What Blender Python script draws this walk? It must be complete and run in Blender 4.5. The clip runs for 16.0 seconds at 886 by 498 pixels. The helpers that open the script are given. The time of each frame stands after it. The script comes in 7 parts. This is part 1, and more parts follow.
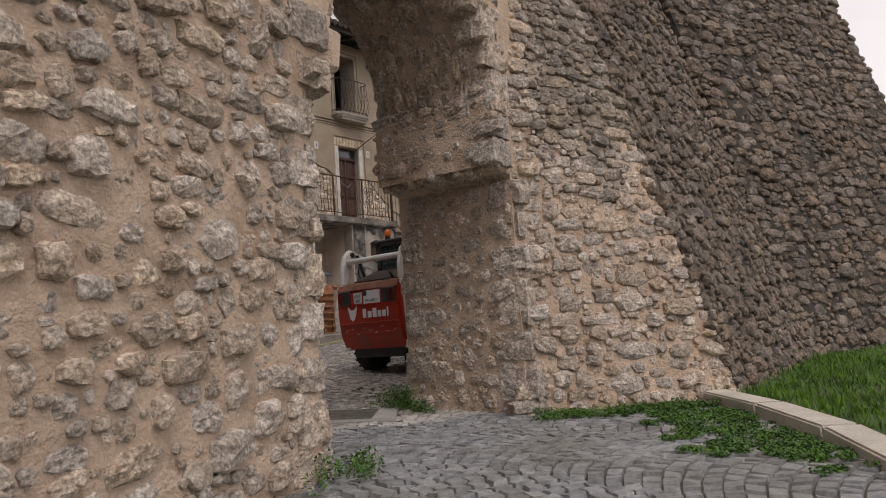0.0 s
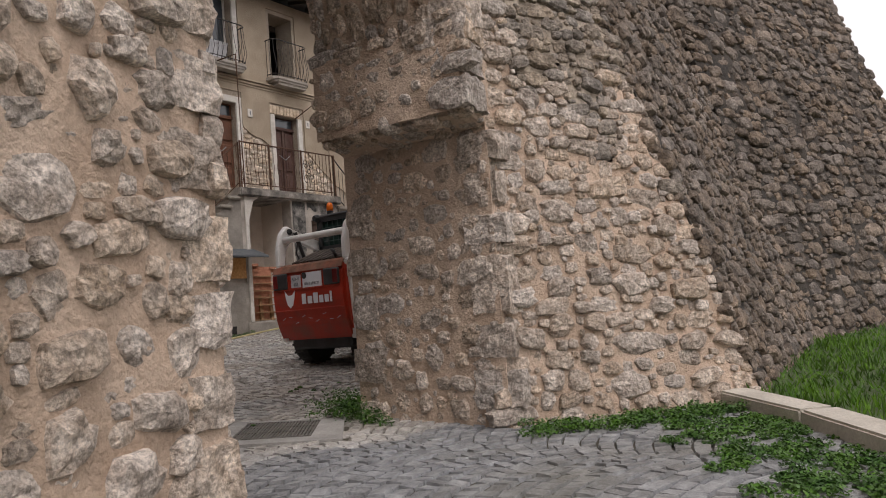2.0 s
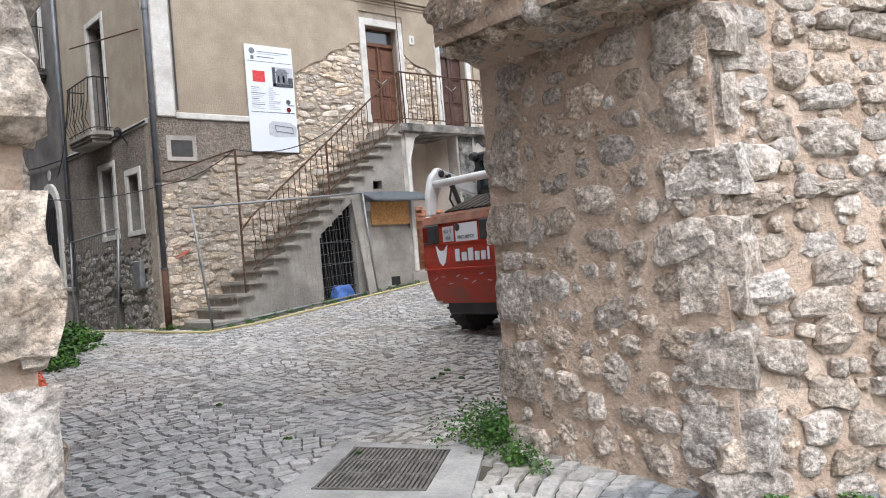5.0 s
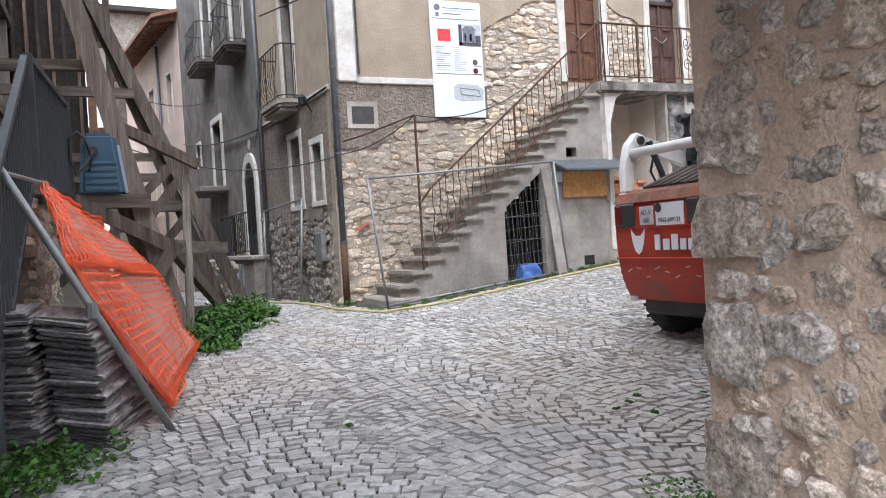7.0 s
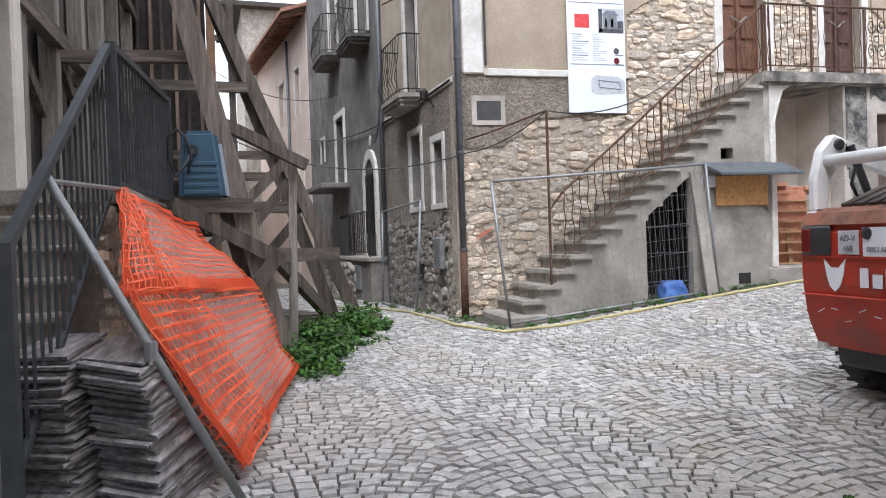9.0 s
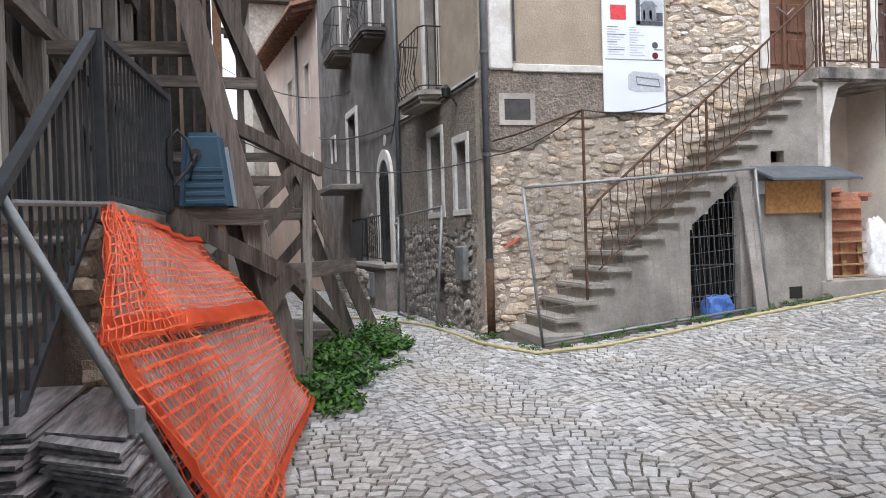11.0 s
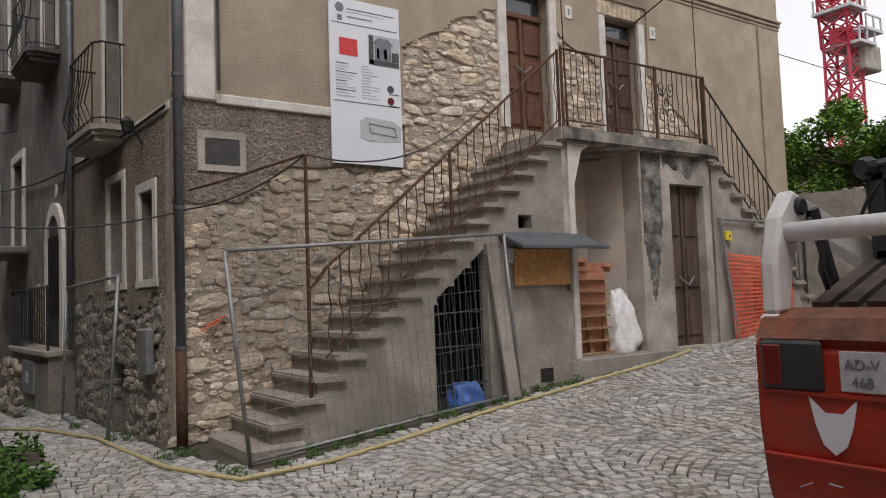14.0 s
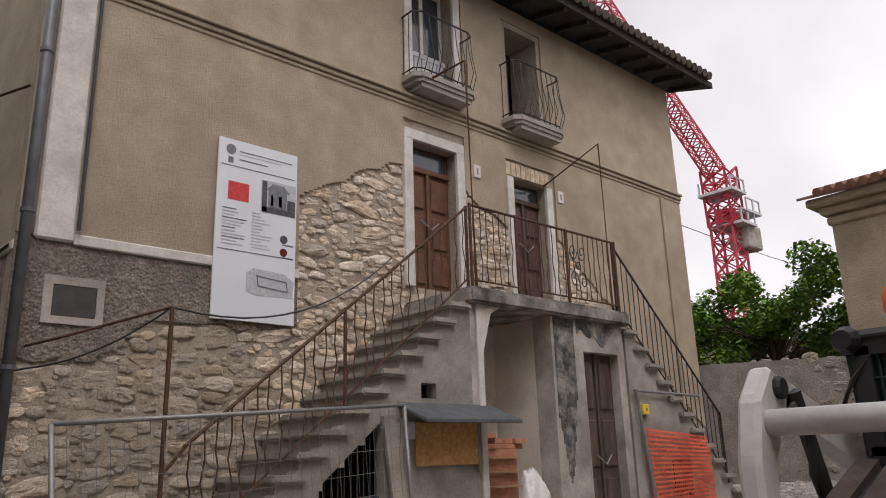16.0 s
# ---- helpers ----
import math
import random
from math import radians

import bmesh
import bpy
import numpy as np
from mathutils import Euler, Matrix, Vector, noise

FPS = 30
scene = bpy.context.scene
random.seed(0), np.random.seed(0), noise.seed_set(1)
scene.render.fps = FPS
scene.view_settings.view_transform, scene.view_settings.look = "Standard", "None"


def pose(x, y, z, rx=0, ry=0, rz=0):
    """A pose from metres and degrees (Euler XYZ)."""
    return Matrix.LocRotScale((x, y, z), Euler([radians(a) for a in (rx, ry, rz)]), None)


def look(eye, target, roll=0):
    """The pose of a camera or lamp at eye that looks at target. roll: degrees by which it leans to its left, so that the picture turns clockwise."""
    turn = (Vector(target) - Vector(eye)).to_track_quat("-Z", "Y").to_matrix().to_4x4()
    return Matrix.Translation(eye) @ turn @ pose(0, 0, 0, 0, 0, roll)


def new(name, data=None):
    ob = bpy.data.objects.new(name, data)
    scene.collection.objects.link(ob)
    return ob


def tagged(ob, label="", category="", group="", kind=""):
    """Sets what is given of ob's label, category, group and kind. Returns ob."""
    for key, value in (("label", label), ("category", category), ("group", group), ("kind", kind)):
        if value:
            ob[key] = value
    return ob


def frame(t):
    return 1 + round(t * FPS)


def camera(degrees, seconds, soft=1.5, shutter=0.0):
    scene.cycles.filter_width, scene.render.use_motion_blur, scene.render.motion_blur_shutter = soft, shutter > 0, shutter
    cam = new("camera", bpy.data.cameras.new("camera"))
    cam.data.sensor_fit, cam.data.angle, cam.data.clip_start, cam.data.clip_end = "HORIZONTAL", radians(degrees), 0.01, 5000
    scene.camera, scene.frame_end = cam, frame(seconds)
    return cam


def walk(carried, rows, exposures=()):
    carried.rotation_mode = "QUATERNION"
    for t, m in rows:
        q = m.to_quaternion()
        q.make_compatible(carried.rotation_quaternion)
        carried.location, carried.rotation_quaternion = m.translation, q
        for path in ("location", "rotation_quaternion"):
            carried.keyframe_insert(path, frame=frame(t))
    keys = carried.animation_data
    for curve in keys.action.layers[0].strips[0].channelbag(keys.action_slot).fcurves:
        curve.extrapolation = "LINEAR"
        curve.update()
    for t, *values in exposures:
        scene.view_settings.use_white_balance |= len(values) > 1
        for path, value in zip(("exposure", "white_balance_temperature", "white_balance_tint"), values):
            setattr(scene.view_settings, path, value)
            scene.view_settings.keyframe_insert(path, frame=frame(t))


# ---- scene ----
cam = camera(60.9, 16.0, 1.0)
PATH = [
    (0, (-7.012, -15.151, 0.181), (-5.498, -13.862, 0.403), -3.9),
    (0.5, (-6.808, -14.89, 0.202), (-5.243, -13.664, 0.416), -3.4),
    (1, (-6.512, -14.623, 0.219), (-4.907, -13.448, 0.43), -3.3),
    (1.5, (-6.299, -14.405, 0.211), (-4.692, -13.23, 0.406), -3.2),
    (2, (-5.961, -14.117, 0.267), (-4.353, -12.938, 0.428), -4.7),
    (2.5, (-5.658, -13.972, 0.316), (-4.105, -12.721, 0.468), -4.6),
    (3, (-5.38, -13.763, 0.344), (-3.893, -12.432, 0.48), -3.4),
    (3.5, (-5.124, -13.64, 0.366), (-3.674, -12.266, 0.457), -3.6),
    (4, (-4.853, -13.447, 0.418), (-3.498, -11.978, 0.482), -4.2),
    (4.2, (-4.753, -13.341, 0.444), (-3.431, -11.842, 0.499), -4.5),
    (6.3, (-3.675, -12.362, 0.669), (-2.562, -10.7, 0.639), -3.5),
    (6.5, (-3.564, -12.246, 0.682), (-2.564, -10.514, 0.652), -3.4),
    (7, (-3.387, -11.971, 0.725), (-2.582, -10.14, 0.696), -3.5),
    (7.5, (-3.277, -11.705, 0.797), (-2.547, -9.844, 0.752), -3.5),
    (8, (-3.113, -11.453, 0.855), (-2.484, -9.555, 0.808), -3.6),
    (8.5, (-3.028, -11.162, 0.877), (-2.516, -9.229, 0.834), -2.6),
    (9, (-3.0, -10.867, 0.942), (-2.503, -8.93, 0.913), -1.9),
    (9.5, (-2.937, -10.565, 1.005), (-2.453, -8.625, 0.973), -1.8),
    (9.7, (-2.922, -10.492, 1.033), (-2.456, -8.547, 1.003), -1.3),
    (11.8, (-3.064, -9.303, 1.167), (-2.538, -7.374, 1.116), -3.0),
    (12, (-3.021, -9.092, 1.181), (-2.401, -7.192, 1.123), -3.0),
    (12.5, (-2.812, -8.841, 1.162), (-2.113, -6.967, 1.119), -2.9),
    (13, (-2.631, -8.563, 1.121), (-1.749, -6.768, 1.074), -1.8),
    (13.5, (-2.356, -8.278, 1.147), (-1.31, -6.574, 1.109), -1.8),
    (14, (-2.066, -8.033, 1.19), (-0.938, -6.386, 1.315), -2.1),
    (14.5, (-1.878, -7.763, 1.209), (-0.599, -6.247, 1.472), -1.7),
    (15, (-1.727, -7.587, 1.186), (-0.396, -6.133, 1.525), -2.2),
    (15.5, (-1.564, -7.508, 1.261), (-0.241, -6.073, 1.699), -2.0),
    (16, (-1.437, -7.323, 1.337), (-0.148, -5.892, 1.876), -1.8),
]
EXPOSURE = [(0, -0.37, 6700, 17), (2.4, 0.03, 6450, 16), (3.1, 0.86, 5850, 11), (5.0, 1.03, 5800, 10), (7.0, 1.2, 5700, 11), (9.5, 1.17, 5680, 11), (12.5, 0.83, 5750, 10), (13.4, 0.5, 5850, 11), (14.3, -0.05, 6450, 15), (16, -0.1, 6450, 16)]
walk(cam, [(t, look(eye, target, roll)) for t, eye, target, roll in PATH], EXPOSURE)

# ---- world and light: a bright overcast day ----
world = bpy.data.worlds.new("overcast")
scene.world = world
world.use_nodes = True
wn, wl = world.node_tree.nodes, world.node_tree.links
sky = wn.new("ShaderNodeTexSky")
sky.sky_type, sky.sun_disc, sky.sun_elevation, sky.sun_rotation = "NISHITA", False, radians(52), radians(200)
sky.air_density, sky.dust_density = 1.0, 3.0
grey = wn.new("ShaderNodeHueSaturation")
grey.inputs["Saturation"].default_value, grey.inputs["Value"].default_value = 0.12, 1.0
cloud = wn.new("ShaderNodeTexNoise")
cloud.inputs["Scale"].default_value, cloud.inputs["Detail"].default_value = 2.2, 5.0
cramp = wn.new("ShaderNodeMapRange")
cramp.inputs["From Min"].default_value, cramp.inputs["From Max"].default_value = 0.3, 0.75
cramp.inputs["To Min"].default_value, cramp.inputs["To Max"].default_value = 1.05, 1.75
veil = wn.new("ShaderNodeMixRGB")
veil.blend_type = "MIX"
veil.inputs["Fac"].default_value = 0.6
veil.inputs["Color2"].default_value = (6.9, 6.75, 6.6, 1)
cmul = wn.new("ShaderNodeMixRGB")
cmul.blend_type = "MULTIPLY"
cmul.inputs["Fac"].default_value = 1.0
wl.new(sky.outputs[0], grey.inputs["Color"])
wl.new(grey.outputs[0], veil.inputs["Color1"])
wl.new(veil.outputs[0], cmul.inputs["Color1"])
wl.new(cloud.outputs["Fac"], cramp.inputs["Value"])
wl.new(cramp.outputs[0], cmul.inputs["Color2"])
wl.new(cmul.outputs[0], wn["Background"].inputs["Color"])
wn["Background"].inputs["Strength"].default_value = 0.13
sun = new("sun", bpy.data.lights.new("sun", "SUN"))
sun.data.energy, sun.data.angle, sun.data.color = 1.1, radians(25), (1, 0.96, 0.9)
sun.matrix_world = look((-7, -12, 22), (0, 0, 0))


# ---- materials ----
def mat(name, c1, c2, scale=6.0, rough=0.85, bump=0.3, bscale=60.0, metal=0.0, stain=None, sscale=1.2, sfac=0.5, vary="", voro=0.0, coat=0.0, grain=None, world=False, rise=0.02, stretch=None):
    grain = min(1.0, bump * 1.1) if grain is None else grain
    m = bpy.data.materials.new(name)
    m.use_nodes = True
    n, l = m.node_tree.nodes, m.node_tree.links
    bsdf = n["Principled BSDF"]
    bsdf.inputs["Roughness"].default_value, bsdf.inputs["Metallic"].default_value = rough, metal
    if coat:
        bsdf.inputs["Coat Weight"].default_value = coat
    where = n.new("ShaderNodeNewGeometry").outputs["Position"] if world else n.new("ShaderNodeTexCoord").outputs["Object"]
    if stretch:
        sv = n.new("ShaderNodeVectorMath")
        sv.operation = "MULTIPLY"
        sv.inputs[1].default_value = stretch
        l.new(where, sv.inputs[0])
        where = sv.outputs[0]
    tex = n.new("ShaderNodeTexNoise")
    tex.inputs["Scale"].default_value, tex.inputs["Detail"].default_value = scale, 6.0
    l.new(where, tex.inputs["Vector"])
    ramp = n.new("ShaderNodeValToRGB")
    ramp.color_ramp.elements[0].position, ramp.color_ramp.elements[1].position = 0.32, 0.68
    ramp.color_ramp.elements[0].color, ramp.color_ramp.elements[1].color = (*c1, 1), (*c2, 1)
    l.new(tex.outputs["Fac"], ramp.inputs["Fac"])
    colour = ramp.outputs["Color"]
    if vary:
        src = n.new("ShaderNodeObjectInfo").outputs["Random"] if vary == "object" else n.new("ShaderNodeNewGeometry").outputs["Random Per Island"]
        if vary == "object":
            add = n.new("ShaderNodeVectorMath")
            l.new(where, add.inputs[0])
            cmb = n.new("ShaderNodeCombineXYZ")
            mm = n.new("ShaderNodeMath")
            mm.operation = "MULTIPLY"
            mm.inputs[1].default_value = 37.0
            l.new(src, mm.inputs[0])
            l.new(mm.outputs[0], cmb.inputs[0])
            l.new(cmb.outputs[0], add.inputs[1])
            l.new(add.outputs[0], tex.inputs["Vector"])
        hs = n.new("ShaderNodeHueSaturation")
        mr = n.new("ShaderNodeMapRange")
        mr.inputs["To Min"].default_value, mr.inputs["To Max"].default_value = 0.76, 1.16
        ms = n.new("ShaderNodeMapRange")
        fr = n.new("ShaderNodeMath")
        fr.operation = "FRACT"
        mu = n.new("ShaderNodeMath")
        mu.operation = "MULTIPLY"
        mu.inputs[1].default_value = 7.31
        l.new(src, mu.inputs[0])
        l.new(mu.outputs[0], fr.inputs[0])
        l.new(fr.outputs[0], ms.inputs["Value"])
        ms.inputs["To Min"].default_value, ms.inputs["To Max"].default_value = 0.85, 1.5
        l.new(src, mr.inputs["Value"])
        l.new(mr.outputs[0], hs.inputs["Value"])
        l.new(ms.outputs[0], hs.inputs["Saturation"])
        l.new(colour, hs.inputs["Color"])
        colour = hs.outputs["Color"]
    if stain:
        st = n.new("ShaderNodeTexNoise")
        st.inputs["Scale"].default_value, st.inputs["Detail"].default_value = sscale, 8.0
        st.inputs["Roughness"].default_value = 0.65
        l.new(where, st.inputs["Vector"])
        sr = n.new("ShaderNodeMapRange")
        sr.inputs["From Min"].default_value, sr.inputs["From Max"].default_value = 0.46, 0.7
        sr.inputs["To Max"].default_value = sfac
        l.new(st.outputs["Fac"], sr.inputs["Value"])
        mx = n.new("ShaderNodeMixRGB")
        l.new(sr.outputs[0], mx.inputs["Fac"])
        l.new(colour, mx.inputs["Color1"])
        mx.inputs["Color2"].default_value = (*stain, 1)
        colour = mx.outputs["Color"]
    if bump:
        gt = n.new("ShaderNodeTexNoise")
        gt.inputs["Scale"].default_value, gt.inputs["Detail"].default_value, gt.inputs["Roughness"].default_value = bscale * (1.5 if world else 0.7), 6.0, 0.75
        l.new(where, gt.inputs["Vector"])
        gr = n.new("ShaderNodeMapRange")
        gr.inputs["From Min"].default_value, gr.inputs["From Max"].default_value = (0.4, 0.6) if world else (0.32, 0.68)
        gr.inputs["To Min"].default_value, gr.inputs["To Max"].default_value = 1 - 0.45 * grain, 1 + 0.3 * grain
        l.new(gt.outputs["Fac"], gr.inputs["Value"])
        gm = n.new("ShaderNodeMixRGB")
        gm.blend_type = "MULTIPLY"
        gm.inputs["Fac"].default_value = 1.0
        l.new(colour, gm.inputs["Color1"])
        l.new(gr.outputs[0], gm.inputs["Color2"])
        colour = gm.outputs["Color"]
    l.new(colour, bsdf.inputs["Base Color"])
    if bump:
        bt = n.new("ShaderNodeTexNoise")
        bt.inputs["Scale"].default_value, bt.inputs["Detail"].default_value = bscale, 9.0
        bt.inputs["Roughness"].default_value = 0.62
        l.new(where, bt.inputs["Vector"])
        bp = n.new("ShaderNodeBump")
        bp.inputs["Strength"].default_value, bp.inputs["Distance"].default_value = bump, rise
        h = bt.outputs["Fac"]
        if voro:
            vt = n.new("ShaderNodeTexVoronoi")
            vt.inputs["Scale"].default_value = voro
            l.new(where, vt.inputs["Vector"])
            ad = n.new("ShaderNodeMath")
            l.new(h, ad.inputs[0])
            l.new(vt.outputs["Distance"], ad.inputs[1])
            h = ad.outputs[0]
        l.new(h, bp.inputs["Height"])
        l.new(bp.outputs["Normal"], bsdf.inputs["Normal"])
    return m


def glass(name, tint=(0.05, 0.06, 0.07), rough=0.08):
    m = mat(name, tint, tint, rough=rough, bump=0)
    m.node_tree.nodes["Principled BSDF"].inputs["Specular IOR Level"].default_value = 0.9
    return m


M_STONE = mat("pale_limestone", (0.39, 0.32, 0.26), (0.71, 0.625, 0.545), 14, 0.92, 1.0, 30, stain=(0.20, 0.16, 0.13), sscale=8, sfac=0.5, grain=1.0, world=True, rise=0.035, vary="object")
M_STONE_J = mat("pale_limestone_far", (0.39, 0.32, 0.26), (0.71, 0.625, 0.545), 14, 0.92, 1.0, 30, stain=(0.20, 0.16, 0.13), sscale=8, sfac=0.5, grain=1.0, world=True, rise=0.035, vary="island")
M_GREYLIME = mat("greyed_limestone", (0.22, 0.187, 0.155), (0.46, 0.405, 0.345), 9, 0.92, 1.0, 26, stain=(0.10, 0.088, 0.075), sscale=4, sfac=0.7, grain=1.0, world=True, rise=0.035, vary="island")
# darker grey stone for the buttress's side face and the bastion
M_DARKSTONE = mat("dark_grey_stone", (0.11, 0.088, 0.072), (0.32, 0.268, 0.222), 7, 0.92, 1.0, 22, stain=(0.05, 0.043, 0.037), sscale=1.3, sfac=0.7, grain=1.0, world=True, rise=0.04, vary="island")
M_MORTAR = mat("sandy_mortar", (0.51, 0.375, 0.275), (0.68, 0.53, 0.41), 3, 0.95, 1.0, 34, stain=(0.36, 0.26, 0.185), sscale=2.2, sfac=0.55, grain=0.25, world=True, rise=0.03)
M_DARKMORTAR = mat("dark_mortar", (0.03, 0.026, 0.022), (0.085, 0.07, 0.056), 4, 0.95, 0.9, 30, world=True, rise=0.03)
M_RUBBLE = mat("cream_rubble", (0.58, 0.49, 0.395), (0.81, 0.715, 0.605), 9, 0.92, 1.0, 30, stain=(0.33, 0.25, 0.185), sscale=4, sfac=0.6, grain=0.7, vary="object")
M_RUBBLE_J = mat("cream_rubble_far", (0.58, 0.49, 0.395), (0.81, 0.715, 0.605), 9, 0.92, 1.0, 30, stain=(0.33, 0.25, 0.185), sscale=4, sfac=0.6, grain=0.7, vary="island")
M_GREYRUBBLE = mat("grey_rubble", (0.24, 0.215, 0.185), (0.46, 0.42, 0.37), 8, 0.92, 0.8, 35, stain=(0.10, 0.09, 0.08), sscale=4, sfac=0.5, vary="island")
M_RUBMORTAR = mat("rubble_mortar", (0.35, 0.29, 0.225), (0.52, 0.445, 0.355), 4, 0.95, 0.8, 50, stain=(0.17, 0.13, 0.095), sscale=2, sfac=0.6)
M_GREYMORTAR = mat("grey_rubble_mortar", (0.20, 0.18, 0.155), (0.30, 0.27, 0.24), 4, 0.95, 0.8, 50)
M_STUCCO = mat("beige_roughcast", (0.375, 0.305, 0.225), (0.47, 0.39, 0.29), 2.5, 0.95, 0.7, 45, stain=(0.29, 0.23, 0.17), sscale=0.7, sfac=0.75, grain=0.35)
M_ROUGHCAST = mat("brown_grey_roughcast", (0.20, 0.165, 0.13), (0.36, 0.30, 0.245), 16, 0.95, 1.0, 70, stain=(0.13, 0.11, 0.09), sscale=1.6, sfac=0.7, voro=30, grain=1.0)
M_DARKRENDER = mat("dark_cement_render", (0.13, 0.117, 0.105), (0.235, 0.213, 0.19), 2.4, 0.95, 0.7, 40, stain=(0.065, 0.059, 0.053), sscale=0.8, sfac=0.75, grain=0.5)
M_GREYRENDER = mat("grey_cement_render", (0.27, 0.245, 0.215), (0.43, 0.395, 0.35), 2.0, 0.93, 0.5, 50, stain=(0.16, 0.143, 0.123), sscale=1.6, sfac=0.7, grain=0.4)
M_PATCHRENDER = mat("patched_pale_render", (0.30, 0.27, 0.235), (0.56, 0.51, 0.45), 2.2, 0.93, 0.5, 50, stain=(0.15, 0.135, 0.118), sscale=1.8, sfac=0.6, grain=0.4)
M_PALERENDER = mat("pale_cream_render", (0.72, 0.65, 0.56), (0.80, 0.74, 0.66), 2, 0.93, 0.25, 60, stain=(0.42, 0.38, 0.33), sscale=1.5, sfac=0.45)
M_PINK = mat("pale_pink_render", (0.56, 0.44, 0.36), (0.65, 0.53, 0.45), 1.5, 0.93, 0.3, 50, stain=(0.40, 0.32, 0.27), sscale=0.8, sfac=0.4)
M_WHITETRIM = mat("weathered_white_trim", (0.60, 0.56, 0.50), (0.74, 0.71, 0.66), 5, 0.85, 0.3, 50, stain=(0.36, 0.33, 0.29), sscale=3, sfac=0.45)
M_STEP = mat("worn_stone_step", (0.30, 0.27, 0.23), (0.44, 0.40, 0.35), 6, 0.9, 0.5, 60, stain=(0.17, 0.155, 0.13), sscale=3, sfac=0.6)
M_BLACKSTAIN = mat("mould_blackened_render", (0.022, 0.023, 0.024), (0.15, 0.145, 0.135), 6, 0.95, 0.6, 50, stain=(0.52, 0.49, 0.44), sscale=4.5, sfac=0.75)
M_SLABSTAIN = mat("blackened_landing_concrete", (0.07, 0.066, 0.06), (0.46, 0.42, 0.37), 3.5, 0.95, 0.6, 50, stain=(0.05, 0.048, 0.045), sscale=2.2, sfac=0.7)
M_COBBLE = mat("grey_porphyry_cobble", (0.37, 0.36, 0.345), (0.60, 0.585, 0.565), 14, 0.5, 0.6, 60, stain=(0.44, 0.37, 0.28), sscale=0.9, sfac=0.55, vary="island", grain=0.7)
# damp, darker basalt; its colour also holds the gate walls' shade
M_COBBLE_D = mat("damp_shaded_basalt_cobble", (0.20, 0.205, 0.21), (0.38, 0.385, 0.39), 14, 0.42, 0.6, 60, stain=(0.15, 0.14, 0.10), sscale=1.1, sfac=0.6, vary="island", grain=0.7)
M_COBBLE_P = mat("grey_porphyry_cobble_near", (0.37, 0.36, 0.345), (0.60, 0.585, 0.565), 14, 0.5, 0.6, 60, vary="object", grain=0.7)
M_SAND = mat("sandy_joint_earth", (0.05, 0.044, 0.036), (0.15, 0.125, 0.095), 1.6, 0.95, 0.6, 80, stain=(0.045, 0.05, 0.03), sscale=0.9, sfac=0.6)
M_GRASS = mat("grass_blades", (0.05, 0.115, 0.018), (0.115, 0.215, 0.036), 3, 0.8, 0, vary="island")
M_WEED = mat("weed_leaves", (0.035, 0.085, 0.018), (0.085, 0.165, 0.036), 6, 0.75, 0, vary="island")
M_TREE = mat("tree_leaves", (0.10, 0.19, 0.04), (0.20, 0.30, 0.09), 2, 0.75, 0, vary="island")
M_BARK = mat("bark", (0.10, 0.075, 0.05), (0.17, 0.13, 0.095), 12, 0.95, 0.8, 30)
M_KERB = mat("pale_kerb_stone", (0.46, 0.42, 0.36), (0.58, 0.54, 0.47), 4, 0.9, 0.4, 60, stain=(0.30, 0.28, 0.24), sscale=2.5, sfac=0.4)
M_TIMBER = mat("weathered_timber", (0.075, 0.058, 0.046), (0.19, 0.153, 0.125), 16, 0.9, 0.8, 60, stain=(0.05, 0.04, 0.033), sscale=5, sfac=0.5, grain=0.8, stretch=(1, 1, 0.09))
M_TIMBER2 = mat("greyed_timber_plank", (0.21, 0.18, 0.15), (0.40, 0.355, 0.31), 16, 0.9, 0.8, 60, stain=(0.10, 0.08, 0.067), sscale=4, sfac=0.5, grain=0.8, stretch=(1, 1, 0.09))
M_TIMBER_H = mat("weathered_level_timber", (0.085, 0.067, 0.053), (0.21, 0.17, 0.14), 16, 0.9, 0.8, 60, stain=(0.05, 0.04, 0.033), sscale=5, sfac=0.5, grain=0.8, stretch=(0.09, 0.09, 1))
M_RAKER = mat("sun_greyed_raker", (0.15, 0.12, 0.10), (0.30, 0.25, 0.21), 16, 0.9, 0.8, 60, stain=(0.11, 0.085, 0.07), sscale=5, sfac=0.5, grain=0.8, stretch=(1, 1, 0.09))
# plank colour darkened to carry the shade behind the shores
M_DARKPLANK = mat("shaded_plank", (0.035, 0.028, 0.024), (0.11, 0.085, 0.07), 16, 0.9, 0.8, 60, stretch=(1, 1, 0.09))
M_BROWNPLANK = mat("brown_plank", (0.17, 0.115, 0.08), (0.36, 0.265, 0.195), 14, 0.9, 0.8, 60, stain=(0.08, 0.055, 0.042), sscale=4, sfac=0.5, grain=0.8, stretch=(1, 1, 0.09))
M_DOOR = mat("red_brown_door_wood", (0.115, 0.045, 0.022), (0.18, 0.075, 0.038), 6, 0.6, 0.3, 40, stain=(0.07, 0.032, 0.02), sscale=2, sfac=0.6)
M_DARKDOOR = mat("dark_maroon_door_wood", (0.055, 0.024, 0.018), (0.10, 0.045, 0.035), 6, 0.65, 0.3, 40, stain=(0.14, 0.10, 0.075), sscale=2.5, sfac=0.5)
M_OLDDOOR = mat("worn_brown_door_wood", (0.055, 0.032, 0.024), (0.12, 0.072, 0.052), 8, 0.8, 0.5, 40, stain=(0.19, 0.15, 0.12), sscale=3, sfac=0.45, stretch=(1, 1, 0.15))
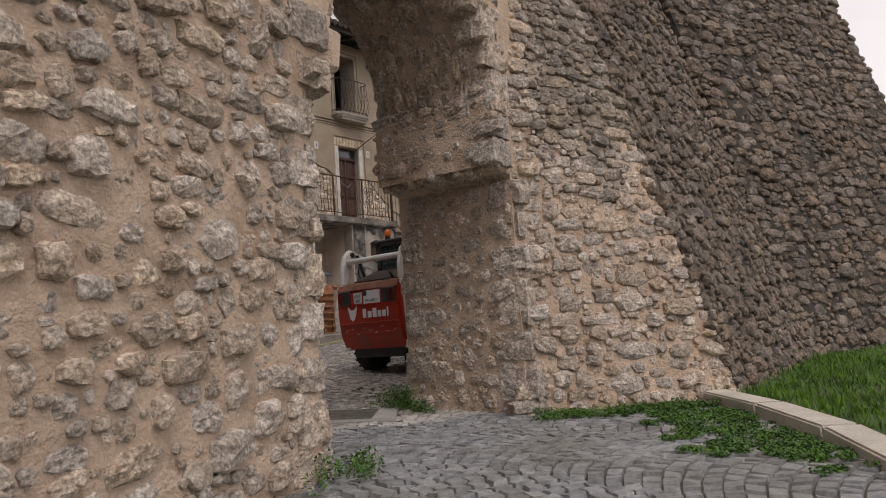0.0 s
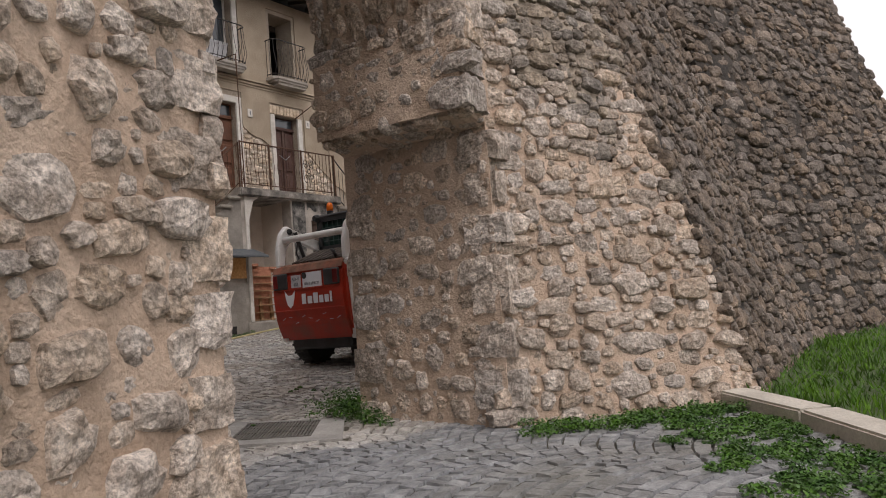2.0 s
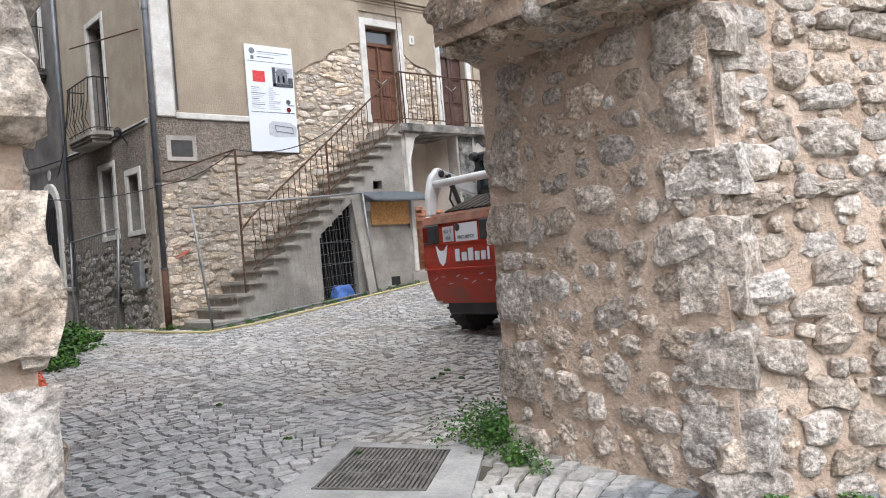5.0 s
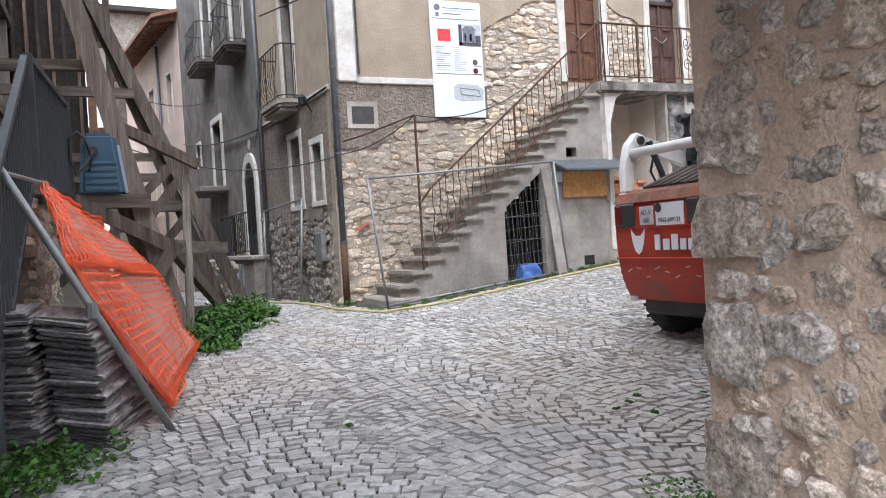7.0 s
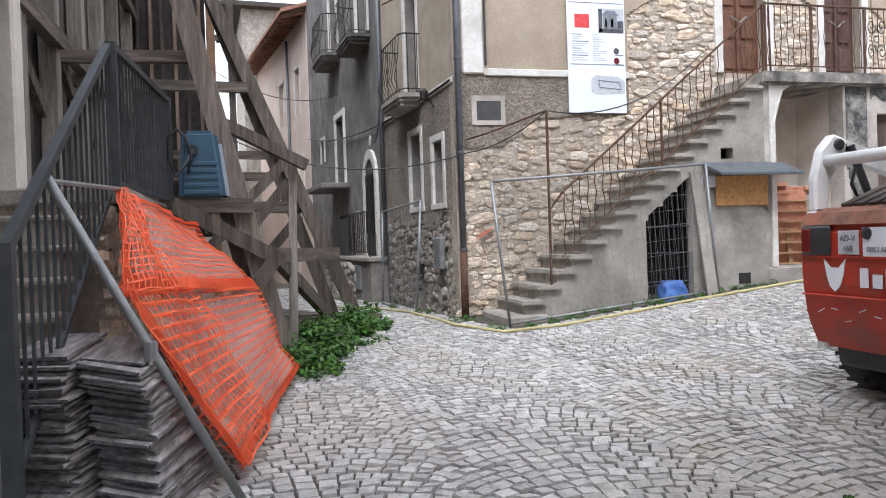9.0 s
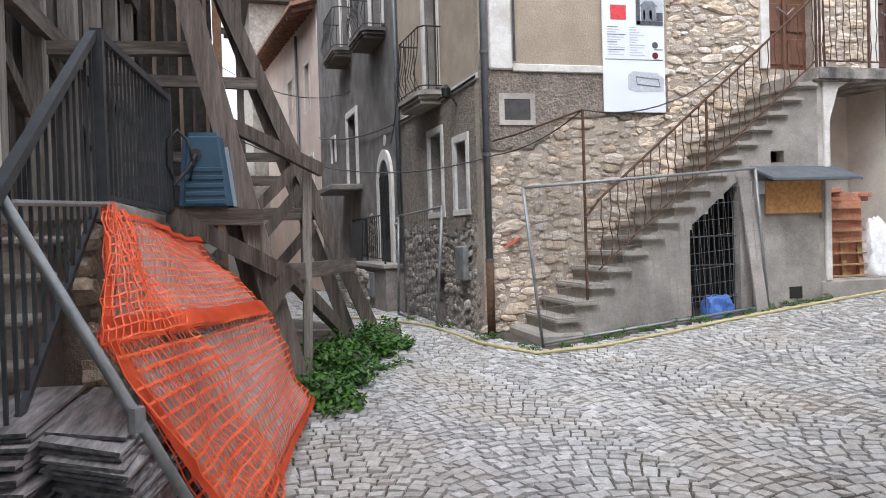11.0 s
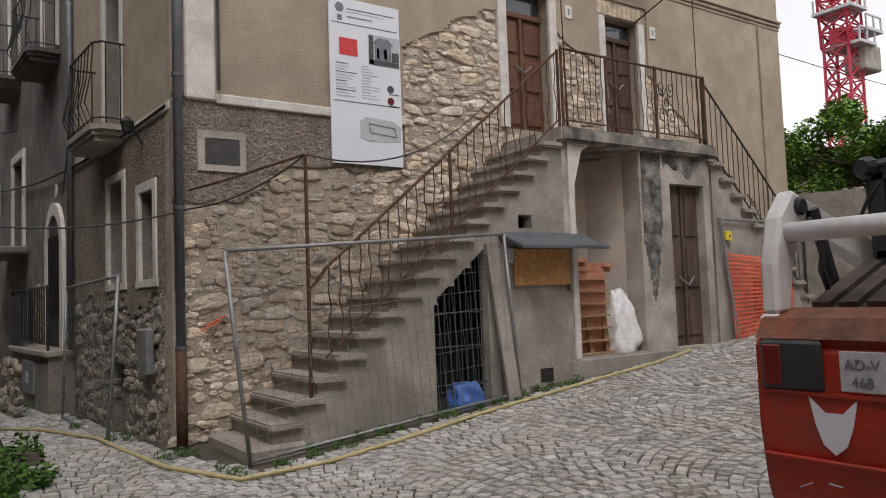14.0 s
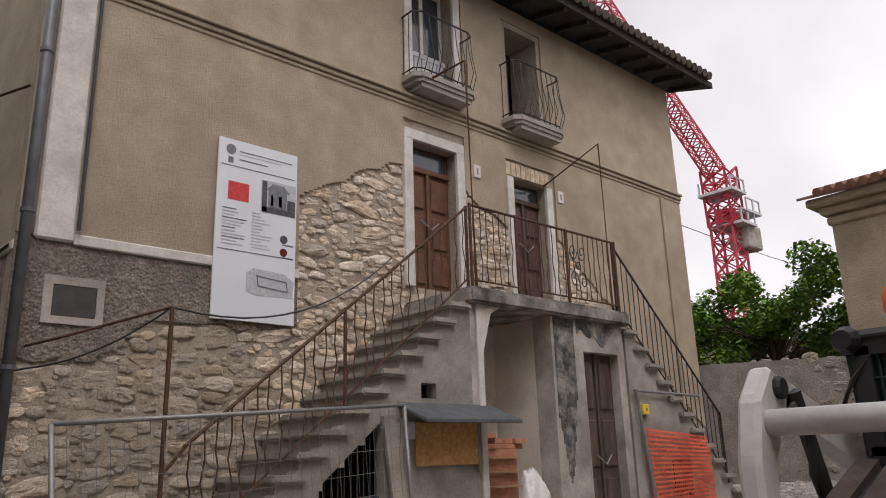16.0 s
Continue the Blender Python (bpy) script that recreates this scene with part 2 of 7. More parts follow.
# near-black colour stands in for the shade inside openings
M_DARK = mat("painted_interior_shade", (0.018, 0.016, 0.015), (0.03, 0.027, 0.025), 3, 0.95, 0)
M_IRON = mat("rusty_iron", (0.075, 0.042, 0.028), (0.15, 0.078, 0.045), 20, 0.8, 0.4, 90, 0.3)
M_BLACKIRON = mat("black_wrought_iron", (0.022, 0.021, 0.021), (0.05, 0.045, 0.042), 15, 0.6, 0.3, 90, 0.4)
M_GREYIRON = mat("dark_grey_painted_steel", (0.055, 0.06, 0.065), (0.085, 0.09, 0.095), 8, 0.45, 0.1, 60, 0.5)
M_GALV = mat("galvanised_steel", (0.22, 0.225, 0.225), (0.32, 0.325, 0.325), 12, 0.5, 0.15, 60, 0.5, stain=(0.25, 0.23, 0.21), sscale=4, sfac=0.5)
M_PIPE = mat("grey_downpipe", (0.11, 0.115, 0.125), (0.16, 0.165, 0.175), 6, 0.5, 0.1, 60, 0.3)
M_ORANGE = mat("orange_plastic_mesh", (0.80, 0.10, 0.025), (0.95, 0.17, 0.05), 3, 0.5, 0.1, 40)
M_ORANGE2 = mat("faded_red_mesh", (0.60, 0.10, 0.05), (0.72, 0.16, 0.09), 3, 0.6, 0.1, 40)
M_OSB = mat("osb_board", (0.42, 0.20, 0.065), (0.62, 0.35, 0.13), 22, 0.75, 0.3, 60)
M_SLATE = mat("dark_bitumen_sheet", (0.07, 0.078, 0.085), (0.11, 0.12, 0.128), 6, 0.7, 0.3, 70)
M_WHITE = mat("white_sign_panel", (0.72, 0.74, 0.78), (0.76, 0.78, 0.82), 1.5, 0.45, 0.0)
M_INK = mat("printed_grey_ink", (0.13, 0.14, 0.16), (0.22, 0.23, 0.25), 20, 0.5, 0)
M_INKD = mat("printed_dark_ink", (0.035, 0.035, 0.04), (0.10, 0.10, 0.11), 25, 0.5, 0)
M_INKL = mat("printed_pale_ink", (0.42, 0.43, 0.46), (0.55, 0.56, 0.58), 30, 0.5, 0)
M_REDINK = mat("printed_red", (0.55, 0.03, 0.04), (0.68, 0.07, 0.06), 30, 0.5, 0)
M_DUST = mat("brown_dust", (0.13, 0.058, 0.036), (0.25, 0.135, 0.09), 6, 0.9, 0.4, 50, stain=(0.34, 0.06, 0.025), sscale=3, sfac=0.6)
M_BRONZE = mat("dark_slate_plaque", (0.045, 0.043, 0.042), (0.075, 0.07, 0.066), 9, 0.5, 0.15, 60)
M_PALLET = mat("pallet_wood", (0.30, 0.17, 0.085), (0.42, 0.26, 0.14), 8, 0.85, 0.4, 50)
M_BRICK = mat("terracotta_brick", (0.40, 0.17, 0.10), (0.55, 0.27, 0.17), 9, 0.9, 0.5, 60)
M_TILE = mat("terracotta_roof_tile", (0.20, 0.095, 0.06), (0.34, 0.17, 0.11), 7, 0.9, 0.5, 50, stain=(0.10, 0.085, 0.07), sscale=2, sfac=0.6)
M_OLDTILE = mat("blackened_roof_tile", (0.05, 0.04, 0.034), (0.13, 0.095, 0.075), 7, 0.9, 0.6, 40, stain=(0.035, 0.032, 0.03), sscale=3, sfac=0.6)
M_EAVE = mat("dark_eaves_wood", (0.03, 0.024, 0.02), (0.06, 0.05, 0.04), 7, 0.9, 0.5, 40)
M_BAG = mat("white_plastic_sheet", (0.74, 0.73, 0.72), (0.84, 0.83, 0.82), 3, 0.4, 0.6, 9)
M_HOSE = mat("yellow_hose", (0.40, 0.335, 0.15), (0.50, 0.43, 0.22), 9, 0.5, 0)
M_CABLE = mat("black_cable", (0.03, 0.03, 0.03), (0.05, 0.05, 0.05), 9, 0.6, 0)
M_TANK = mat("petrol_blue_plastic", (0.035, 0.085, 0.135), (0.05, 0.11, 0.17), 4, 0.5, 0.15, 80)
M_TANKW = mat("pale_tank_side", (0.30, 0.36, 0.42), (0.40, 0.46, 0.52), 4, 0.5, 0.15, 80)
M_RED = mat("red_machine_paint", (0.36, 0.024, 0.008), (0.46, 0.036, 0.012), 3, 0.5, 0.1, 50, stain=(0.16, 0.07, 0.045), sscale=3.5, sfac=0.6)
M_MWHITE = mat("white_machine_paint", (0.72, 0.72, 0.71), (0.80, 0.80, 0.79), 3, 0.4, 0.1, 50, stain=(0.42, 0.38, 0.34), sscale=4, sfac=0.5)
M_MBLACK = mat("black_machine_paint", (0.018, 0.019, 0.02), (0.045, 0.045, 0.047), 5, 0.55, 0.2, 50)
M_HOODDUST = mat("dusty_black_steel", (0.05, 0.04, 0.034), (0.13, 0.10, 0.083), 6, 0.8, 0.3, 50)
M_TYRE = mat("tyre_rubber", (0.02, 0.02, 0.02), (0.05, 0.046, 0.042), 8, 0.85, 0.5, 50)
M_DARKGREEN = mat("dark_green_guard", (0.012, 0.035, 0.03), (0.02, 0.05, 0.042), 5, 0.5, 0.1, 50)
M_AMBER = mat("amber_plastic", (0.75, 0.14, 0.01), (0.90, 0.22, 0.02), 5, 0.2, 0)
M_REDLENS = mat("red_tail_lens", (0.10, 0.010, 0.010), (0.17, 0.016, 0.014), 5, 0.25, 0)
M_CRANE = mat("red_crane_paint", (0.40, 0.02, 0.045), (0.50, 0.04, 0.07), 2, 0.5, 0)
M_CRANEG = mat("pale_grey_steel", (0.42, 0.42, 0.43), (0.55, 0.55, 0.56), 2, 0.5, 0)
M_PALESHEET = mat("dusty_pale_sheet", (0.74, 0.67, 0.64), (0.88, 0.83, 0.81), 12, 0.6, 0.4, 40, stain=(0.42, 0.34, 0.31), sscale=7, sfac=0.35, grain=0.2)
M_BROWNPOST = mat("stained_brown_timber", (0.16, 0.085, 0.045), (0.28, 0.16, 0.09), 5, 0.85, 0.5, 40)
M_SHINGLE = mat("weathered_grey_boards", (0.20, 0.185, 0.18), (0.52, 0.49, 0.48), 20, 0.9, 0.7, 60, stain=(0.16, 0.10, 0.085), sscale=6, sfac=0.5, grain=0.9, stretch=(1, 0.12, 1), vary="object")
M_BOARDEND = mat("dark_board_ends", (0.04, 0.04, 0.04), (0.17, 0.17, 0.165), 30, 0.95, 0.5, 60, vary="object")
M_TARP = mat("blue_plastic", (0.05, 0.13, 0.42), (0.12, 0.24, 0.60), 6, 0.5, 0.4, 20)
M_YELLOW = mat("yellow_plastic", (0.70, 0.52, 0.03), (0.78, 0.60, 0.06), 6, 0.5, 0)
M_GLASS = glass("window_glass")
M_CABGLASS = glass("cab_glass", (0.02, 0.045, 0.04), 0.05)
M_GRATE = mat("cast_iron_grate", (0.13, 0.12, 0.105), (0.22, 0.20, 0.175), 9, 0.7, 0.4, 60, 0.4)
M_CONCRETE = mat("concrete_slab", (0.32, 0.31, 0.29), (0.44, 0.42, 0.39), 5, 0.9, 0.4, 60, stain=(0.24, 0.22, 0.19), sscale=3, sfac=0.4)


# ---- building helpers ----
def part(name, bm, material, parent=None, label="", smooth=False):
    me = bpy.data.meshes.new(name)
    bm.to_mesh(me)
    bm.free()
    if smooth:
        me.polygons.foreach_set("use_smooth", [True] * len(me.polygons))
    me.materials.append(material)
    ob = new(name, me)
    if parent is not None:
        ob.parent = parent
        ob.matrix_parent_inverse = parent.matrix_basis.inverted()
    if label:
        tagged(ob, label)
    return ob


def thing(name, label, category, at=(0, 0, 0), group="", kind=""):
    ob = new(name)
    ob.empty_display_size = 0.1
    ob.location = at
    return tagged(ob, label, category, group, kind)


def B():
    return bmesh.new()


def box(bm, x0, x1, y0, y1, z0, z1, m=None):
    vs = [bm.verts.new((x, y, z)) for x in (x0, x1) for y in (y0, y1) for z in (z0, z1)]
    for f in ((0, 1, 3, 2), (4, 6, 7, 5), (0, 4, 5, 1), (2, 3, 7, 6), (0, 2, 6, 4), (1, 5, 7, 3)):
        bm.faces.new([vs[i] for i in f])
    if m is not None:
        for v in vs:
            v.co = m @ v.co
    return vs


def basis(a, b, up=(0, 0, 1)):
    """Axes with z from a to b."""
    a, b = Vector(a), Vector(b)
    z = (b - a).normalized()
    u = Vector(up)
    if abs(z.dot(u)) > 0.98:
        u = Vector((0, 1, 0))
    x = u.cross(z).normalized()
    y = z.cross(x)
    return a, b, x, y, z


def beam(bm, a, b, w, h, up=(0, 0, 1)):
    a, b, x, y, z = basis(a, b, up)
    vs = []
    for p in (a, b):
        for sx, sy in ((-1, -1), (1, -1), (1, 1), (-1, 1)):
            vs.append(bm.verts.new(p + x * (sx * w / 2) + y * (sy * h / 2)))
    bm.faces.new(vs[3::-1])
    bm.faces.new(vs[4:])
    for i in range(4):
        j = (i + 1) % 4
        bm.faces.new((vs[i], vs[j], vs[4 + j], vs[4 + i]))
    return bm


def tube(bm, pts, r, seg=6, r2=None):
    pts = [Vector(p) for p in pts]
    rings = []
    for i, p in enumerate(pts):
        d = (pts[min(i + 1, len(pts) - 1)] - pts[max(i - 1, 0)])
        _, _, x, y, z = basis((0, 0, 0), d if d.length > 1e-6 else (0, 0, 1))
        rr = r if r2 is None else r + (r2 - r) * i / (len(pts) - 1)
        rings.append([bm.verts.new(p + x * (rr * math.cos(2 * math.pi * k / seg)) + y * (rr * math.sin(2 * math.pi * k / seg))) for k in range(seg)])
    for a, b in zip(rings, rings[1:]):
        for k in range(seg):
            j = (k + 1) % seg
            bm.faces.new((a[k], a[j], b[j], b[k]))
    bm.faces.new(rings[0][::-1])
    bm.faces.new(rings[-1])
    return bm


def prism(bm, poly, p0, u, v, n, depth):
    """A polygon of (a, b) laid out along u and v from p0, thickened along n."""
    p0, u, v, n = Vector(p0), Vector(u), Vector(v), Vector(n)
    lo = [bm.verts.new(p0 + u * a + v * b) for a, b in poly]
    hi = [bm.verts.new(p0 + u * a + v * b + n * depth) for a, b in poly]
    bm.faces.new(lo[::-1])
    bm.faces.new(hi)
    for i in range(len(poly)):
        j = (i + 1) % len(poly)
        bm.faces.new((lo[i], lo[j], hi[j], hi[i]))
    bmesh.ops.recalc_face_normals(bm, faces=bm.faces)
    return bm


def bevel(bm, width=0.01, seg=1):
    bmesh.ops.bevel(bm, geom=bm.edges[:], offset=width, segments=seg, affect="EDGES", clamp_overlap=True)
    return bm


def lathe(bm, prof, at, axis="z", seg=16):
    rings = []
    for r, h in prof:
        ring = []
        for k in range(seg):
            c, s = math.cos(2 * math.pi * k / seg) * r, math.sin(2 * math.pi * k / seg) * r
            co = {"z": (c, s, h), "x": (h, c, s), "y": (c, h, s)}[axis]
            ring.append(bm.verts.new(Vector(at) + Vector(co)))
        rings.append(ring)
    for a, b in zip(rings, rings[1:]):
        for k in range(seg):
            j = (k + 1) % seg
            bm.faces.new((a[k], a[j], b[j], b[k]))
    bm.faces.new(rings[0][::-1])
    bm.faces.new(rings[-1])
    bmesh.ops.recalc_face_normals(bm, faces=bm.faces)
    return bm


def columns(bm, p0, u, n, edges, spans, depth):
    """A wall of upright columns: between neighbouring edges (along u) it fills the heights that spans() gives, thick along n."""
    p0, u, n = Vector(p0), Vector(u), Vector(n)
    for a, b in zip(edges, edges[1:]):
        for z0, z1 in spans((a + b) / 2):
            if z1 - z0 < 0.005:
                continue
            q = [p0 + u * s + Vector((0, 0, z)) for s, z in ((a, z0), (b, z0), (b, z1), (a, z1))]
            lo = [bm.verts.new(p) for p in q]
            hi = [bm.verts.new(p + n * depth) for p in q]
            bm.faces.new(lo[::-1])
            bm.faces.new(hi)
            for i in range(4):
                j = (i + 1) % 4
                bm.faces.new((lo[i], lo[j], hi[j], hi[i]))
    bmesh.ops.recalc_face_normals(bm, faces=bm.faces)
    bmesh.ops.remove_doubles(bm, verts=bm.verts[:], dist=0.0004)
    return bm


def cut(z0, z1, holes):
    out = [(z0, z1)]
    for a, b in holes:
        nxt = []
        for c, d in out:
            if b <= c or a >= d:
                nxt.append((c, d))
            else:
                nxt += [(c, a), (b, d)]
        out = [(c, d) for c, d in nxt if d - c > 0.004]
    return out


def holed(z0, z1, holes):
    """Spans of a wall from z0 to z1 with rectangular holes (u0, u1, z0, z1)."""
    return lambda s: cut(z0, z1, [(h[2], h[3]) for h in holes if h[0] < s < h[1]])


def hedges(u0, u1, holes, step=0.0, extra=()):
    e = {u0, u1, *extra}
    for h in holes:
        e |= {min(max(h[0], u0), u1), min(max(h[1], u0), u1)}
    if step:
        k = u0
        while k < u1:
            e.add(round(k, 4))
            k += step
    return sorted(e)


# lumps: rough, chipped stones
def lump_shape(seed, square=0.7):
    rnd = random.Random(seed)
    n = 12
    rad = []
    for k in range(n):
        a = 2 * math.pi * (k + rnd.uniform(-0.28, 0.28)) / n
        c, s = math.cos(a), math.sin(a)
        r = 1 / max(abs(c), abs(s)) * square + (1 - square)
        rad.append((c, s, r * rnd.uniform(0.78, 1.06)))
    tilt = (rnd.uniform(-0.16, 0.16), rnd.uniform(-0.16, 0.16))
    co = []
    for f, z, jit in ((1.03, -0.4, 0.04), (0.99, 0.36, 0.06), (0.84, 0.66, 0.10), (0.46, 0.76, 0.12)):
        for c, s, r in rad:
            g = f * r * (1 + rnd.uniform(-jit, jit))
            co.append((c * g, s * g, z + c * g * tilt[0] + s * g * tilt[1] + rnd.uniform(-jit, jit) * 0.8))
    co += [(0, 0, 0.78 + rnd.uniform(-0.1, 0.1)), (0, 0, -0.4)]
    fa = []
    for q in range(3):
        for k in range(n):
            a, b, c, d = q * n + k, q * n + (k + 1) % n, (q + 1) * n + (k + 1) % n, (q + 1) * n + k
            fa += [[a, b, c], [a, c, d]] if rnd.random() < 0.5 else [[a, b, d], [b, c, d]]
    for k in range(n):
        fa += [[3 * n + k, 3 * n + (k + 1) % n, 4 * n], [(k + 1) % n, k, 4 * n + 1]]
    return np.array(co), fa


LUMPS = [lump_shape(k, 0.35 + 0.1 * (k % 6)) for k in range(36)]
LUMP_MESHES = {}


def lump_mesh(k, material):
    key = (k, material.name)
    if key not in LUMP_MESHES:
        me = bpy.data.meshes.new("stone")
        me.from_pydata(LUMPS[k][0].tolist(), [], LUMPS[k][1])
        me.materials.append(material)
        LUMP_MESHES[key] = me
    return LUMP_MESHES[key]


def joined(name, pieces, material, parent, label="", smooth=True):
    """One mesh of many pieces (co, faces)."""
    co, fa, base = [], [], 0
    for c, f in pieces:
        co.append(c)
        fa += [[i + base for i in q] for q in f]
        base += len(c)
    if not co:
        return None
    me = bpy.data.meshes.new(name)
    me.from_pydata(np.concatenate(co).tolist(), [], fa)
    if smooth:
        me.polygons.foreach_set("use_smooth", [True] * len(me.polygons))
    me.materials.append(material)
    ob = new(name, me)
    if parent is not None:
        ob.parent = parent
        ob.matrix_parent_inverse = parent.matrix_basis.inverted()
    return tagged(ob, label, kind="stuff")


def stone_quad(parent, quad, size, seed, m_part, m_join, inside=lambda p, s, t: True, fill=0.86, proud=0.035, aspect=1.7, limit=0, name="stone", near=None):
    """Courses of rough stones over a four-cornered face (bottom left, bottom right, top right, top left, seen from outside)."""
    rnd = random.Random(seed)
    a, b, c, d = [Vector(q) for q in quad]
    wide = ((b - a).length + (c - d).length) / 2
    tall = ((d - a).length + (c - b).length) / 2
    at = lambda s, t: (a.lerp(b, s)).lerp(d.lerp(c, s), t)
    found = []
    px, py, pw, ph = np.zeros(9000), np.zeros(9000), np.zeros(9000), np.zeros(9000)
    have = 0
    area = wide * tall
    for scale, density in ((1.5, 0.5), (1.15, 3.0), (0.85, 6.0), (0.6, 9.0), (0.42, 8.0)):
        for _ in range(int(area * density / (size * size * aspect))):
            h = size * scale * rnd.uniform(0.8, 1.2)
            w = h * aspect * rnd.uniform(0.55, 1.35)
            s, t = rnd.uniform(0, wide), rnd.uniform(0, tall)
            if have and ((np.abs(px[:have] - s) * 2 < (pw[:have] + w) * 0.9) & (np.abs(py[:have] - t) * 2 < (ph[:have] + h) * 0.9)).any():
                continue
            if have >= 8999:
                break
            cs, ct = s / wide, t / tall
            p = at(cs, ct)
            if not inside(p, cs, ct):
                continue
            px[have], py[have], pw[have], ph[have] = s, t, w, h
            have += 1
            u = (at(min(cs + 0.01, 1), ct) - at(max(cs - 0.01, 0), ct)).normalized()
            v = (at(cs, min(ct + 0.01, 1)) - at(cs, max(ct - 0.01, 0))).normalized()
            n = u.cross(v).normalized()
            v = n.cross(u)
            r = rnd.uniform(-0.2, 0.2)
            u2, v2 = u * math.cos(r) + v * math.sin(r), v * math.cos(r) - u * math.sin(r)
            f1, f2 = fill * rnd.uniform(0.95, 1.18), fill * rnd.uniform(0.95, 1.18)
            dep = min(w, h) * 0.55
            lift = rnd.uniform(0.25, 1.35) * proud * min(1.3, 0.5 + scale * 0.5) - dep * 0.8
            found.append((p + n * lift, u2 * (w / 2 * f1), v2 * (h / 2 * f2), n * dep, rnd.randrange(len(LUMPS)), rnd.random()))
    if near is not None:
        found.sort(key=lambda q: (q[0] - Vector(near)).length)
    for p, u, v, n, k, _ in found[:limit]:
        ob = new(name, lump_mesh(k, m_part))
        ob.parent = parent
        m = Matrix(((u.x, v.x, n.x, p.x), (u.y, v.y, n.y, p.y), (u.z, v.z, n.z, p.z), (0, 0, 0, 1)))
        ob.matrix_parent_inverse = parent.matrix_basis.inverted()
        ob.matrix_basis = m
    rest = []
    for p, u, v, n, k, _ in found[limit:]:
        rot = np.array([u[:], v[:], n[:]])
        rest.append((LUMPS[k][0] @ rot + np.array(p[:]), LUMPS[k][1]))
    if rest:
        joined("stonework", rest, m_join, parent, smooth=False)


def mortar_bed(parent, quad, step, base, amp, material, seed, inside=None):
    """A lumpy coat of mortar over a four-cornered face, out of which the stones stand."""
    a, b, c, d = [Vector(q) for q in quad]
    nu = max(2, int(((b - a).length + (c - d).length) / 2 / step))
    nv = max(2, int(((d - a).length + (c - b).length) / 2 / step))
    n = (b - a).cross(d - a).normalized()
    co, keep = [], []
    for i in range(nv + 1):
        for j in range(nu + 1):
            u, v = j / nu, i / nv
            p = a.lerp(b, u).lerp(d.lerp(c, u), v)
            q = p + Vector((seed * 5.3, 0, seed))
            h = base + amp * (noise.noise(q * 2.2) + 0.8 * noise.noise(q * 7) + 0.5 * noise.noise(q * 17))
            if j in (0, nu):
                h = min(h, 0.0)
            co.append((p + n * h)[:])
            keep.append(inside is None or inside(p, u, v))
    w = nu + 1
    fa = [[i * w + j, i * w + j + 1, (i + 1) * w + j + 1, (i + 1) * w + j] for i in range(nv) for j in range(nu)]
    fa = [f for f in fa if all(keep[k] for k in f)]
    me = bpy.data.meshes.new("mortar_bed")
    me.from_pydata(co, [], fa)
    me.polygons.foreach_set("use_smooth", [True] * len(fa))
    me.materials.append(material)
    ob = new("mortar_bed", me)
    ob.parent = parent
    ob.matrix_parent_inverse = parent.matrix_basis.inverted()
    return ob


def leaf_cloud(rnd, centre, radii, count, size):
    """Small pointed leaves scattered through an uneven blob."""
    out = []
    for _ in range(count):
        while True:
            p = Vector((rnd.uniform(-1, 1), rnd.uniform(-1, 1), rnd.uniform(-1, 1)))
            if p.length < 1:
                break
        q = Vector(centre) + Vector((p.x * radii[0], p.y * radii[1], p.z * radii[2]))
        s = size * rnd.uniform(0.6, 1.4)
        e = Euler((rnd.uniform(-0.9, 0.9), rnd.uniform(-0.9, 0.9), rnd.uniform(0, 6.28))).to_matrix()
        pts = [e @ Vector(k) * s for k in ((-0.5, 0, 0), (-0.1, 0.32, 0.05), (0.55, 0, 0.12), (-0.1, -0.32, 0.05))]
        out.append((np.array([(q + k)[:] for k in pts]), [[0, 1, 2], [0, 2, 3]]))
    return out


# ---- ground ----
def ground_z(x, y):
    side = min(max((y + 12) / 9, 0), 1)
    z = -0.25 + (0.03 * y if y < 0 else -0.02 * min(y, 20)) + 0.09 * min(max(0, x - 0.3), 16) * side
    w = (-2.3 - x) * 0.75 + (-11 - y) * 0.66
    return z - 0.09 * min(max(0, w - 2.0), 9)


def sheet(name, xs, ys, material, lift=0.0, label="", kind="structure", category="ground"):
    me = bpy.data.meshes.new(name)
    co = [(x, y, ground_z(x, y) + lift) for y in ys for x in xs]
    n = len(xs)
    fa = [[j * n + i, j * n + i + 1, (j + 1) * n + i + 1, (j + 1) * n + i] for j in range(len(ys) - 1) for i in range(n - 1)]
    me.from_pydata(co, [], fa)
    me.materials.append(material)
    me.polygons.foreach_set("use_smooth", [True] * len(me.polygons))
    return tagged(new(name, me), label, category, kind=kind)


def steps_of(lo, hi, fine0, fine1, step):
    out = [lo, lo / 2 + fine0 / 2]
    k = fine0
    while k <= fine1:
        out.append(k)
        k += step
    return out + [fine1 / 2 + hi / 2, hi]


GROUND = sheet("ground", steps_of(-300, 300, -14, 20, 0.5), steps_of(-300, 300, -22, 30, 0.5), M_SAND, -0.012, "sandy earth showing between the grey cobbles")

# ---- gate in the old town wall ----
E1 = Vector((0.988, 0.152, 0))
P1 = Vector((-0.075, 0.997, 0))
UP = Vector((0, 0, 1))
LE = Vector((-4.12, -11.68, 0))
JO = Vector((-1.45, -11.27, 0))
gate = thing("wall_gate", "rubble stone town wall with an arched gateway", "wall", (-2.8, -11, -0.7), kind="structure")
left_pier = B()
prism(left_pier, [(0, 0), (-8, -1.2), (-8, -0.1), (0, 1.3)], (LE.x, LE.y, -2.2), E1, P1, UP, 9.2)
part("left_pier", left_pier, M_MORTAR, gate)
right_pier = B()
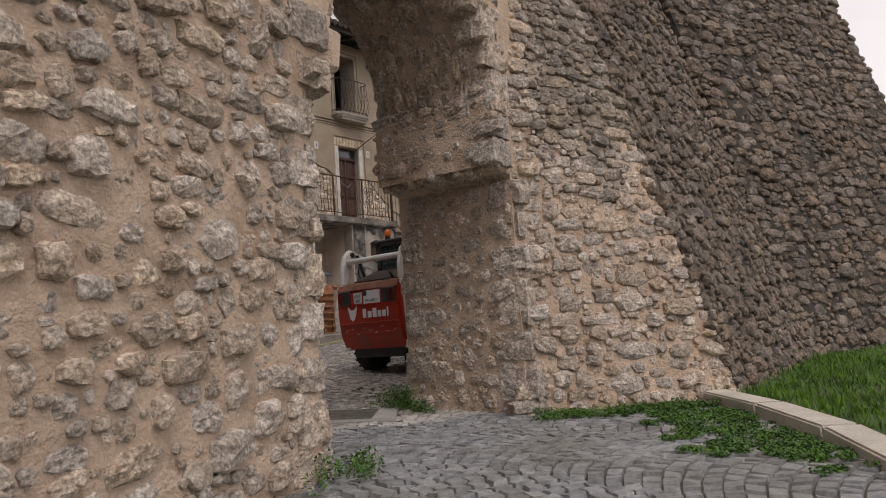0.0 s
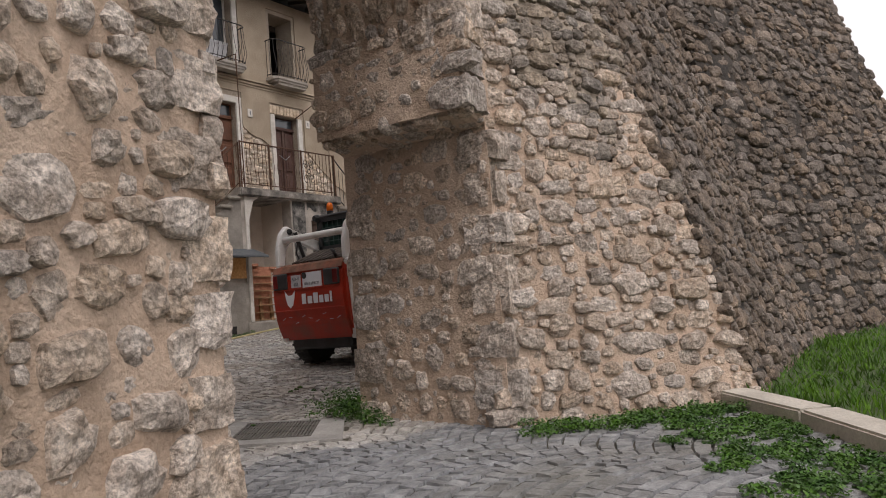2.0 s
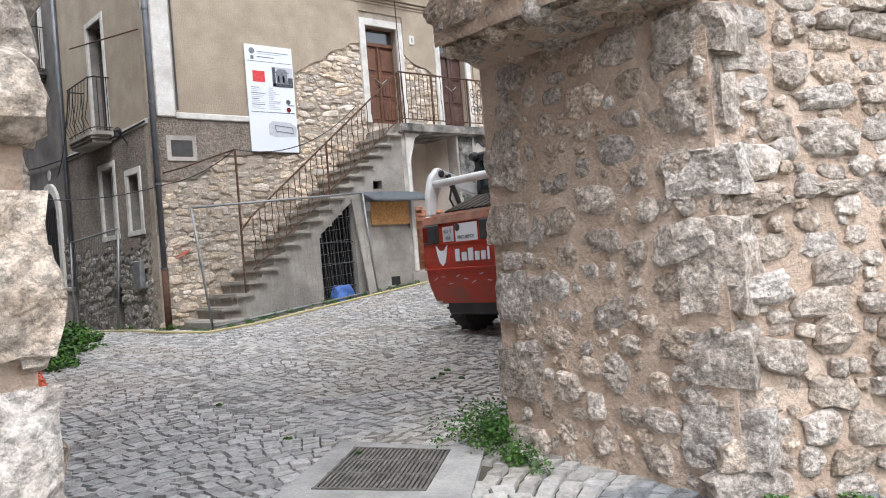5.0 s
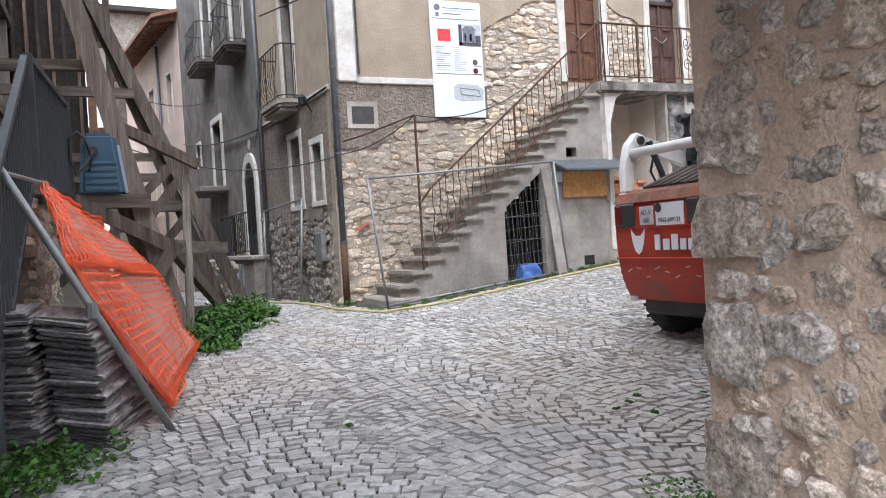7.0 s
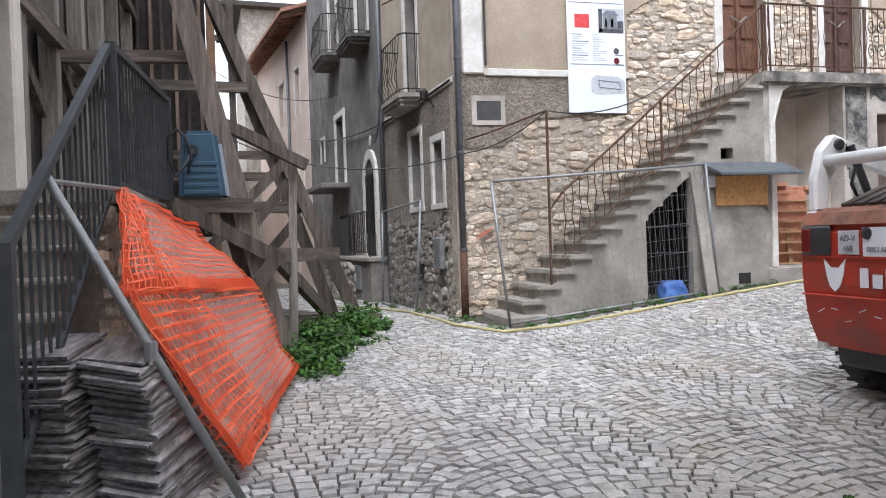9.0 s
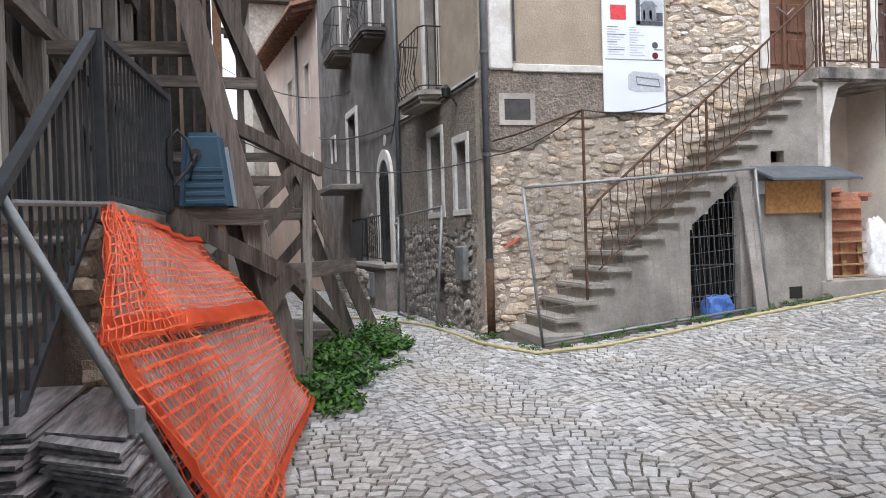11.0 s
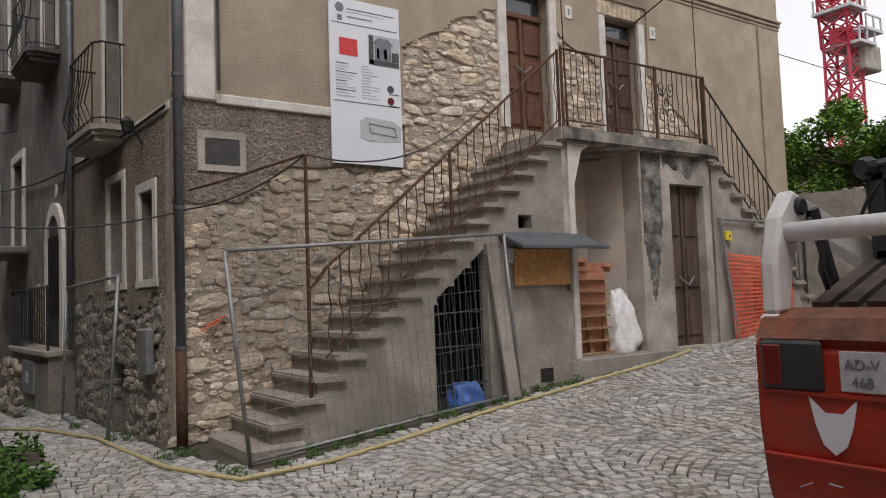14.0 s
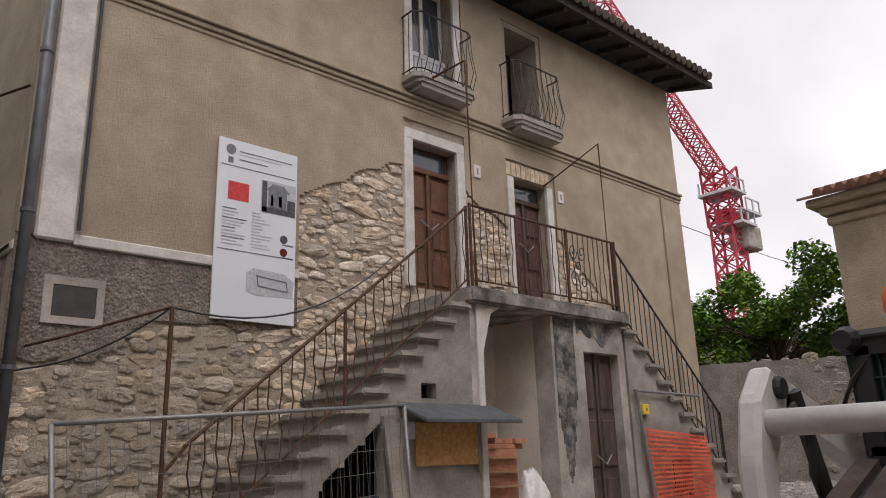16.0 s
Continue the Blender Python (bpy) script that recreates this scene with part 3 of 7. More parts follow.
prism(right_pier, [(-1.45, -11.27), (-1.2, -11.25), (0.6, -10.1), (-0.2, -9.6), (-1.42, -9.84)], (0, 0, -2), (1, 0, 0), (0, 1, 0), UP, 8.5)
part("right_pier", right_pier, M_MORTAR, gate)
# the arch: a ring of wall above the passage
over = B()
SPAN = (JO - LE).length
half, mid, spring = SPAN / 2 - 0.26, SPAN / 2 + 0.0, 2.2
arc = [(mid - half * math.cos(math.pi * k / 14), spring + half * 1.12 * math.sin(math.pi * k / 14)) for k in range(15)]
for (s0, z0), (s1, z1) in zip(arc, arc[1:]):
    prism(over, [(s0, z0), (s1, z1), (s1, 6.6), (s0, 6.6)], LE, E1, UP, P1, 1.3)
prism(over, [(0, 1.95), (mid - half, 2.2), (mid - half, 6.6), (0, 6.6)], LE, E1, UP, P1, 1.3)
prism(over, [(mid + half, 2.2), (SPAN, 2.2), (SPAN, 6.6), (mid + half, 6.6)], LE, E1, UP, P1, 1.3)
part("arch", over, M_MORTAR, gate)
corbel = B()
prism(corbel, [(SPAN - 0.36, 1.72), (SPAN - 0.28, 1.6), (SPAN + 0.05, 1.55), (SPAN + 0.05, 2.22), (SPAN - 0.3, 2.22)], LE + P1 * 0.0, E1, UP, P1, 1.32)
part("corbel", bevel(corbel, 0.03), M_MORTAR, gate, "worn stone corbel course under the arch")
corbel = B()
prism(corbel, [(-0.05, 1.85), (0.36, 1.92), (0.4, 2.2), (-0.05, 2.22)], LE, E1, UP, P1, 1.3)
part("corbel", bevel(corbel, 0.03), M_MORTAR, gate)

# flared, battered wall beside the gate
BC0, BC1 = Vector((0.22, -12.62, -0.9)), Vector((-0.2, -10.55, 6.4))
BI0, BI1 = Vector((4.4, -12.3, -0.9)), Vector((3.3, -9.6, 8.6))
butt = thing("wall_buttress", "battered rubble stone buttress beside the gateway", "wall", (0.2, -12, -0.7), kind="structure")
bb = B()
face = [Vector((-1.3, -11.3, -0.9)), BC0, BC1, Vector((-1.3, -11.12, 6.4))]
back = [Vector((-1.2, -9.9, -0.9)), BI0, BI1, Vector((-1.2, -9.9, 6.4))]
v = [bb.verts.new(q) for q in face + back]
for f in ((0, 1, 2, 3), (1, 5, 6, 2), (3, 2, 6, 7), (4, 7, 6, 5), (0, 3, 7, 4)):
    bb.faces.new([v[i] for i in f])
bmesh.ops.recalc_face_normals(bb, faces=bb.faces)
part("core", bb, M_MORTAR, butt)
SIDE_N = (BI0 - BC0).cross(BC1 - BC0).normalized()
sb = B()
low_ = [sb.verts.new(q - SIDE_N * 0.02) for q in (BC0, BI0, BI1, BC1)]
top_ = [sb.verts.new(q + SIDE_N * 0.015) for q in (BC0, BI0, BI1, BC1)]
sb.faces.new(low_)
sb.faces.new(top_)
for i in range(4):
    sb.faces.new((low_[i], low_[i - 1], top_[i - 1], top_[i]))
bmesh.ops.recalc_face_normals(sb, faces=sb.faces)
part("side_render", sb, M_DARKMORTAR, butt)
FW0, FW1, FW2, FW3 = Vector((4.2, -12.3, -0.9)), Vector((10.35, -14.03, -0.9)), Vector((8.7, -11.0, 9.3)), Vector((3.6, -9.6, 9.3))
far_wall = thing("wall_bastion", "tall dark rubble stone bastion wall", "wall", (8, -13, -0.7), kind="structure")
fb = B()
ts = [k / 12 for k in range(13)]
grid = [[fb.verts.new(FW0.lerp(FW1, s).lerp(FW3.lerp(FW2, s), t)) for s in ts] for t in ts]
for r0, r1 in zip(grid, grid[1:]):
    for k in range(12):
        fb.faces.new((r0[k], r0[k + 1], r1[k + 1], r1[k]))
bmesh.ops.recalc_face_normals(fb, faces=fb.faces)
ext = bmesh.ops.extrude_face_region(fb, geom=fb.faces[:])
bmesh.ops.translate(fb, verts=[q for q in ext["geom"] if isinstance(q, bmesh.types.BMVert)], vec=(0.4, 1.3, 0))
bmesh.ops.recalc_face_normals(fb, faces=fb.faces)
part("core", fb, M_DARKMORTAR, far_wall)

# ---- the corner house ----
HX = 11.36
EAVE = 8.45
house = thing("corner_house", "old three-storey village house, beige plaster over rubble", "house", (5, 3, 0))
DOOR1 = (4.62, 5.43, 3.5, 5.55)
DOOR2 = (6.6, 7.36, 3.5, 5.46)
WIN1 = (4.66, 5.46, 6.35, 8.2)
WIN2 = (6.62, 7.38, 6.3, 8.1)
HOLES = [DOOR1, DOOR2, WIN1, WIN2]
wb = B()
columns(wb, (0.02, 0, 0), (1, 0, 0), (0, 1, 0), hedges(0, HX, HOLES), holed(-1.2, EAVE, HOLES), 0.6)
part("front_wall", wb, M_RUBMORTAR, house)
AL = Vector((-0.068, 0.9977, 0))
AN = Vector((-0.9977, -0.068, 0))
AO = Vector((0.06, 0.0, 0))
AWIN = [(0.62, 1.12, 1.5, 2.5), (1.8, 2.45, 1.5, 2.78), (1.85, 2.6, 3.5, 5.6), (1.85, 2.42, -0.4, 0.5)]
wb = B()
columns(wb, AO, AL, -AN, hedges(0.6, 4.3, AWIN), holed(-1.2, EAVE, AWIN), 0.5)
columns(wb, AO, AL, -AN, [0.0, 0.6], lambda s: [(-1.2, EAVE)], 0.03)
part("alley_wall", wb, M_GREYMORTAR, house)
wb = B()
box(wb, HX - 0.6, HX - 0.01, 0.6, 9, -1.2, EAVE)
box(wb, 0.8, HX - 0.6, 8.4, 9, -1.2, EAVE)
part("back_wall", wb, M_STUCCO, house)
# room walls and floors coloured near-black, so the shade indoors is painted
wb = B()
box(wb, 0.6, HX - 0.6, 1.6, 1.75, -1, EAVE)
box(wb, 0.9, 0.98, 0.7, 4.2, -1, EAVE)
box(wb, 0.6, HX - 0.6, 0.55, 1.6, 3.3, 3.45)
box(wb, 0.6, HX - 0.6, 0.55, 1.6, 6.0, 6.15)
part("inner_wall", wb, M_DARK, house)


def ragged(seed, s, amp, freq):
    return noise.noise(Vector((s * freq, seed * 3.7, 0.3))) * amp


def rubble_top(x):
    """Height to which the plaster has fallen away."""
    if x < 2.85:
        return 3.42
    if x < 4.6:
        return 4.33 + (x - 2.85) * 0.56 + ragged(1, x, 0.12, 4)
    if x < 6.6:
        return 5.0 - max(0, x - 5.6) * 0.45 + ragged(2, x, 0.1, 4)
    return 4.75 - (x - 7.4) * 0.75 + ragged(3, x, 0.12, 4)


PHOLES = [(DOOR1[0] - 0.16, DOOR1[1] + 0.16, 3.4, 5.85), (DOOR2[0] - 0.15, DOOR2[1] + 0.22, 3.4, 5.75), (WIN1[0] - 0.15, WIN1[1] + 0.16, 6.3, EAVE), (WIN2[0] - 0.1, WIN2[1] + 0.08, 6.25, 8.2)]
pb = B()
columns(pb, (0.02, 0, 0), (1, 0, 0), (0, -1, 0), hedges(0.0, HX, PHOLES, 0.06), lambda s: cut(max(rubble_top(s), 3.42 if s < 8.6 else -1), EAVE, [(h[2], h[3]) for h in PHOLES if h[0] < s < h[1]]), 0.032)
part("plaster", pb, M_STUCCO, house, "beige roughcast plaster, fallen away below")
pb = B()


def roughcast(s):
    low = 2.32 if s < 0.75 else 2.32 + min(s - 0.75, 0.5) * 0.85
    if s > 1.25:
        low = 2.76
    return [(low + ragged(5, s, 0.12, 5), 3.4)] if s < 2.9 else []


columns(pb, (0.02, 0, 0), (1, 0, 0), (0, -1, 0), hedges(0.0, 2.95, [], 0.06), roughcast, 0.028)
part("roughcast", pb, M_ROUGHCAST, house, "brown-grey roughcast band")
# mouldings
mb = B()
box(mb, 0.5, 2.9, -0.062, 0.0, 3.36, 3.47)
part("band", bevel(mb, 0.012), M_WHITETRIM, house, "white plaster string band")
mb = B()
box(mb, 0.16, 0.5, -0.075, 0.0, 3.38, EAVE)
part("pilaster", bevel(mb, 0.02), M_WHITETRIM, house, "white corner pilaster")
for z, d, h in ((6.08, 0.075, 0.06), (6.15, 0.11, 0.045), (6.02, 0.05, 0.05)):
    mb = B()
    box(mb, 0.5, HX + 0.05, -d, 0.0, z, z + h)
    part("cornice", bevel(mb, 0.01), M_STUCCO, house, "moulded string cornice")


def surround(parent, p0, u, n, hole, w, proud, material, sill=False, top=True):
    """A flat painted frame round an opening."""
    a, b, z0, z1 = hole
    bm = B()
    pieces = [(a - w, a, z0, z1), (b, b + w, z0, z1)]
    if top:
        pieces.append((a - w, b + w, z1, z1 + w))
    if sill:
        pieces.append((a - w * 1.3, b + w * 1.3, z0 - 0.09, z0))
    for s0, s1, k0, k1 in pieces:
        prism(bm, [(s0, k0), (s1, k0), (s1, k1), (s0, k1)], p0, u, UP, n, proud)
    return part("surround", bevel(bm, 0.006), material, parent)


FX, FN, FO = Vector((1, 0, 0)), Vector((0, -1, 0)), Vector((0, 0, 0))
surround(house, FO, FX, FN, DOOR1, 0.15, 0.06, M_WHITETRIM)
surround(house, FO, FX, FN, (DOOR2[0], DOOR2[1], DOOR2[2], DOOR2[3]), 0.14, 0.06, M_WHITETRIM, top=False)
surround(house, FO, FX, FN, WIN1, 0.14, 0.05, M_WHITETRIM)
lint = B()
for k in range(9):
    box(lint, 6.47 + k * 0.11, 6.57 + k * 0.11, -0.04, 0.05, 5.48, 5.70)
part("brick_lintel", bevel(lint, 0.008), M_RUBBLE, house, "bare brick lintel")


def panel_door(parent, p0, u, n, hole, material, transom=0.35, leaves=2, recess=0.16):
    a, b, z0, z1 = hole
    door = part("door", prism(B(), [(a, z0), (b, z0), (b, z1), (a, z1)], Vector(p0) - Vector(n) * recess, u, UP, -Vector(n), 0.05), material, parent)
    top = z1 - transom
    w = (b - a) / leaves
    for k in range(leaves):
        l0 = a + k * w
        for q0, q1 in ((0.06, 0.30), (0.36, 0.62), (0.68, 0.95)):
            bm = prism(B(), [(l0 + 0.07, z0 + (top - z0) * q0), (l0 + w - 0.07, z0 + (top - z0) * q0), (l0 + w - 0.07, z0 + (top - z0) * q1), (l0 + 0.07, z0 + (top - z0) * q1)], Vector(p0) - Vector(n) * (recess - 0.001), u, UP, n, 0.028)
            part("door_panel", bevel(bm, 0.018), material, door)
    bm = prism(B(), [((a + b) / 2 - 0.025, z0), ((a + b) / 2 + 0.025, z0), ((a + b) / 2 + 0.025, top), ((a + b) / 2 - 0.025, top)], Vector(p0) - Vector(n) * (recess - 0.001), u, UP, n, 0.04)
    part("astragal", bevel(bm, 0.01), material, door)
    if transom > 0.1:
        bm = prism(B(), [(a + 0.05, top + 0.06), (b - 0.05, top + 0.06), (b - 0.05, z1 - 0.04), (a + 0.05, z1 - 0.04)], Vector(p0) - Vector(n) * (recess - 0.002), u, UP, n, 0.012)
        part("transom_pane", bm, M_GLASS, door)
        bm = prism(B(), [(a, top - 0.03), (b, top - 0.03), (b, top + 0.05), (a, top + 0.05)], Vector(p0) - Vector(n) * (recess - 0.001), u, UP, n, 0.05)
        part("transom_bar", bevel(bm, 0.01), material, door)
    bm = tube(B(), [Vector(p0) + Vector(u) * ((a + b) / 2 - 0.16) - Vector(n) * (recess - 0.06) + UP * (z0 + 0.98), Vector(p0) + Vector(u) * ((a + b) / 2) - Vector(n) * (recess - 0.09) + UP * (z0 + 0.86), Vector(p0) + Vector(u) * ((a + b) / 2 + 0.16) - Vector(n) * (recess - 0.06) + UP * (z0 + 0.98)], 0.012)
    part("chain", bm, M_GALV, door, "steel chain across the leaves")
    return door


panel_door(house, FO, FX, FN, DOOR1, M_DOOR)
panel_door(house, FO, FX, FN, DOOR2, M_DARKDOOR, 0.3)


def window_leaf(parent, p0, u, n, hole, recess=0.2, open_dark=True, frame_mat=None, bars=1):
    a, b, z0, z1 = hole
    fm = frame_mat or M_WHITETRIM
    win = part("window", prism(B(), [(a, z0), (b, z0), (b, z0 + 0.05), (a, z0 + 0.05)], Vector(p0) - Vector(n) * recess, u, UP, -Vector(n), 0.06), fm, parent)
    q = Vector(p0) - Vector(n) * recess
    for s0, s1, k0, k1 in [(a, a + 0.05, z0 + 0.05, z1), (b - 0.05, b, z0 + 0.05, z1), (a + 0.05, b - 0.05, z1 - 0.05, z1)] + [((a + b) / 2 - 0.03, (a + b) / 2 + 0.03, z0 + 0.05, z1 - 0.05)] * bars:
        part("frame_bar", prism(B(), [(s0, k0), (s1, k0), (s1, k1), (s0, k1)], q, u, UP, -Vector(n), 0.055), fm, win)
    part("pane", prism(B(), [(a + 0.05, z0 + 0.05), (b - 0.05, z0 + 0.05), (b - 0.05, z1 - 0.05), (a + 0.05, z1 - 0.05)], q - Vector(n) * 0.02, u, UP, -Vector(n), 0.012), M_GLASS, win)
    return win


window_leaf(house, FO, FX, FN, WIN1, 0.22)
low = B()
for k in range(5):
    box(low, 4.7 + k * 0.145, 4.83 + k * 0.145, 0.14, 0.17, 6.42, 7.0)
box(low, 4.68, 5.44, 0.13, 0.18, 6.98, 7.06)
part("shutter", bevel(low, 0.006), M_CRANEG, house, "pale blue-grey lower shutter boards")


def balcony(parent, p0, u, n, a, b, z, depth=0.38, rail=0.95, slab_mat=None, iron=None, bow=0.1, count=14):
    """A small stone slab with a bowed iron rail."""
    bal = thing("balcony", "", "balcony", Vector(p0) + Vector(u) * ((a + b) / 2) + UP * z)
    u, n, p0 = Vector(u), Vector(n), Vector(p0)
    bal.parent = parent
    bal.matrix_parent_inverse = parent.matrix_basis.inverted()
    del bal["category"]
    poly = [(a, 0), (a, depth * 0.75), (a + 0.12, depth), (b - 0.12, depth), (b, depth * 0.75), (b, 0)]
    for k, (zz, g, h) in enumerate(((z - 0.07, 0.0, 0.07), (z - 0.13, 0.06, 0.06), (z - 0.2, 0.13, 0.07))):
        pl = [(min(max(s, a + g), b - g), d * (1 - g)) for s, d in poly]
        part("slab", prism(B(), pl, p0 + UP * zz, u, n, UP, h), slab_mat or M_STEP, bal)
    line = [(a + 0.03, 0.0), (a + 0.03, depth * 0.72), (a + 0.14, depth - 0.04), (b - 0.14, depth - 0.04), (b - 0.03, depth * 0.72), (b - 0.03, 0.0)]
    P = [p0 + u * s + n * d for s, d in line]
    part("top_rail", tube(B(), [q + UP * (z + rail) for q in P], 0.014, 5), iron or M_BLACKIRON, bal)
    part("low_rail", tube(B(), [q + UP * (z + 0.07) for q in P], 0.011, 5), iron or M_BLACKIRON, bal)
    tot = sum((q - p).length for p, q in zip(P, P[1:]))
    for k in range(count):
        d = tot * (k + 0.5) / count
        for p, q in zip(P, P[1:]):
            if d <= (q - p).length:
                c = p.lerp(q, d / (q - p).length)
                break
            d -= (q - p).length
        out = (n if abs((q - p).dot(u)) > 0.02 else Vector((0, 0, 0)))
        part("baluster", tube(B(), [c + UP * z, c + out * bow + UP * (z + 0.25), c + out * bow * 0.3 + UP * (z + 0.6), c + UP * (z + rail)], 0.008, 4), iron or M_BLACKIRON, bal)
    return bal


balcony(house, FO, FX, FN, 4.45, 5.62, 6.42)
balcony(house, FO, FX, FN, 6.42, 7.6, 6.36)
balcony(house, AO, AL, AN, 1.62, 3.05, 3.42, 0.42, 1.0, count=12)
# eaves and roof
rf = B()
prism(rf, [(-0.75, EAVE - 0.05), (4.6, EAVE + 1.6), (9.8, EAVE - 0.05), (9.8, EAVE + 0.08), (4.6, EAVE + 1.75), (-0.75, EAVE + 0.08)], (-0.3, 0, 0), (0, 1, 0), UP, (1, 0, 0), HX + 0.9)
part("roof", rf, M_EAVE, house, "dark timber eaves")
rt = B()
for k in range(64):
    x = -0.25 + k * 0.19
    tube(rt, [(x, -0.85, EAVE + 0.12), (x, 4.6, EAVE + 1.82)], 0.085, 7)
part("roof_tile_run", rt, M_OLDTILE, house)
for k in range(20):
    x = 0.2 + k * 0.6
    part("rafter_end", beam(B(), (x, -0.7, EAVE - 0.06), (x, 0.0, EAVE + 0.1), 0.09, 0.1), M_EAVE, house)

# outside stair along the front
RISE, TREAD, SX, SY = 0.201, 0.238, 0.62, -1.15
stair = thing("outside_stair", "worn stone outside stair with a rendered flank wall", "stairs", (2.5, -0.6, 0.0))
NSTEP = 16
for k in range(NSTEP):
    x0, z1 = SX + k * TREAD, 0.04 + k * RISE
    st = B()
    box(st, x0 - 0.05, x0 + TREAD + 0.06, SY - 0.07, -0.02, z1 - 0.075, z1)
    part("step", bevel(st, 0.022, 2), M_STEP, stair)
    ri = B()
    box(ri, x0 + 0.0, x0 + TREAD + 0.02, SY + 0.004, -0.02, z1 - RISE - 0.15, z1 - 0.076)
    part("riser", ri, M_STEP, stair)
LX0, LX1, LZ = 4.45, 7.5, 3.26
st = B()
box(st, 0.36, 0.95, SY - 0.08, -0.02, -0.6, -0.15)
part("bottom_slab", bevel(st, 0.03), M_STEP, stair)
# flank wall below the steps, with its slanted opening
def flank_top(x):
    return 0.04 + ((x - SX) / TREAD) * RISE - 0.16


fl = B()
for poly in ([(0.74, -1.0), (2.5, -1.0), (2.5, 1.13), (3.25, 1.75), (3.25, -1.0), (3.75, -1.0), (3.75, 1.97), (3.75, 2.13), (3.75, flank_top(3.75)), (0.74, flank_top(0.74))],
             [(3.75, -1.0), (3.96, -1.0), (3.96, 1.97), (3.75, 1.97)],
             [(3.75, 2.13), (3.96, 2.13), (3.96, flank_top(3.96)), (3.75, flank_top(3.75))],
             [(3.96, -1.0), (4.5, -1.0), (4.5, flank_top(4.5)), (3.96, flank_top(3.96)), (3.96, 2.13), (3.96, 1.97)]):
    prism(fl, poly, (0, SY, 0), (1, 0, 0), UP, (0, 1, 0), 0.16)
bmesh.ops.remove_doubles(fl, verts=fl.verts[:], dist=0.0004)
part("flank_wall", fl, M_GREYRENDER, stair, "grey cement-rendered flank wall with damp marks")
# cellar shade is put into the near-black colour of these walls
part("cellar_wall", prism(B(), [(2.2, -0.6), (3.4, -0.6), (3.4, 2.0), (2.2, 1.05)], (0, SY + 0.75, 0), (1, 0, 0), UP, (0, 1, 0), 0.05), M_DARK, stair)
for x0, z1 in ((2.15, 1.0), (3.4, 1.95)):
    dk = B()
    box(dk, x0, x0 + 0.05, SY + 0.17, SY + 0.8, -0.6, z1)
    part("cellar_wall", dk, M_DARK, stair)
# landing with its niche and lower door
NICHE = (4.68, 5.92, 0.36, 3.12)
DOOR3 = (6.55, 7.3, 0.36, 2.66)
lw = B()
columns(lw, (0, SY, 0), (1, 0, 0), (0, 1, 0), hedges(4.5, 7.45, [NICHE, DOOR3]), holed(-1.0, LZ - 0.19, [NICHE, DOOR3]), 0.3)
part("landing_wall", lw, M_PATCHRENDER, stair, "patched grey render, mould-blackened in places")
mb = B()
columns(mb, (0, SY, 0), (1, 0, 0), (0, -1, 0), hedges(5.97, 6.36, [], 0.03), lambda s: [(1.0 + abs(s - 6.12) * 5 + ragged(8, s, 0.5, 6), LZ - 0.2)], 0.008)
columns(mb, (0, SY, 0), (1, 0, 0), (0, -1, 0), hedges(6.43, 7.45, [], 0.03), lambda s: [(2.86 + ragged(9, s, 0.3, 4), LZ - 0.2)], 0.008)
part("mould_stain", mb, M_BLACKSTAIN, stair, "black mould streak on the render")
for x0, x1, y0, y1 in ((4.5, 6.1, -0.12, -0.02), (4.5, 4.68, SY + 0.3, -0.12), (5.92, 6.1, SY + 0.3, -0.12)):
    nb = B()
    box(nb, x0, x1, y0, y1, 0.2, 3.1)
    part("niche_lining", nb, M_PALERENDER, stair, "pale cream render lining the niche")
nb = B()
box(nb, 4.5, 6.5, SY - 0.02, -0.1, -0.6, 0.34)
part("niche_sill", bevel(nb, 0.02), M_GREYRENDER, stair)
nb = B()
box(nb, 4.585, 4.685, SY - 0.03, SY + 0.02, 0.34, 3.0)
part("niche_edge", bevel(nb, 0.01), M_WHITETRIM, stair, "flaking white plaster edge")
nb = B()
prism(nb, [(4.58, 2.55), (4.68, 2.55), (4.82, 2.98), (5.0, 3.08), (5.9, 3.08), (5.9, 3.2), (4.58, 3.2)], (0, SY - 0.012, 0), FX, UP, (0, -1, 0), 0.02)
part("niche_head", nb, M_WHITETRIM, stair)
ls = B()
box(ls, LX0 - 0.02, LX1 + 0.02, SY - 0.12, -0.02, LZ - 0.19, LZ)
part("landing_slab", bevel(ls, 0.03, 2), M_SLABSTAIN, stair, "stained concrete landing slab")
panel_door(stair, (0, SY, 0), FX, FN, DOOR3, M_OLDDOOR, 0.0, 2, 0.14)
# second flight, down to the far side
nst = 12
for k in range(nst):
    x0, z1 = 7.52 + k * 0.25, LZ - (k + 1) * 0.225
    st = B()
    box(st, x0 - 0.08, x0 + 0.25, SY - 0.07, -0.02, z1 - 0.08, z1)
    part("step", bevel(st, 0.022, 2), M_STEP, stair)
    ri = B()
    box(ri, x0, x0 + 0.25, SY + 0.01, -0.02, -0.8, z1 - 0.081)
    part("riser", ri, M_GREYRENDER, stair)


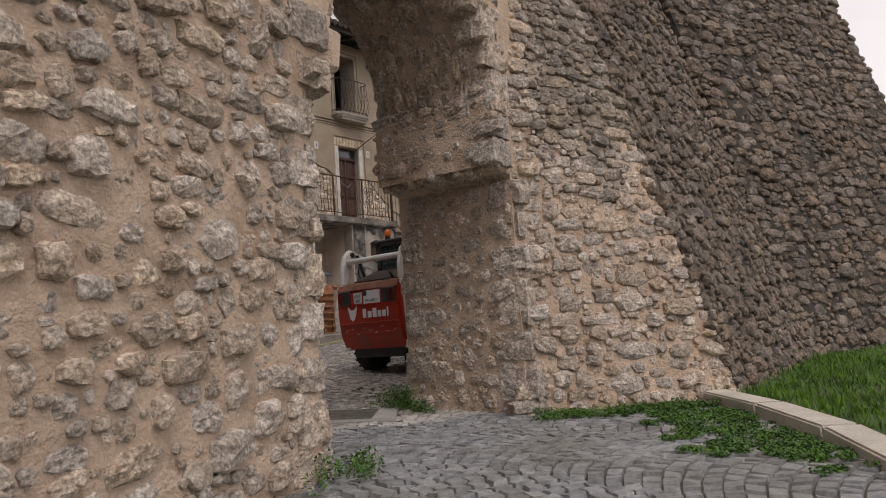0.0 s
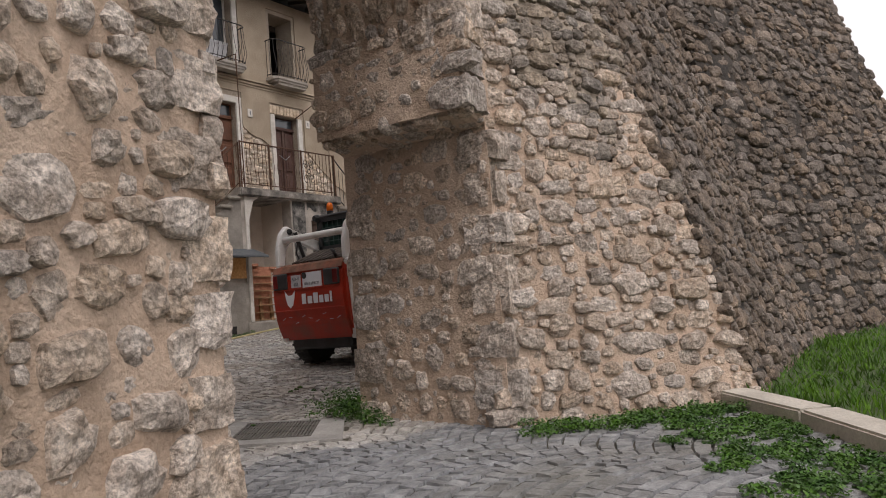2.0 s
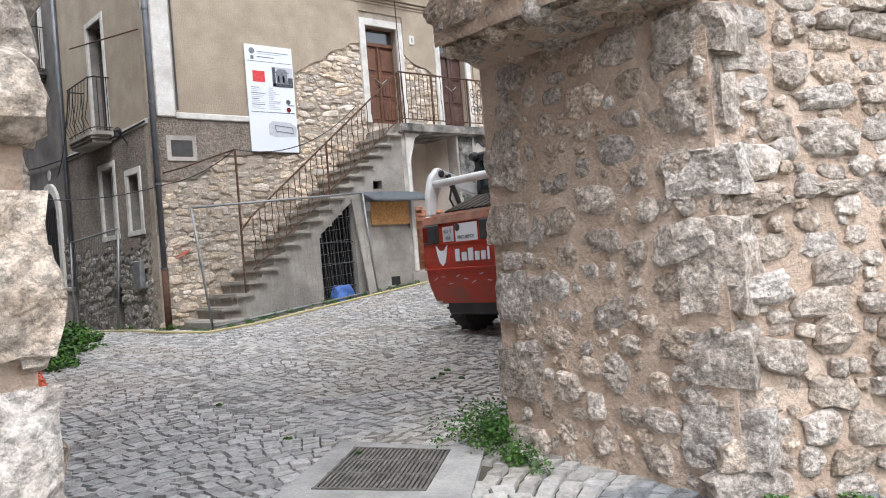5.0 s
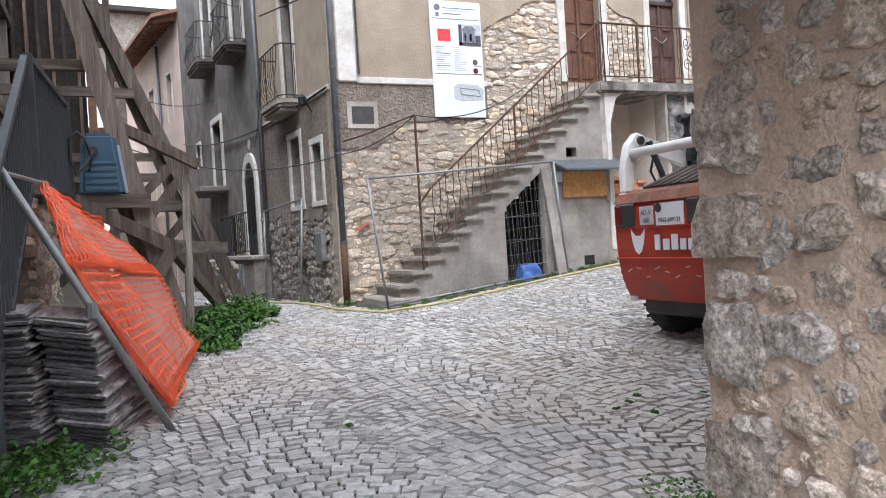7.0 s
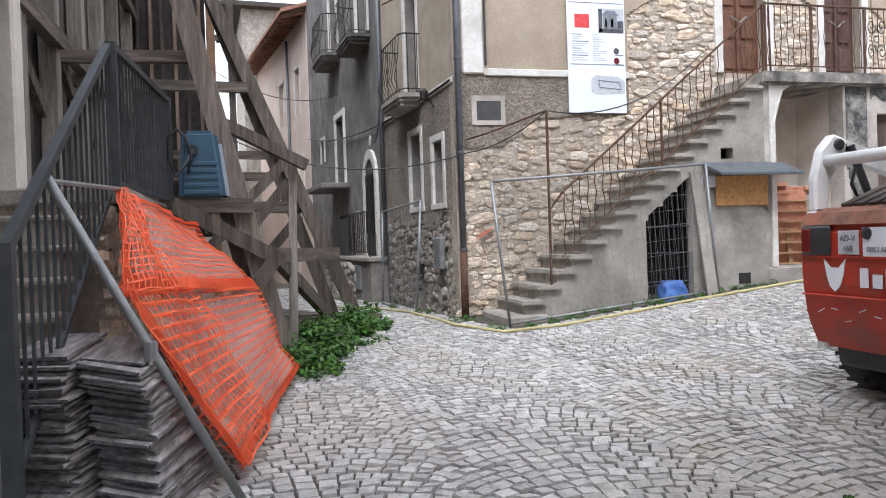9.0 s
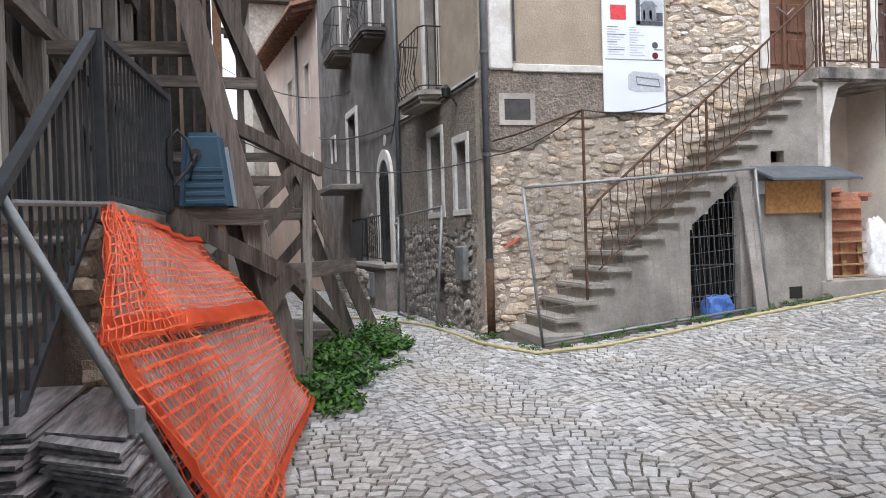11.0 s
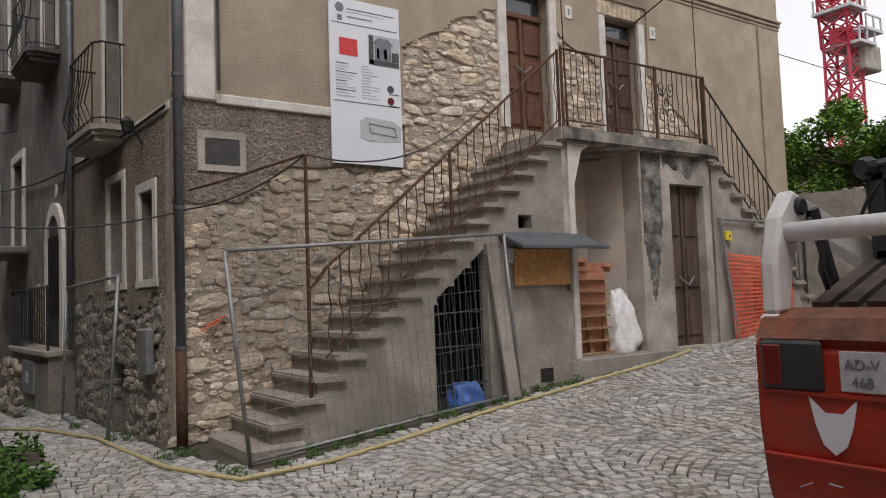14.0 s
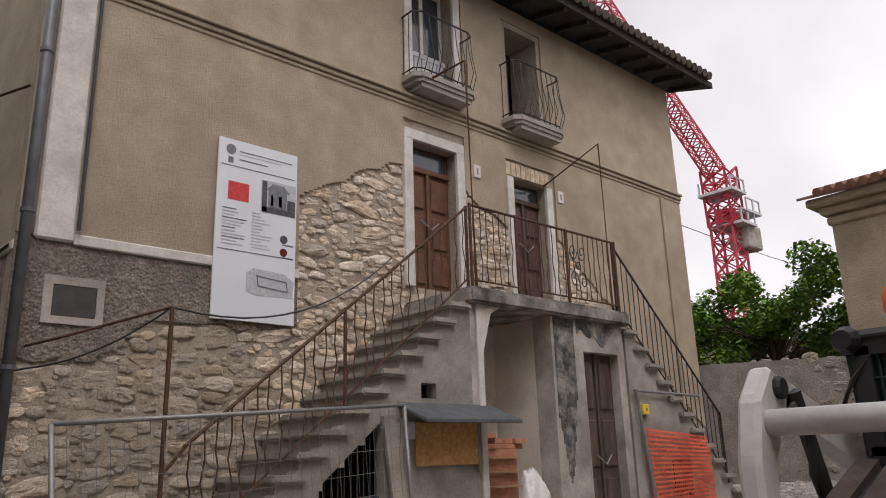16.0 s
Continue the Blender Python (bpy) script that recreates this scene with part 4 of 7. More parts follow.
def rail_run(parent, a, b, height, count, wavy, iron, low=0.1, newels=(0, 1)):
    """A sloping iron rail with thin balusters from a to b."""
    a, b = Vector(a), Vector(b)
    part("top_rail", tube(B(), [a + UP * height, b + UP * height], 0.017, 6), iron, parent)
    part("low_rail", tube(B(), [a + UP * low, b + UP * low], 0.012, 5), iron, parent)
    for k in range(count):
        c = a.lerp(b, (k + 0.5) / count)
        d = (b - a).normalized() * wavy * (1 if k % 2 else -1)
        part("baluster", tube(B(), [c + UP * low, c + UP * (low + 0.22) + d, c + UP * (low + 0.45) - d * 0.6, c + UP * (low + 0.62) + d * 0.5, c + UP * height], 0.0085, 4), iron, parent)
    for q in newels:
        c = a.lerp(b, q)
        part("newel", tube(B(), [c - UP * 0.05, c + UP * (height + 0.02)], 0.02, 6), iron, parent)


stair_rail = thing("stair_railing", "rusty wavy-bar iron railing on the outside stair", "railing", (3, SY, 2))
rail_run(stair_rail, (1.22, SY + 0.05, 0.52), (4.55, SY + 0.05, LZ + 0.02), 0.98, 28, 0.035, M_IRON, newels=(0.48, 1))
part("tall_post", tube(B(), [(1.05, SY + 0.05, 0.2), (1.05, SY + 0.05, 2.66)], 0.021, 6), M_IRON, stair_rail, "tall rusty post")
part("brace", tube(B(), [(1.05, SY + 0.05, 2.66), (0.35, -0.55, 2.42), (0.2, -0.05, 2.4)], 0.014, 5), M_IRON, stair_rail)
part("low_rail", tube(B(), [(1.05, SY + 0.05, 1.28), (1.25, SY + 0.05, 1.52)], 0.017, 5), M_IRON, stair_rail)
rail_run(stair_rail, (4.55, SY - 0.02, LZ), (7.42, SY - 0.02, LZ), 1.02, 26, 0.02, M_IRON, newels=(0, 0.28, 0.62, 1))
rail_run(stair_rail, (7.42, SY + 0.02, LZ), (9.9, SY + 0.02, LZ - 2.35), 1.0, 20, 0.0, M_BLACKIRON)
part("tall_post", tube(B(), [(4.66, SY + 0.02, LZ), (4.62, SY + 0.02, LZ + 3.0), (4.62, -0.5, LZ + 3.02)], 0.018, 6), M_IRON, stair_rail)
part("tall_post", tube(B(), [(7.3, SY + 0.0, LZ), (7.3, SY + 0.0, LZ + 2.55), (7.3, -0.04, LZ + 2.2)], 0.014, 6), M_IRON, stair_rail)


def scroll(parent, x, y, z, h, iron):
    """A panel of wrought-iron scrolls between two bars."""
    for side in (-1, 1):
        for z0, turn in ((z + h * 0.28, 1), (z + h * 0.72, -1)):
            pts = []
            for k in range(22):
                a = k * 0.42
                r = 0.085 * (1 - k / 26)
                pts.append((x + side * (0.095 - r * math.cos(a)), y, z0 + turn * r * 1.5 * math.sin(a)))
            part("scroll", tube(B(), pts, 0.008, 4), iron, parent)
    part("scroll_ring", tube(B(), [(x + 0.05 * math.cos(k * 0.524), y, z + h / 2 + 0.05 * math.sin(k * 0.524)) for k in range(13)], 0.008, 4), iron, parent)


scroll(stair_rail, 6.55, SY - 0.03, LZ + 0.1, 0.9, M_BLACKIRON)


def quadplate(bm, pts, n, d):
    n = Vector(n)
    lo = [bm.verts.new(Vector(p)) for p in pts]
    hi = [bm.verts.new(Vector(p) + n * d) for p in pts]
    bm.faces.new(lo[::-1])
    bm.faces.new(hi)
    for i in range(len(pts)):
        j = (i + 1) % len(pts)
        bm.faces.new((lo[i], lo[j], hi[j], hi[i]))
    bmesh.ops.recalc_face_normals(bm, faces=bm.faces)
    return bm


# ---- alley side of the corner house ----
pb = B()
APH = [(h[0] - 0.12, h[1] + 0.12, h[2] - 0.05, h[3] + 0.12) for h in AWIN[:3]]
columns(pb, AO, AL, AN, hedges(0.0, 4.28, APH, 0.06), lambda s: cut(1.28 + ragged(12, s, 0.35, 3), 3.26 + (s * 0.0), [(h[2], h[3]) for h in APH if h[0] < s < h[1]]), 0.026)
part("roughcast", pb, M_ROUGHCAST, house, "dark grey-brown roughcast, crumbling at its foot")
pb = B()
columns(pb, AO, AL, AN, hedges(0.0, 4.28, APH, 0.2), lambda s: cut(3.36, EAVE, [(h[2], h[3]) for h in APH if h[0] < s < h[1]]), 0.03)
part("plaster", pb, M_STUCCO, house)
mb = B()
prism(mb, [(0.0, 3.26), (4.28, 3.26), (4.28, 3.36), (0.0, 3.36)], AO, AL, UP, AN, 0.05)
part("band", bevel(mb, 0.01), M_WHITETRIM, house)
for h in AWIN[:3]:
    surround(house, AO, AL, AN, h, 0.11, 0.045, M_WHITETRIM, sill=h[2] < 2)
    window_leaf(house, AO, AL, AN, h, 0.16, frame_mat=M_OLDDOOR if h[2] > 3 else M_WHITETRIM)
part("vent_grille", prism(B(), [(1.85, -0.35), (2.42, -0.35), (2.42, 0.48), (1.85, 0.48)], AO - AN * 0.2, AL, UP, -AN, 0.03), M_DARK, house)

# ---- dark rendered neighbour with the arched door ----
neigh = thing("neighbour_house", "dark cement-rendered house with iron balconies", "house", AO + AL * 8)
NDOOR = (5.25, 6.2, 0.6, 2.25)
NH = [NDOOR, (8.6, 9.7, 2.45, 4.2), (11.6, 12.2, 3.3, 4.0), (5.6, 6.6, 5.5, 7.7), (9.1, 10.1, 5.9, 8.0), (5.55, 5.9, -0.4, -0.35)]
wb = B()
columns(wb, AO, AL, -AN, hedges(4.3, 14.4, NH), holed(-1.2, 9.6, NH), 0.45)
part("wall", wb, M_DARKRENDER, neigh)
# near-black sheet painted as the shade of the rooms behind
wb = B()
prism(wb, [(4.4, -1), (14.3, -1), (14.3, 9.5), (4.4, 9.5)], AO - AN * 0.7, AL, UP, -AN, 0.06)
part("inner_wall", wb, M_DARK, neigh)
for h in NH[1:5]:
    surround(neigh, AO, AL, AN, h, 0.16 if h[2] != 3.3 else 0.06, 0.05, M_WHITETRIM)
    if h[2] != 3.3:
        window_leaf(neigh, AO, AL, AN, h, 0.2, frame_mat=M_OLDDOOR)
ar = B()
am, ahalf = (NDOOR[0] + NDOOR[1]) / 2, (NDOOR[1] - NDOOR[0]) / 2
for k in range(10):
    t0, t1 = math.pi * k / 10, math.pi * (k + 1) / 10
    prism(ar, [(am - math.cos(t) * r, 2.25 + math.sin(t) * r * 1.05) for t, r in ((t0, ahalf), (t0, ahalf + 0.2), (t1, ahalf + 0.2), (t1, ahalf))], AO, AL, UP, AN, 0.06)
for s0, s1 in ((NDOOR[0] - 0.2, NDOOR[0]), (NDOOR[1], NDOOR[1] + 0.2)):
    prism(ar, [(s0, 0.55), (s1, 0.55), (s1, 2.25), (s0, 2.25)], AO, AL, UP, AN, 0.06)
part("arched_surround", ar, M_WHITETRIM, neigh, "pale stone arched door surround")
ad = B()
prism(ad, [(am - ahalf, 0.6), (am + ahalf, 0.6)] + [(am + math.cos(math.pi * k / 10) * ahalf, 2.25 + math.sin(math.pi * k / 10) * ahalf * 1.05) for k in range(11)], AO + AN * 0.006, AL, UP, AN, 0.02)
dd = part("door", ad, M_MBLACK, neigh, "dark glazed arched door with iron bars")
for k in range(7):
    s = NDOOR[0] + 0.07 + k * 0.135
    part("door_bar", tube(B(), [AO + AL * s + AN * 0.04 + UP * 1.1, AO + AL * s + AN * 0.04 + UP * 2.4], 0.012, 4), M_BLACKIRON, dd)
part("door_panel", prism(B(), [(NDOOR[0] + 0.06, 0.65), (NDOOR[1] - 0.06, 0.65), (NDOOR[1] - 0.06, 1.05), (NDOOR[0] + 0.06, 1.05)], AO + AN * 0.026, AL, UP, AN, 0.02), M_GREYIRON, dd)
part("medallion", lathe(B(), [(0.001, 0), (0.12, 0.0), (0.12, 0.03), (0.05, 0.05)], AO + AL * am + AN * 0.02 + UP * 3.15, "x", 12), M_WHITETRIM, neigh)
balcony(neigh, AO, AL, AN, 5.35, 6.95, 5.42, 0.5, 1.0, M_DARKRENDER, count=14)
balcony(neigh, AO, AL, AN, 8.8, 10.5, 5.85, 0.5, 1.0, M_DARKRENDER, count=14)
sl = B()
prism(sl, [(8.1, 2.28), (10.6, 2.28), (10.6, 2.42), (8.1, 2.42)], AO, AL, UP, AN, 0.75)
part("balcony_slab", bevel(sl, 0.02), M_DARKRENDER, neigh)
# terrace before the arched door
ter = thing("door_terrace", "small stone terrace before the arched door", "terrace", AO + AL * 6 + AN * 0.4)
tb = B()
prism(tb, [(4.5, -1.0), (7.6, -1.0), (7.6, 0.5), (4.5, 0.5)], AO, AL, UP, AN, 0.36)
part("base", tb, M_GREYMORTAR, ter)
tb = B()
prism(tb, [(4.45, 0.5), (7.65, 0.5), (7.65, 0.6), (4.45, 0.6)], AO, AL, UP, AN, 0.42)
part("slab", bevel(tb, 0.02), M_STEP, ter)
trail = thing("terrace_railing", "black iron railing round the small terrace", "railing", AO + AL * 6 + AN * 0.36 + UP * 0.6)
rail_run(trail, AO + AL * 4.5 + AN * 0.36 + UP * 0.6, AO + AL * 7.6 + AN * 0.36 + UP * 0.6, 0.95, 17, 0.0, M_BLACKIRON)
rail_run(trail, AO + AL * 7.6 + AN * 0.36 + UP * 0.6, AO + AL * 7.6 + AN * 0.05 + UP * 0.6, 0.95, 5, 0.0, M_BLACKIRON)
meter = thing("meter_box", "grey metal meter box set in the stone base", "meter box", AO + AL * 5.9 + AN * 0.8)
mb = B()
prism(mb, [(5.45, -0.12), (6.35, -0.12), (6.35, 0.4), (5.45, 0.4)], AO + AN * 0.356, AL, UP, AN, 0.05)
part("door", bevel(mb, 0.012), M_GALV, meter)
part("lock_plate", prism(B(), [(5.8, 0.05), (6.0, 0.05), (6.0, 0.22), (5.8, 0.22)], AO + AN * 0.408, AL, UP, AN, 0.01), M_INKL, meter)

# ---- pink house further up the alley ----
PL = (AL * 9.6 + AN * 0.8).normalized()
PN = Vector((-PL.y, PL.x, 0))
PO = AO + AL * 14.4 + AN * 0.02 - PL * 14.4
pink = thing("pink_house", "pale pink plastered house with red-tiled eaves", "house", AO + AL * 18)
PH = [(15.4, 16.1, 2.2, 3.9), (18.2, 19.0, 2.2, 3.9), (15.6, 16.3, 5.4, 7.0), (18.4, 19.2, 5.4, 7.0), (16.6, 17.4, -0.5, 1.4)]
wb = B()
columns(wb, PO, PL, -PN, hedges(14.4, 24, PH), holed(-1.2, 8.6, PH), 0.5)
part("wall", wb, M_PINK, pink)
for h in PH:
    window_leaf(pink, PO, PL, PN, h, 0.14, frame_mat=M_OLDDOOR)
    surround(pink, PO, PL, PN, h, 0.1, 0.03, M_WHITETRIM)
for k in range(22):
    s = 14.5 + k * 0.45
    part("rafter", beam(B(), PO + PL * s + PN * -0.1 + UP * 8.6, PO + PL * s + PN * 0.75 + UP * 8.35, 0.1, 0.12), M_TILE, pink)
rf = B()
quadplate(rf, [PO + PL * 14.2 + PN * 0.85 + UP * 8.42, PO + PL * 24 + PN * 0.85 + UP * 8.42, PO + PL * 24 - PN * 3 + UP * 9.7, PO + PL * 14.2 - PN * 3 + UP * 9.7], UP, 0.12)
part("roof", rf, M_TILE, pink)
part("downpipe", tube(B(), [PO + PL * 17.3 + PN * 0.07 + UP * -0.6, PO + PL * 17.3 + PN * 0.07 + UP * 8.3], 0.05, 8), M_PIPE, pink, smooth=True)
end = thing("stone_house", "tall stone house closing the alley", "house", AO + AL * 27)
wb = B()
prism(wb, [(24.2, -1.2), (30, -1.2), (30, 11.5), (24.2, 11.5)], AO + AN * 1.4, AL, UP, -AN, 5)
part("wall", wb, M_GREYRUBBLE, end)
rf = B()
prism(rf, [(23.7, 11.5), (30.4, 11.5), (30.4, 11.7), (23.7, 11.7)], AO + AN * 2.3, AL, UP, -AN, 6)
part("roof", rf, M_EAVE, end)
# alley's other side and its end
alley_l = thing("alley_house", "pale plastered house on the alley's far side", "house", (-4.5, 12, 0))
wb = B()
box(wb, -9, -3.6, 6, 16, -1.2, 3.4)
box(wb, -9, -3.9, 17, 30, -1.2, 4.6)
part("wall", wb, M_PALERENDER, alley_l)
wb = B()
box(wb, -9.2, -3.3, 5.8, 16.2, 3.4, 3.55)
part("roof", wb, M_TILE, alley_l)

# downpipe, cables
pipe = thing("downpipe", "grey downpipe at the house corner, rusty below", "downpipe", (0.06, -0.09, 0), group="downpipes")
part("pipe", tube(B(), [(0.07, -0.12, 0.75), (0.07, -0.12, EAVE)], 0.05, 10), M_PIPE, pipe, smooth=True)
part("foot_pipe", tube(B(), [(0.07, -0.12, -0.32), (0.07, -0.12, 0.76)], 0.058, 10), M_IRON, pipe, "rusty cast-iron foot section", smooth=True)
for z in (0.76, 2.2, 3.6, 5.2, 6.8):
    part("bracket", lathe(B(), [(0.05, -0.02), (0.062, -0.02), (0.062, 0.02), (0.05, 0.02)], (0.07, -0.12, z), "z", 10), M_PIPE, pipe)
pipe2 = thing("thin_pipe", "thin dark pipe running down the plaster", "pipe", (0.52, -0.07, 5))
part("pipe", tube(B(), [(0.52, -0.09, 3.5), (0.52, -0.09, EAVE)], 0.018, 6), M_CABLE, pipe2)
pipe3 = thing("wall_pipe", "slim downpipe on the far end of the front", "pipe", (10.7, -0.06, 3))
part("pipe", tube(B(), [(10.7, -0.06, 0.9), (10.7, -0.06, 6.0)], 0.03, 6), M_STUCCO, pipe3)
dpipe = thing("downpipe", "grey downpipe between the two alley houses", "downpipe", AO + AL * 4.3, group="downpipes")
part("pipe", tube(B(), [AO + AL * 4.3 + AN * 0.09 + UP * 0.6, AO + AL * 4.3 + AN * 0.09 + UP * EAVE], 0.045, 8), M_PIPE, dpipe, smooth=True)


def sag(a, b, drop, n=12):
    a, b = Vector(a), Vector(b)
    return [a.lerp(b, k / n) - UP * (drop * 4 * (k / n) * (1 - k / n)) for k in range(n + 1)]


def cable(a, b, drop, r=0.009, label="black cable slung between the houses"):
    ob = part("cable", tube(B(), sag(a, b, drop), r, 4), M_CABLE, None)
    return tagged(ob, label, "cable", group="overhead cables")


cable((1.05, -1.1, 2.66), (0.2, -0.1, 2.2), 0.1)
cable((0.2, -0.1, 2.2), (-3.2, 1.5, 2.6), 0.35)
cable((-4.2, 3.0, 4.5), (-0.6, 9.0, 4.8), 0.5)
cable(AO + AL * 5 + AN * 0.06 + UP * 3.0, AO + AL * 2.9 + AN * 0.35 + UP * 4.4, 0.25)
cable((1.05, -1.1, 2.66), (4.2, -0.1, 3.8), 0.35)
cable(AO + AL * 0.1 + AN * 0.05 + UP * 3.32, AO + AL * 14 + AN * 0.1 + UP * 4.3, 0.35, 0.02, "thick grey cable along the alley front")
cable((11.3, 0.0, 5.6), (40, 2, 9), 0.8)
cable((-4.5, -0.5, 7.0), (-0.3, 6.0, 6.4), 0.6)
arm = thing("wall_bracket", "thin rusty iron rod sticking out of the wall", "bracket", AO + AL * 2 + UP * 4)
part("rod", tube(B(), [AO + AL * 0.1 + AN * 0.05 + UP * 4.9, AO + AL * 1.9 + AN * 0.6 + UP * 4.95], 0.014, 5), M_IRON, arm)
lampb = thing("wall_lamp", "small dark wall lamp bracket", "lamp", AO + AL * 0.9 + UP * 3.2)
part("arm", tube(B(), [AO + AL * 0.95 + AN * 0.03 + UP * 3.05, AO + AL * 0.95 + AN * 0.2 + UP * 3.3], 0.014, 5), M_BLACKIRON, lampb)
part("head", lathe(B(), [(0.02, -0.12), (0.06, -0.1), (0.075, 0.02), (0.02, 0.08)], AO + AL * 0.95 + AN * 0.2 + UP * 3.28, "z", 8), M_BLACKIRON, lampb)

# ---- site sign, plaque, house numbers ----
sign = thing("site_sign", "white construction information board on the plaster", "sign", (2.33, -0.06, 3.8))
sb = B()
box(sb, 1.855, 2.835, -0.075, -0.055, 2.81, 4.83)
part("board", bevel(sb, 0.004), M_WHITE, sign)


def ink(parent, name, x0, x1, z0, z1, m, y=-0.0755):
    bm = B()
    box(bm, x0, x1, y - 0.003, y, z0, z1)
    return part(name, bm, m, parent)


ink(sign, "photo_red", 1.985, 2.23, 4.13, 4.34, M_REDINK)
dk = ink(sign, "photo_grey", 2.38, 2.82, 4.06, 4.44, M_INKL)
for x0, x1, z0, z1, m in ((2.47, 2.70, 4.13, 4.33, M_INK), (2.39, 2.45, 4.07, 4.43, M_INKD), (2.71, 2.81, 4.13, 4.25, M_INKD), (2.39, 2.81, 4.065, 4.125, M_INKD), (2.50, 2.53, 4.15, 4.28, M_INKD), (2.60, 2.64, 4.15, 4.28, M_INKD)):
    ink(sign, "photo_shape", x0, x1, z0, z1, m, -0.079)
part("photo_roof", prism(B(), [(2.44, 4.33), (2.74, 4.33), (2.66, 4.41), (2.52, 4.41)], (0, -0.079, 0), FX, UP, FN, 0.003), M_INK, sign)
part("emblem", lathe(B(), [(0.04, 0), (0.058, 0), (0.058, 0.004), (0.04, 0.004)], (2.0, -0.079, 4.71), "y", 18), M_INK, sign)
ink(sign, "crest", 1.97, 2.03, 4.55, 4.62, M_INK)
ink(sign, "text_line", 2.10, 2.76, 4.70, 4.712, M_INK)
ink(sign, "text_line", 2.10, 2.62, 4.665, 4.673, M_INKL)
ink(sign, "text_line", 2.10, 2.45, 4.60, 4.615, M_INK)
ink(sign, "rule", 1.89, 2.80, 4.515, 4.525, M_INK)
ink(sign, "rule", 1.89, 2.80, 3.56, 3.57, M_INK)
rnd = random.Random(4)
for k in range(12):
    z = 4.02 - k * 0.036
    ink(sign, "text_line", 1.93, 1.93 + rnd.uniform(0.12, 0.3), z, z + 0.012, M_INK if k % 3 == 0 else M_INKL)
    ink(sign, "text_line", 2.28, 2.28 + rnd.uniform(0.08, 0.26), z, z + 0.012, M_INKL)
for z, m in ((3.78, M_INKD), (3.63, M_REDLENS)):
    part("logo_shape", lathe(B(), [(0.028, 0), (0.048, 0), (0.048, 0.004), (0.028, 0.004)], (2.68, -0.079, z), "y", 12), m, sign)
    ink(sign, "text_line", 2.66, 2.80, z - 0.07, z - 0.055, M_INK)
pm = B()
prism(pm, [(2.24, 3.14), (2.36, 3.1), (2.80, 3.12), (2.82, 3.3), (2.7, 3.38), (2.32, 3.4), (2.24, 3.34)], (0, -0.0755, 0), FX, UP, FN, 0.003)
part("map", pm, M_INKL, sign, "printed grey site plan")
for a, b in (((2.36, 3.32), (2.72, 3.29)), ((2.36, 3.32), (2.38, 3.21)), ((2.38, 3.21), (2.74, 3.18)), ((2.72, 3.29), (2.74, 3.18))):
    part("map_line", beam(B(), (a[0], -0.081, a[1]), (b[0], -0.081, b[1]), 0.004, 0.014), M_INK, sign)
plaque = thing("wall_plaque", "dark plaque in a pale plaster frame", "plaque", (0.55, -0.04, 2.9))
pq = B()
for x0, x1, z0, z1 in ((0.29, 0.37, 2.62, 3.06), (0.75, 0.82, 2.62, 3.06), (0.37, 0.75, 2.98, 3.06), (0.37, 0.75, 2.62, 2.69)):
    box(pq, x0, x1, -0.05, -0.025, z0, z1)
part("frame", pq, M_PATCHRENDER, plaque)
pq = B()
box(pq, 0.37, 0.75, -0.045, -0.025, 2.69, 2.98)
part("plate", bevel(pq, 0.006), M_BRONZE, plaque)
for x in (5.84, 7.72):
    num = thing("house_number", "small white house number tile", "number", (x, -0.04, 5.35), group="house numbers")
    nb = B()
    box(nb, x - 0.07, x + 0.07, -0.05, -0.032, 5.27, 5.47)
    part("tile", bevel(nb, 0.005), M_WHITETRIM, num)
    ink(num, "digit_bar", x - 0.015, x + 0.015, 5.32, 5.42, M_INK, -0.05)

# ---- site fence panels ----


def fence_panel(a, b, c, d, label):
    """Tubular frame (bottom left, bottom right, top right, top left) with a welded wire fill."""
    a, b, c, d = [Vector(q) for q in (a, b, c, d)]
    fp = thing("fence_panel", label, "fence", a.lerp(b, 0.5), group="site fence panels")
    for p, q, r in ((a - (d - a) * 0.03, d, 0.021), (b - (c - b) * 0.03, c, 0.021), (d, c, 0.019), (a, b, 0.019)):
        part("frame_tube", tube(B(), [p, q], r, 8), M_GALV, fp, smooth=True)
    n = int((b - a).length / 0.1)
    for k in range(1, n):
        part("wire", tube(B(), [a.lerp(b, k / n), d.lerp(c, k / n)], 0.0026, 3), M_GALV, fp)
    for k in range(1, 9):
        part("wire", tube(B(), [a.lerp(d, k / 9), b.lerp(c, k / 9)], 0.0026, 3), M_GALV, fp)
    return fp


fence_panel((0.34, -1.32, -0.24), (3.53, -1.32, 0.06), (3.38, -1.32, 1.88), (0.14, -1.32, 1.67), "galvanised wire fence panel leaning before the stair")
fence_panel(AO + AL * 3.75 + AN * 0.32 + UP * -0.28, AO + AL * 1.05 + AN * 0.42 + UP * -0.3, AO + AL * 1.0 + AN * 0.3 + UP * 1.55, AO + AL * 3.8 + AN * 0.25 + UP * 1.5, "galvanised wire fence panel along the alley wall")
elec = thing("electric_box", "grey plastic electricity box low on the wall", "box", AO + AL * 0.75 + AN * 0.1 + UP * 0.6)
eb = B()
prism(eb, [(0.62, 0.45), (0.95, 0.45), (0.95, 0.95), (0.62, 0.95)], AO + AN * 0.03, AL, UP, AN, 0.1)
part("case", bevel(eb, 0.015), M_GALV, elec)

# ---- box shelter, pallet and bag by the niche ----
shed = thing("board_shelter", "board box under a dark bitumen roof by the stair", "shelter", (4.0, SY - 0.1, 1.2))
ob_ = B()
box(ob_, 3.62, 4.5, SY - 0.06, SY - 0.035, 1.28, 1.72)
part("board", bevel(ob_, 0.004), M_OSB, shed, "orange-brown chipboard panel")
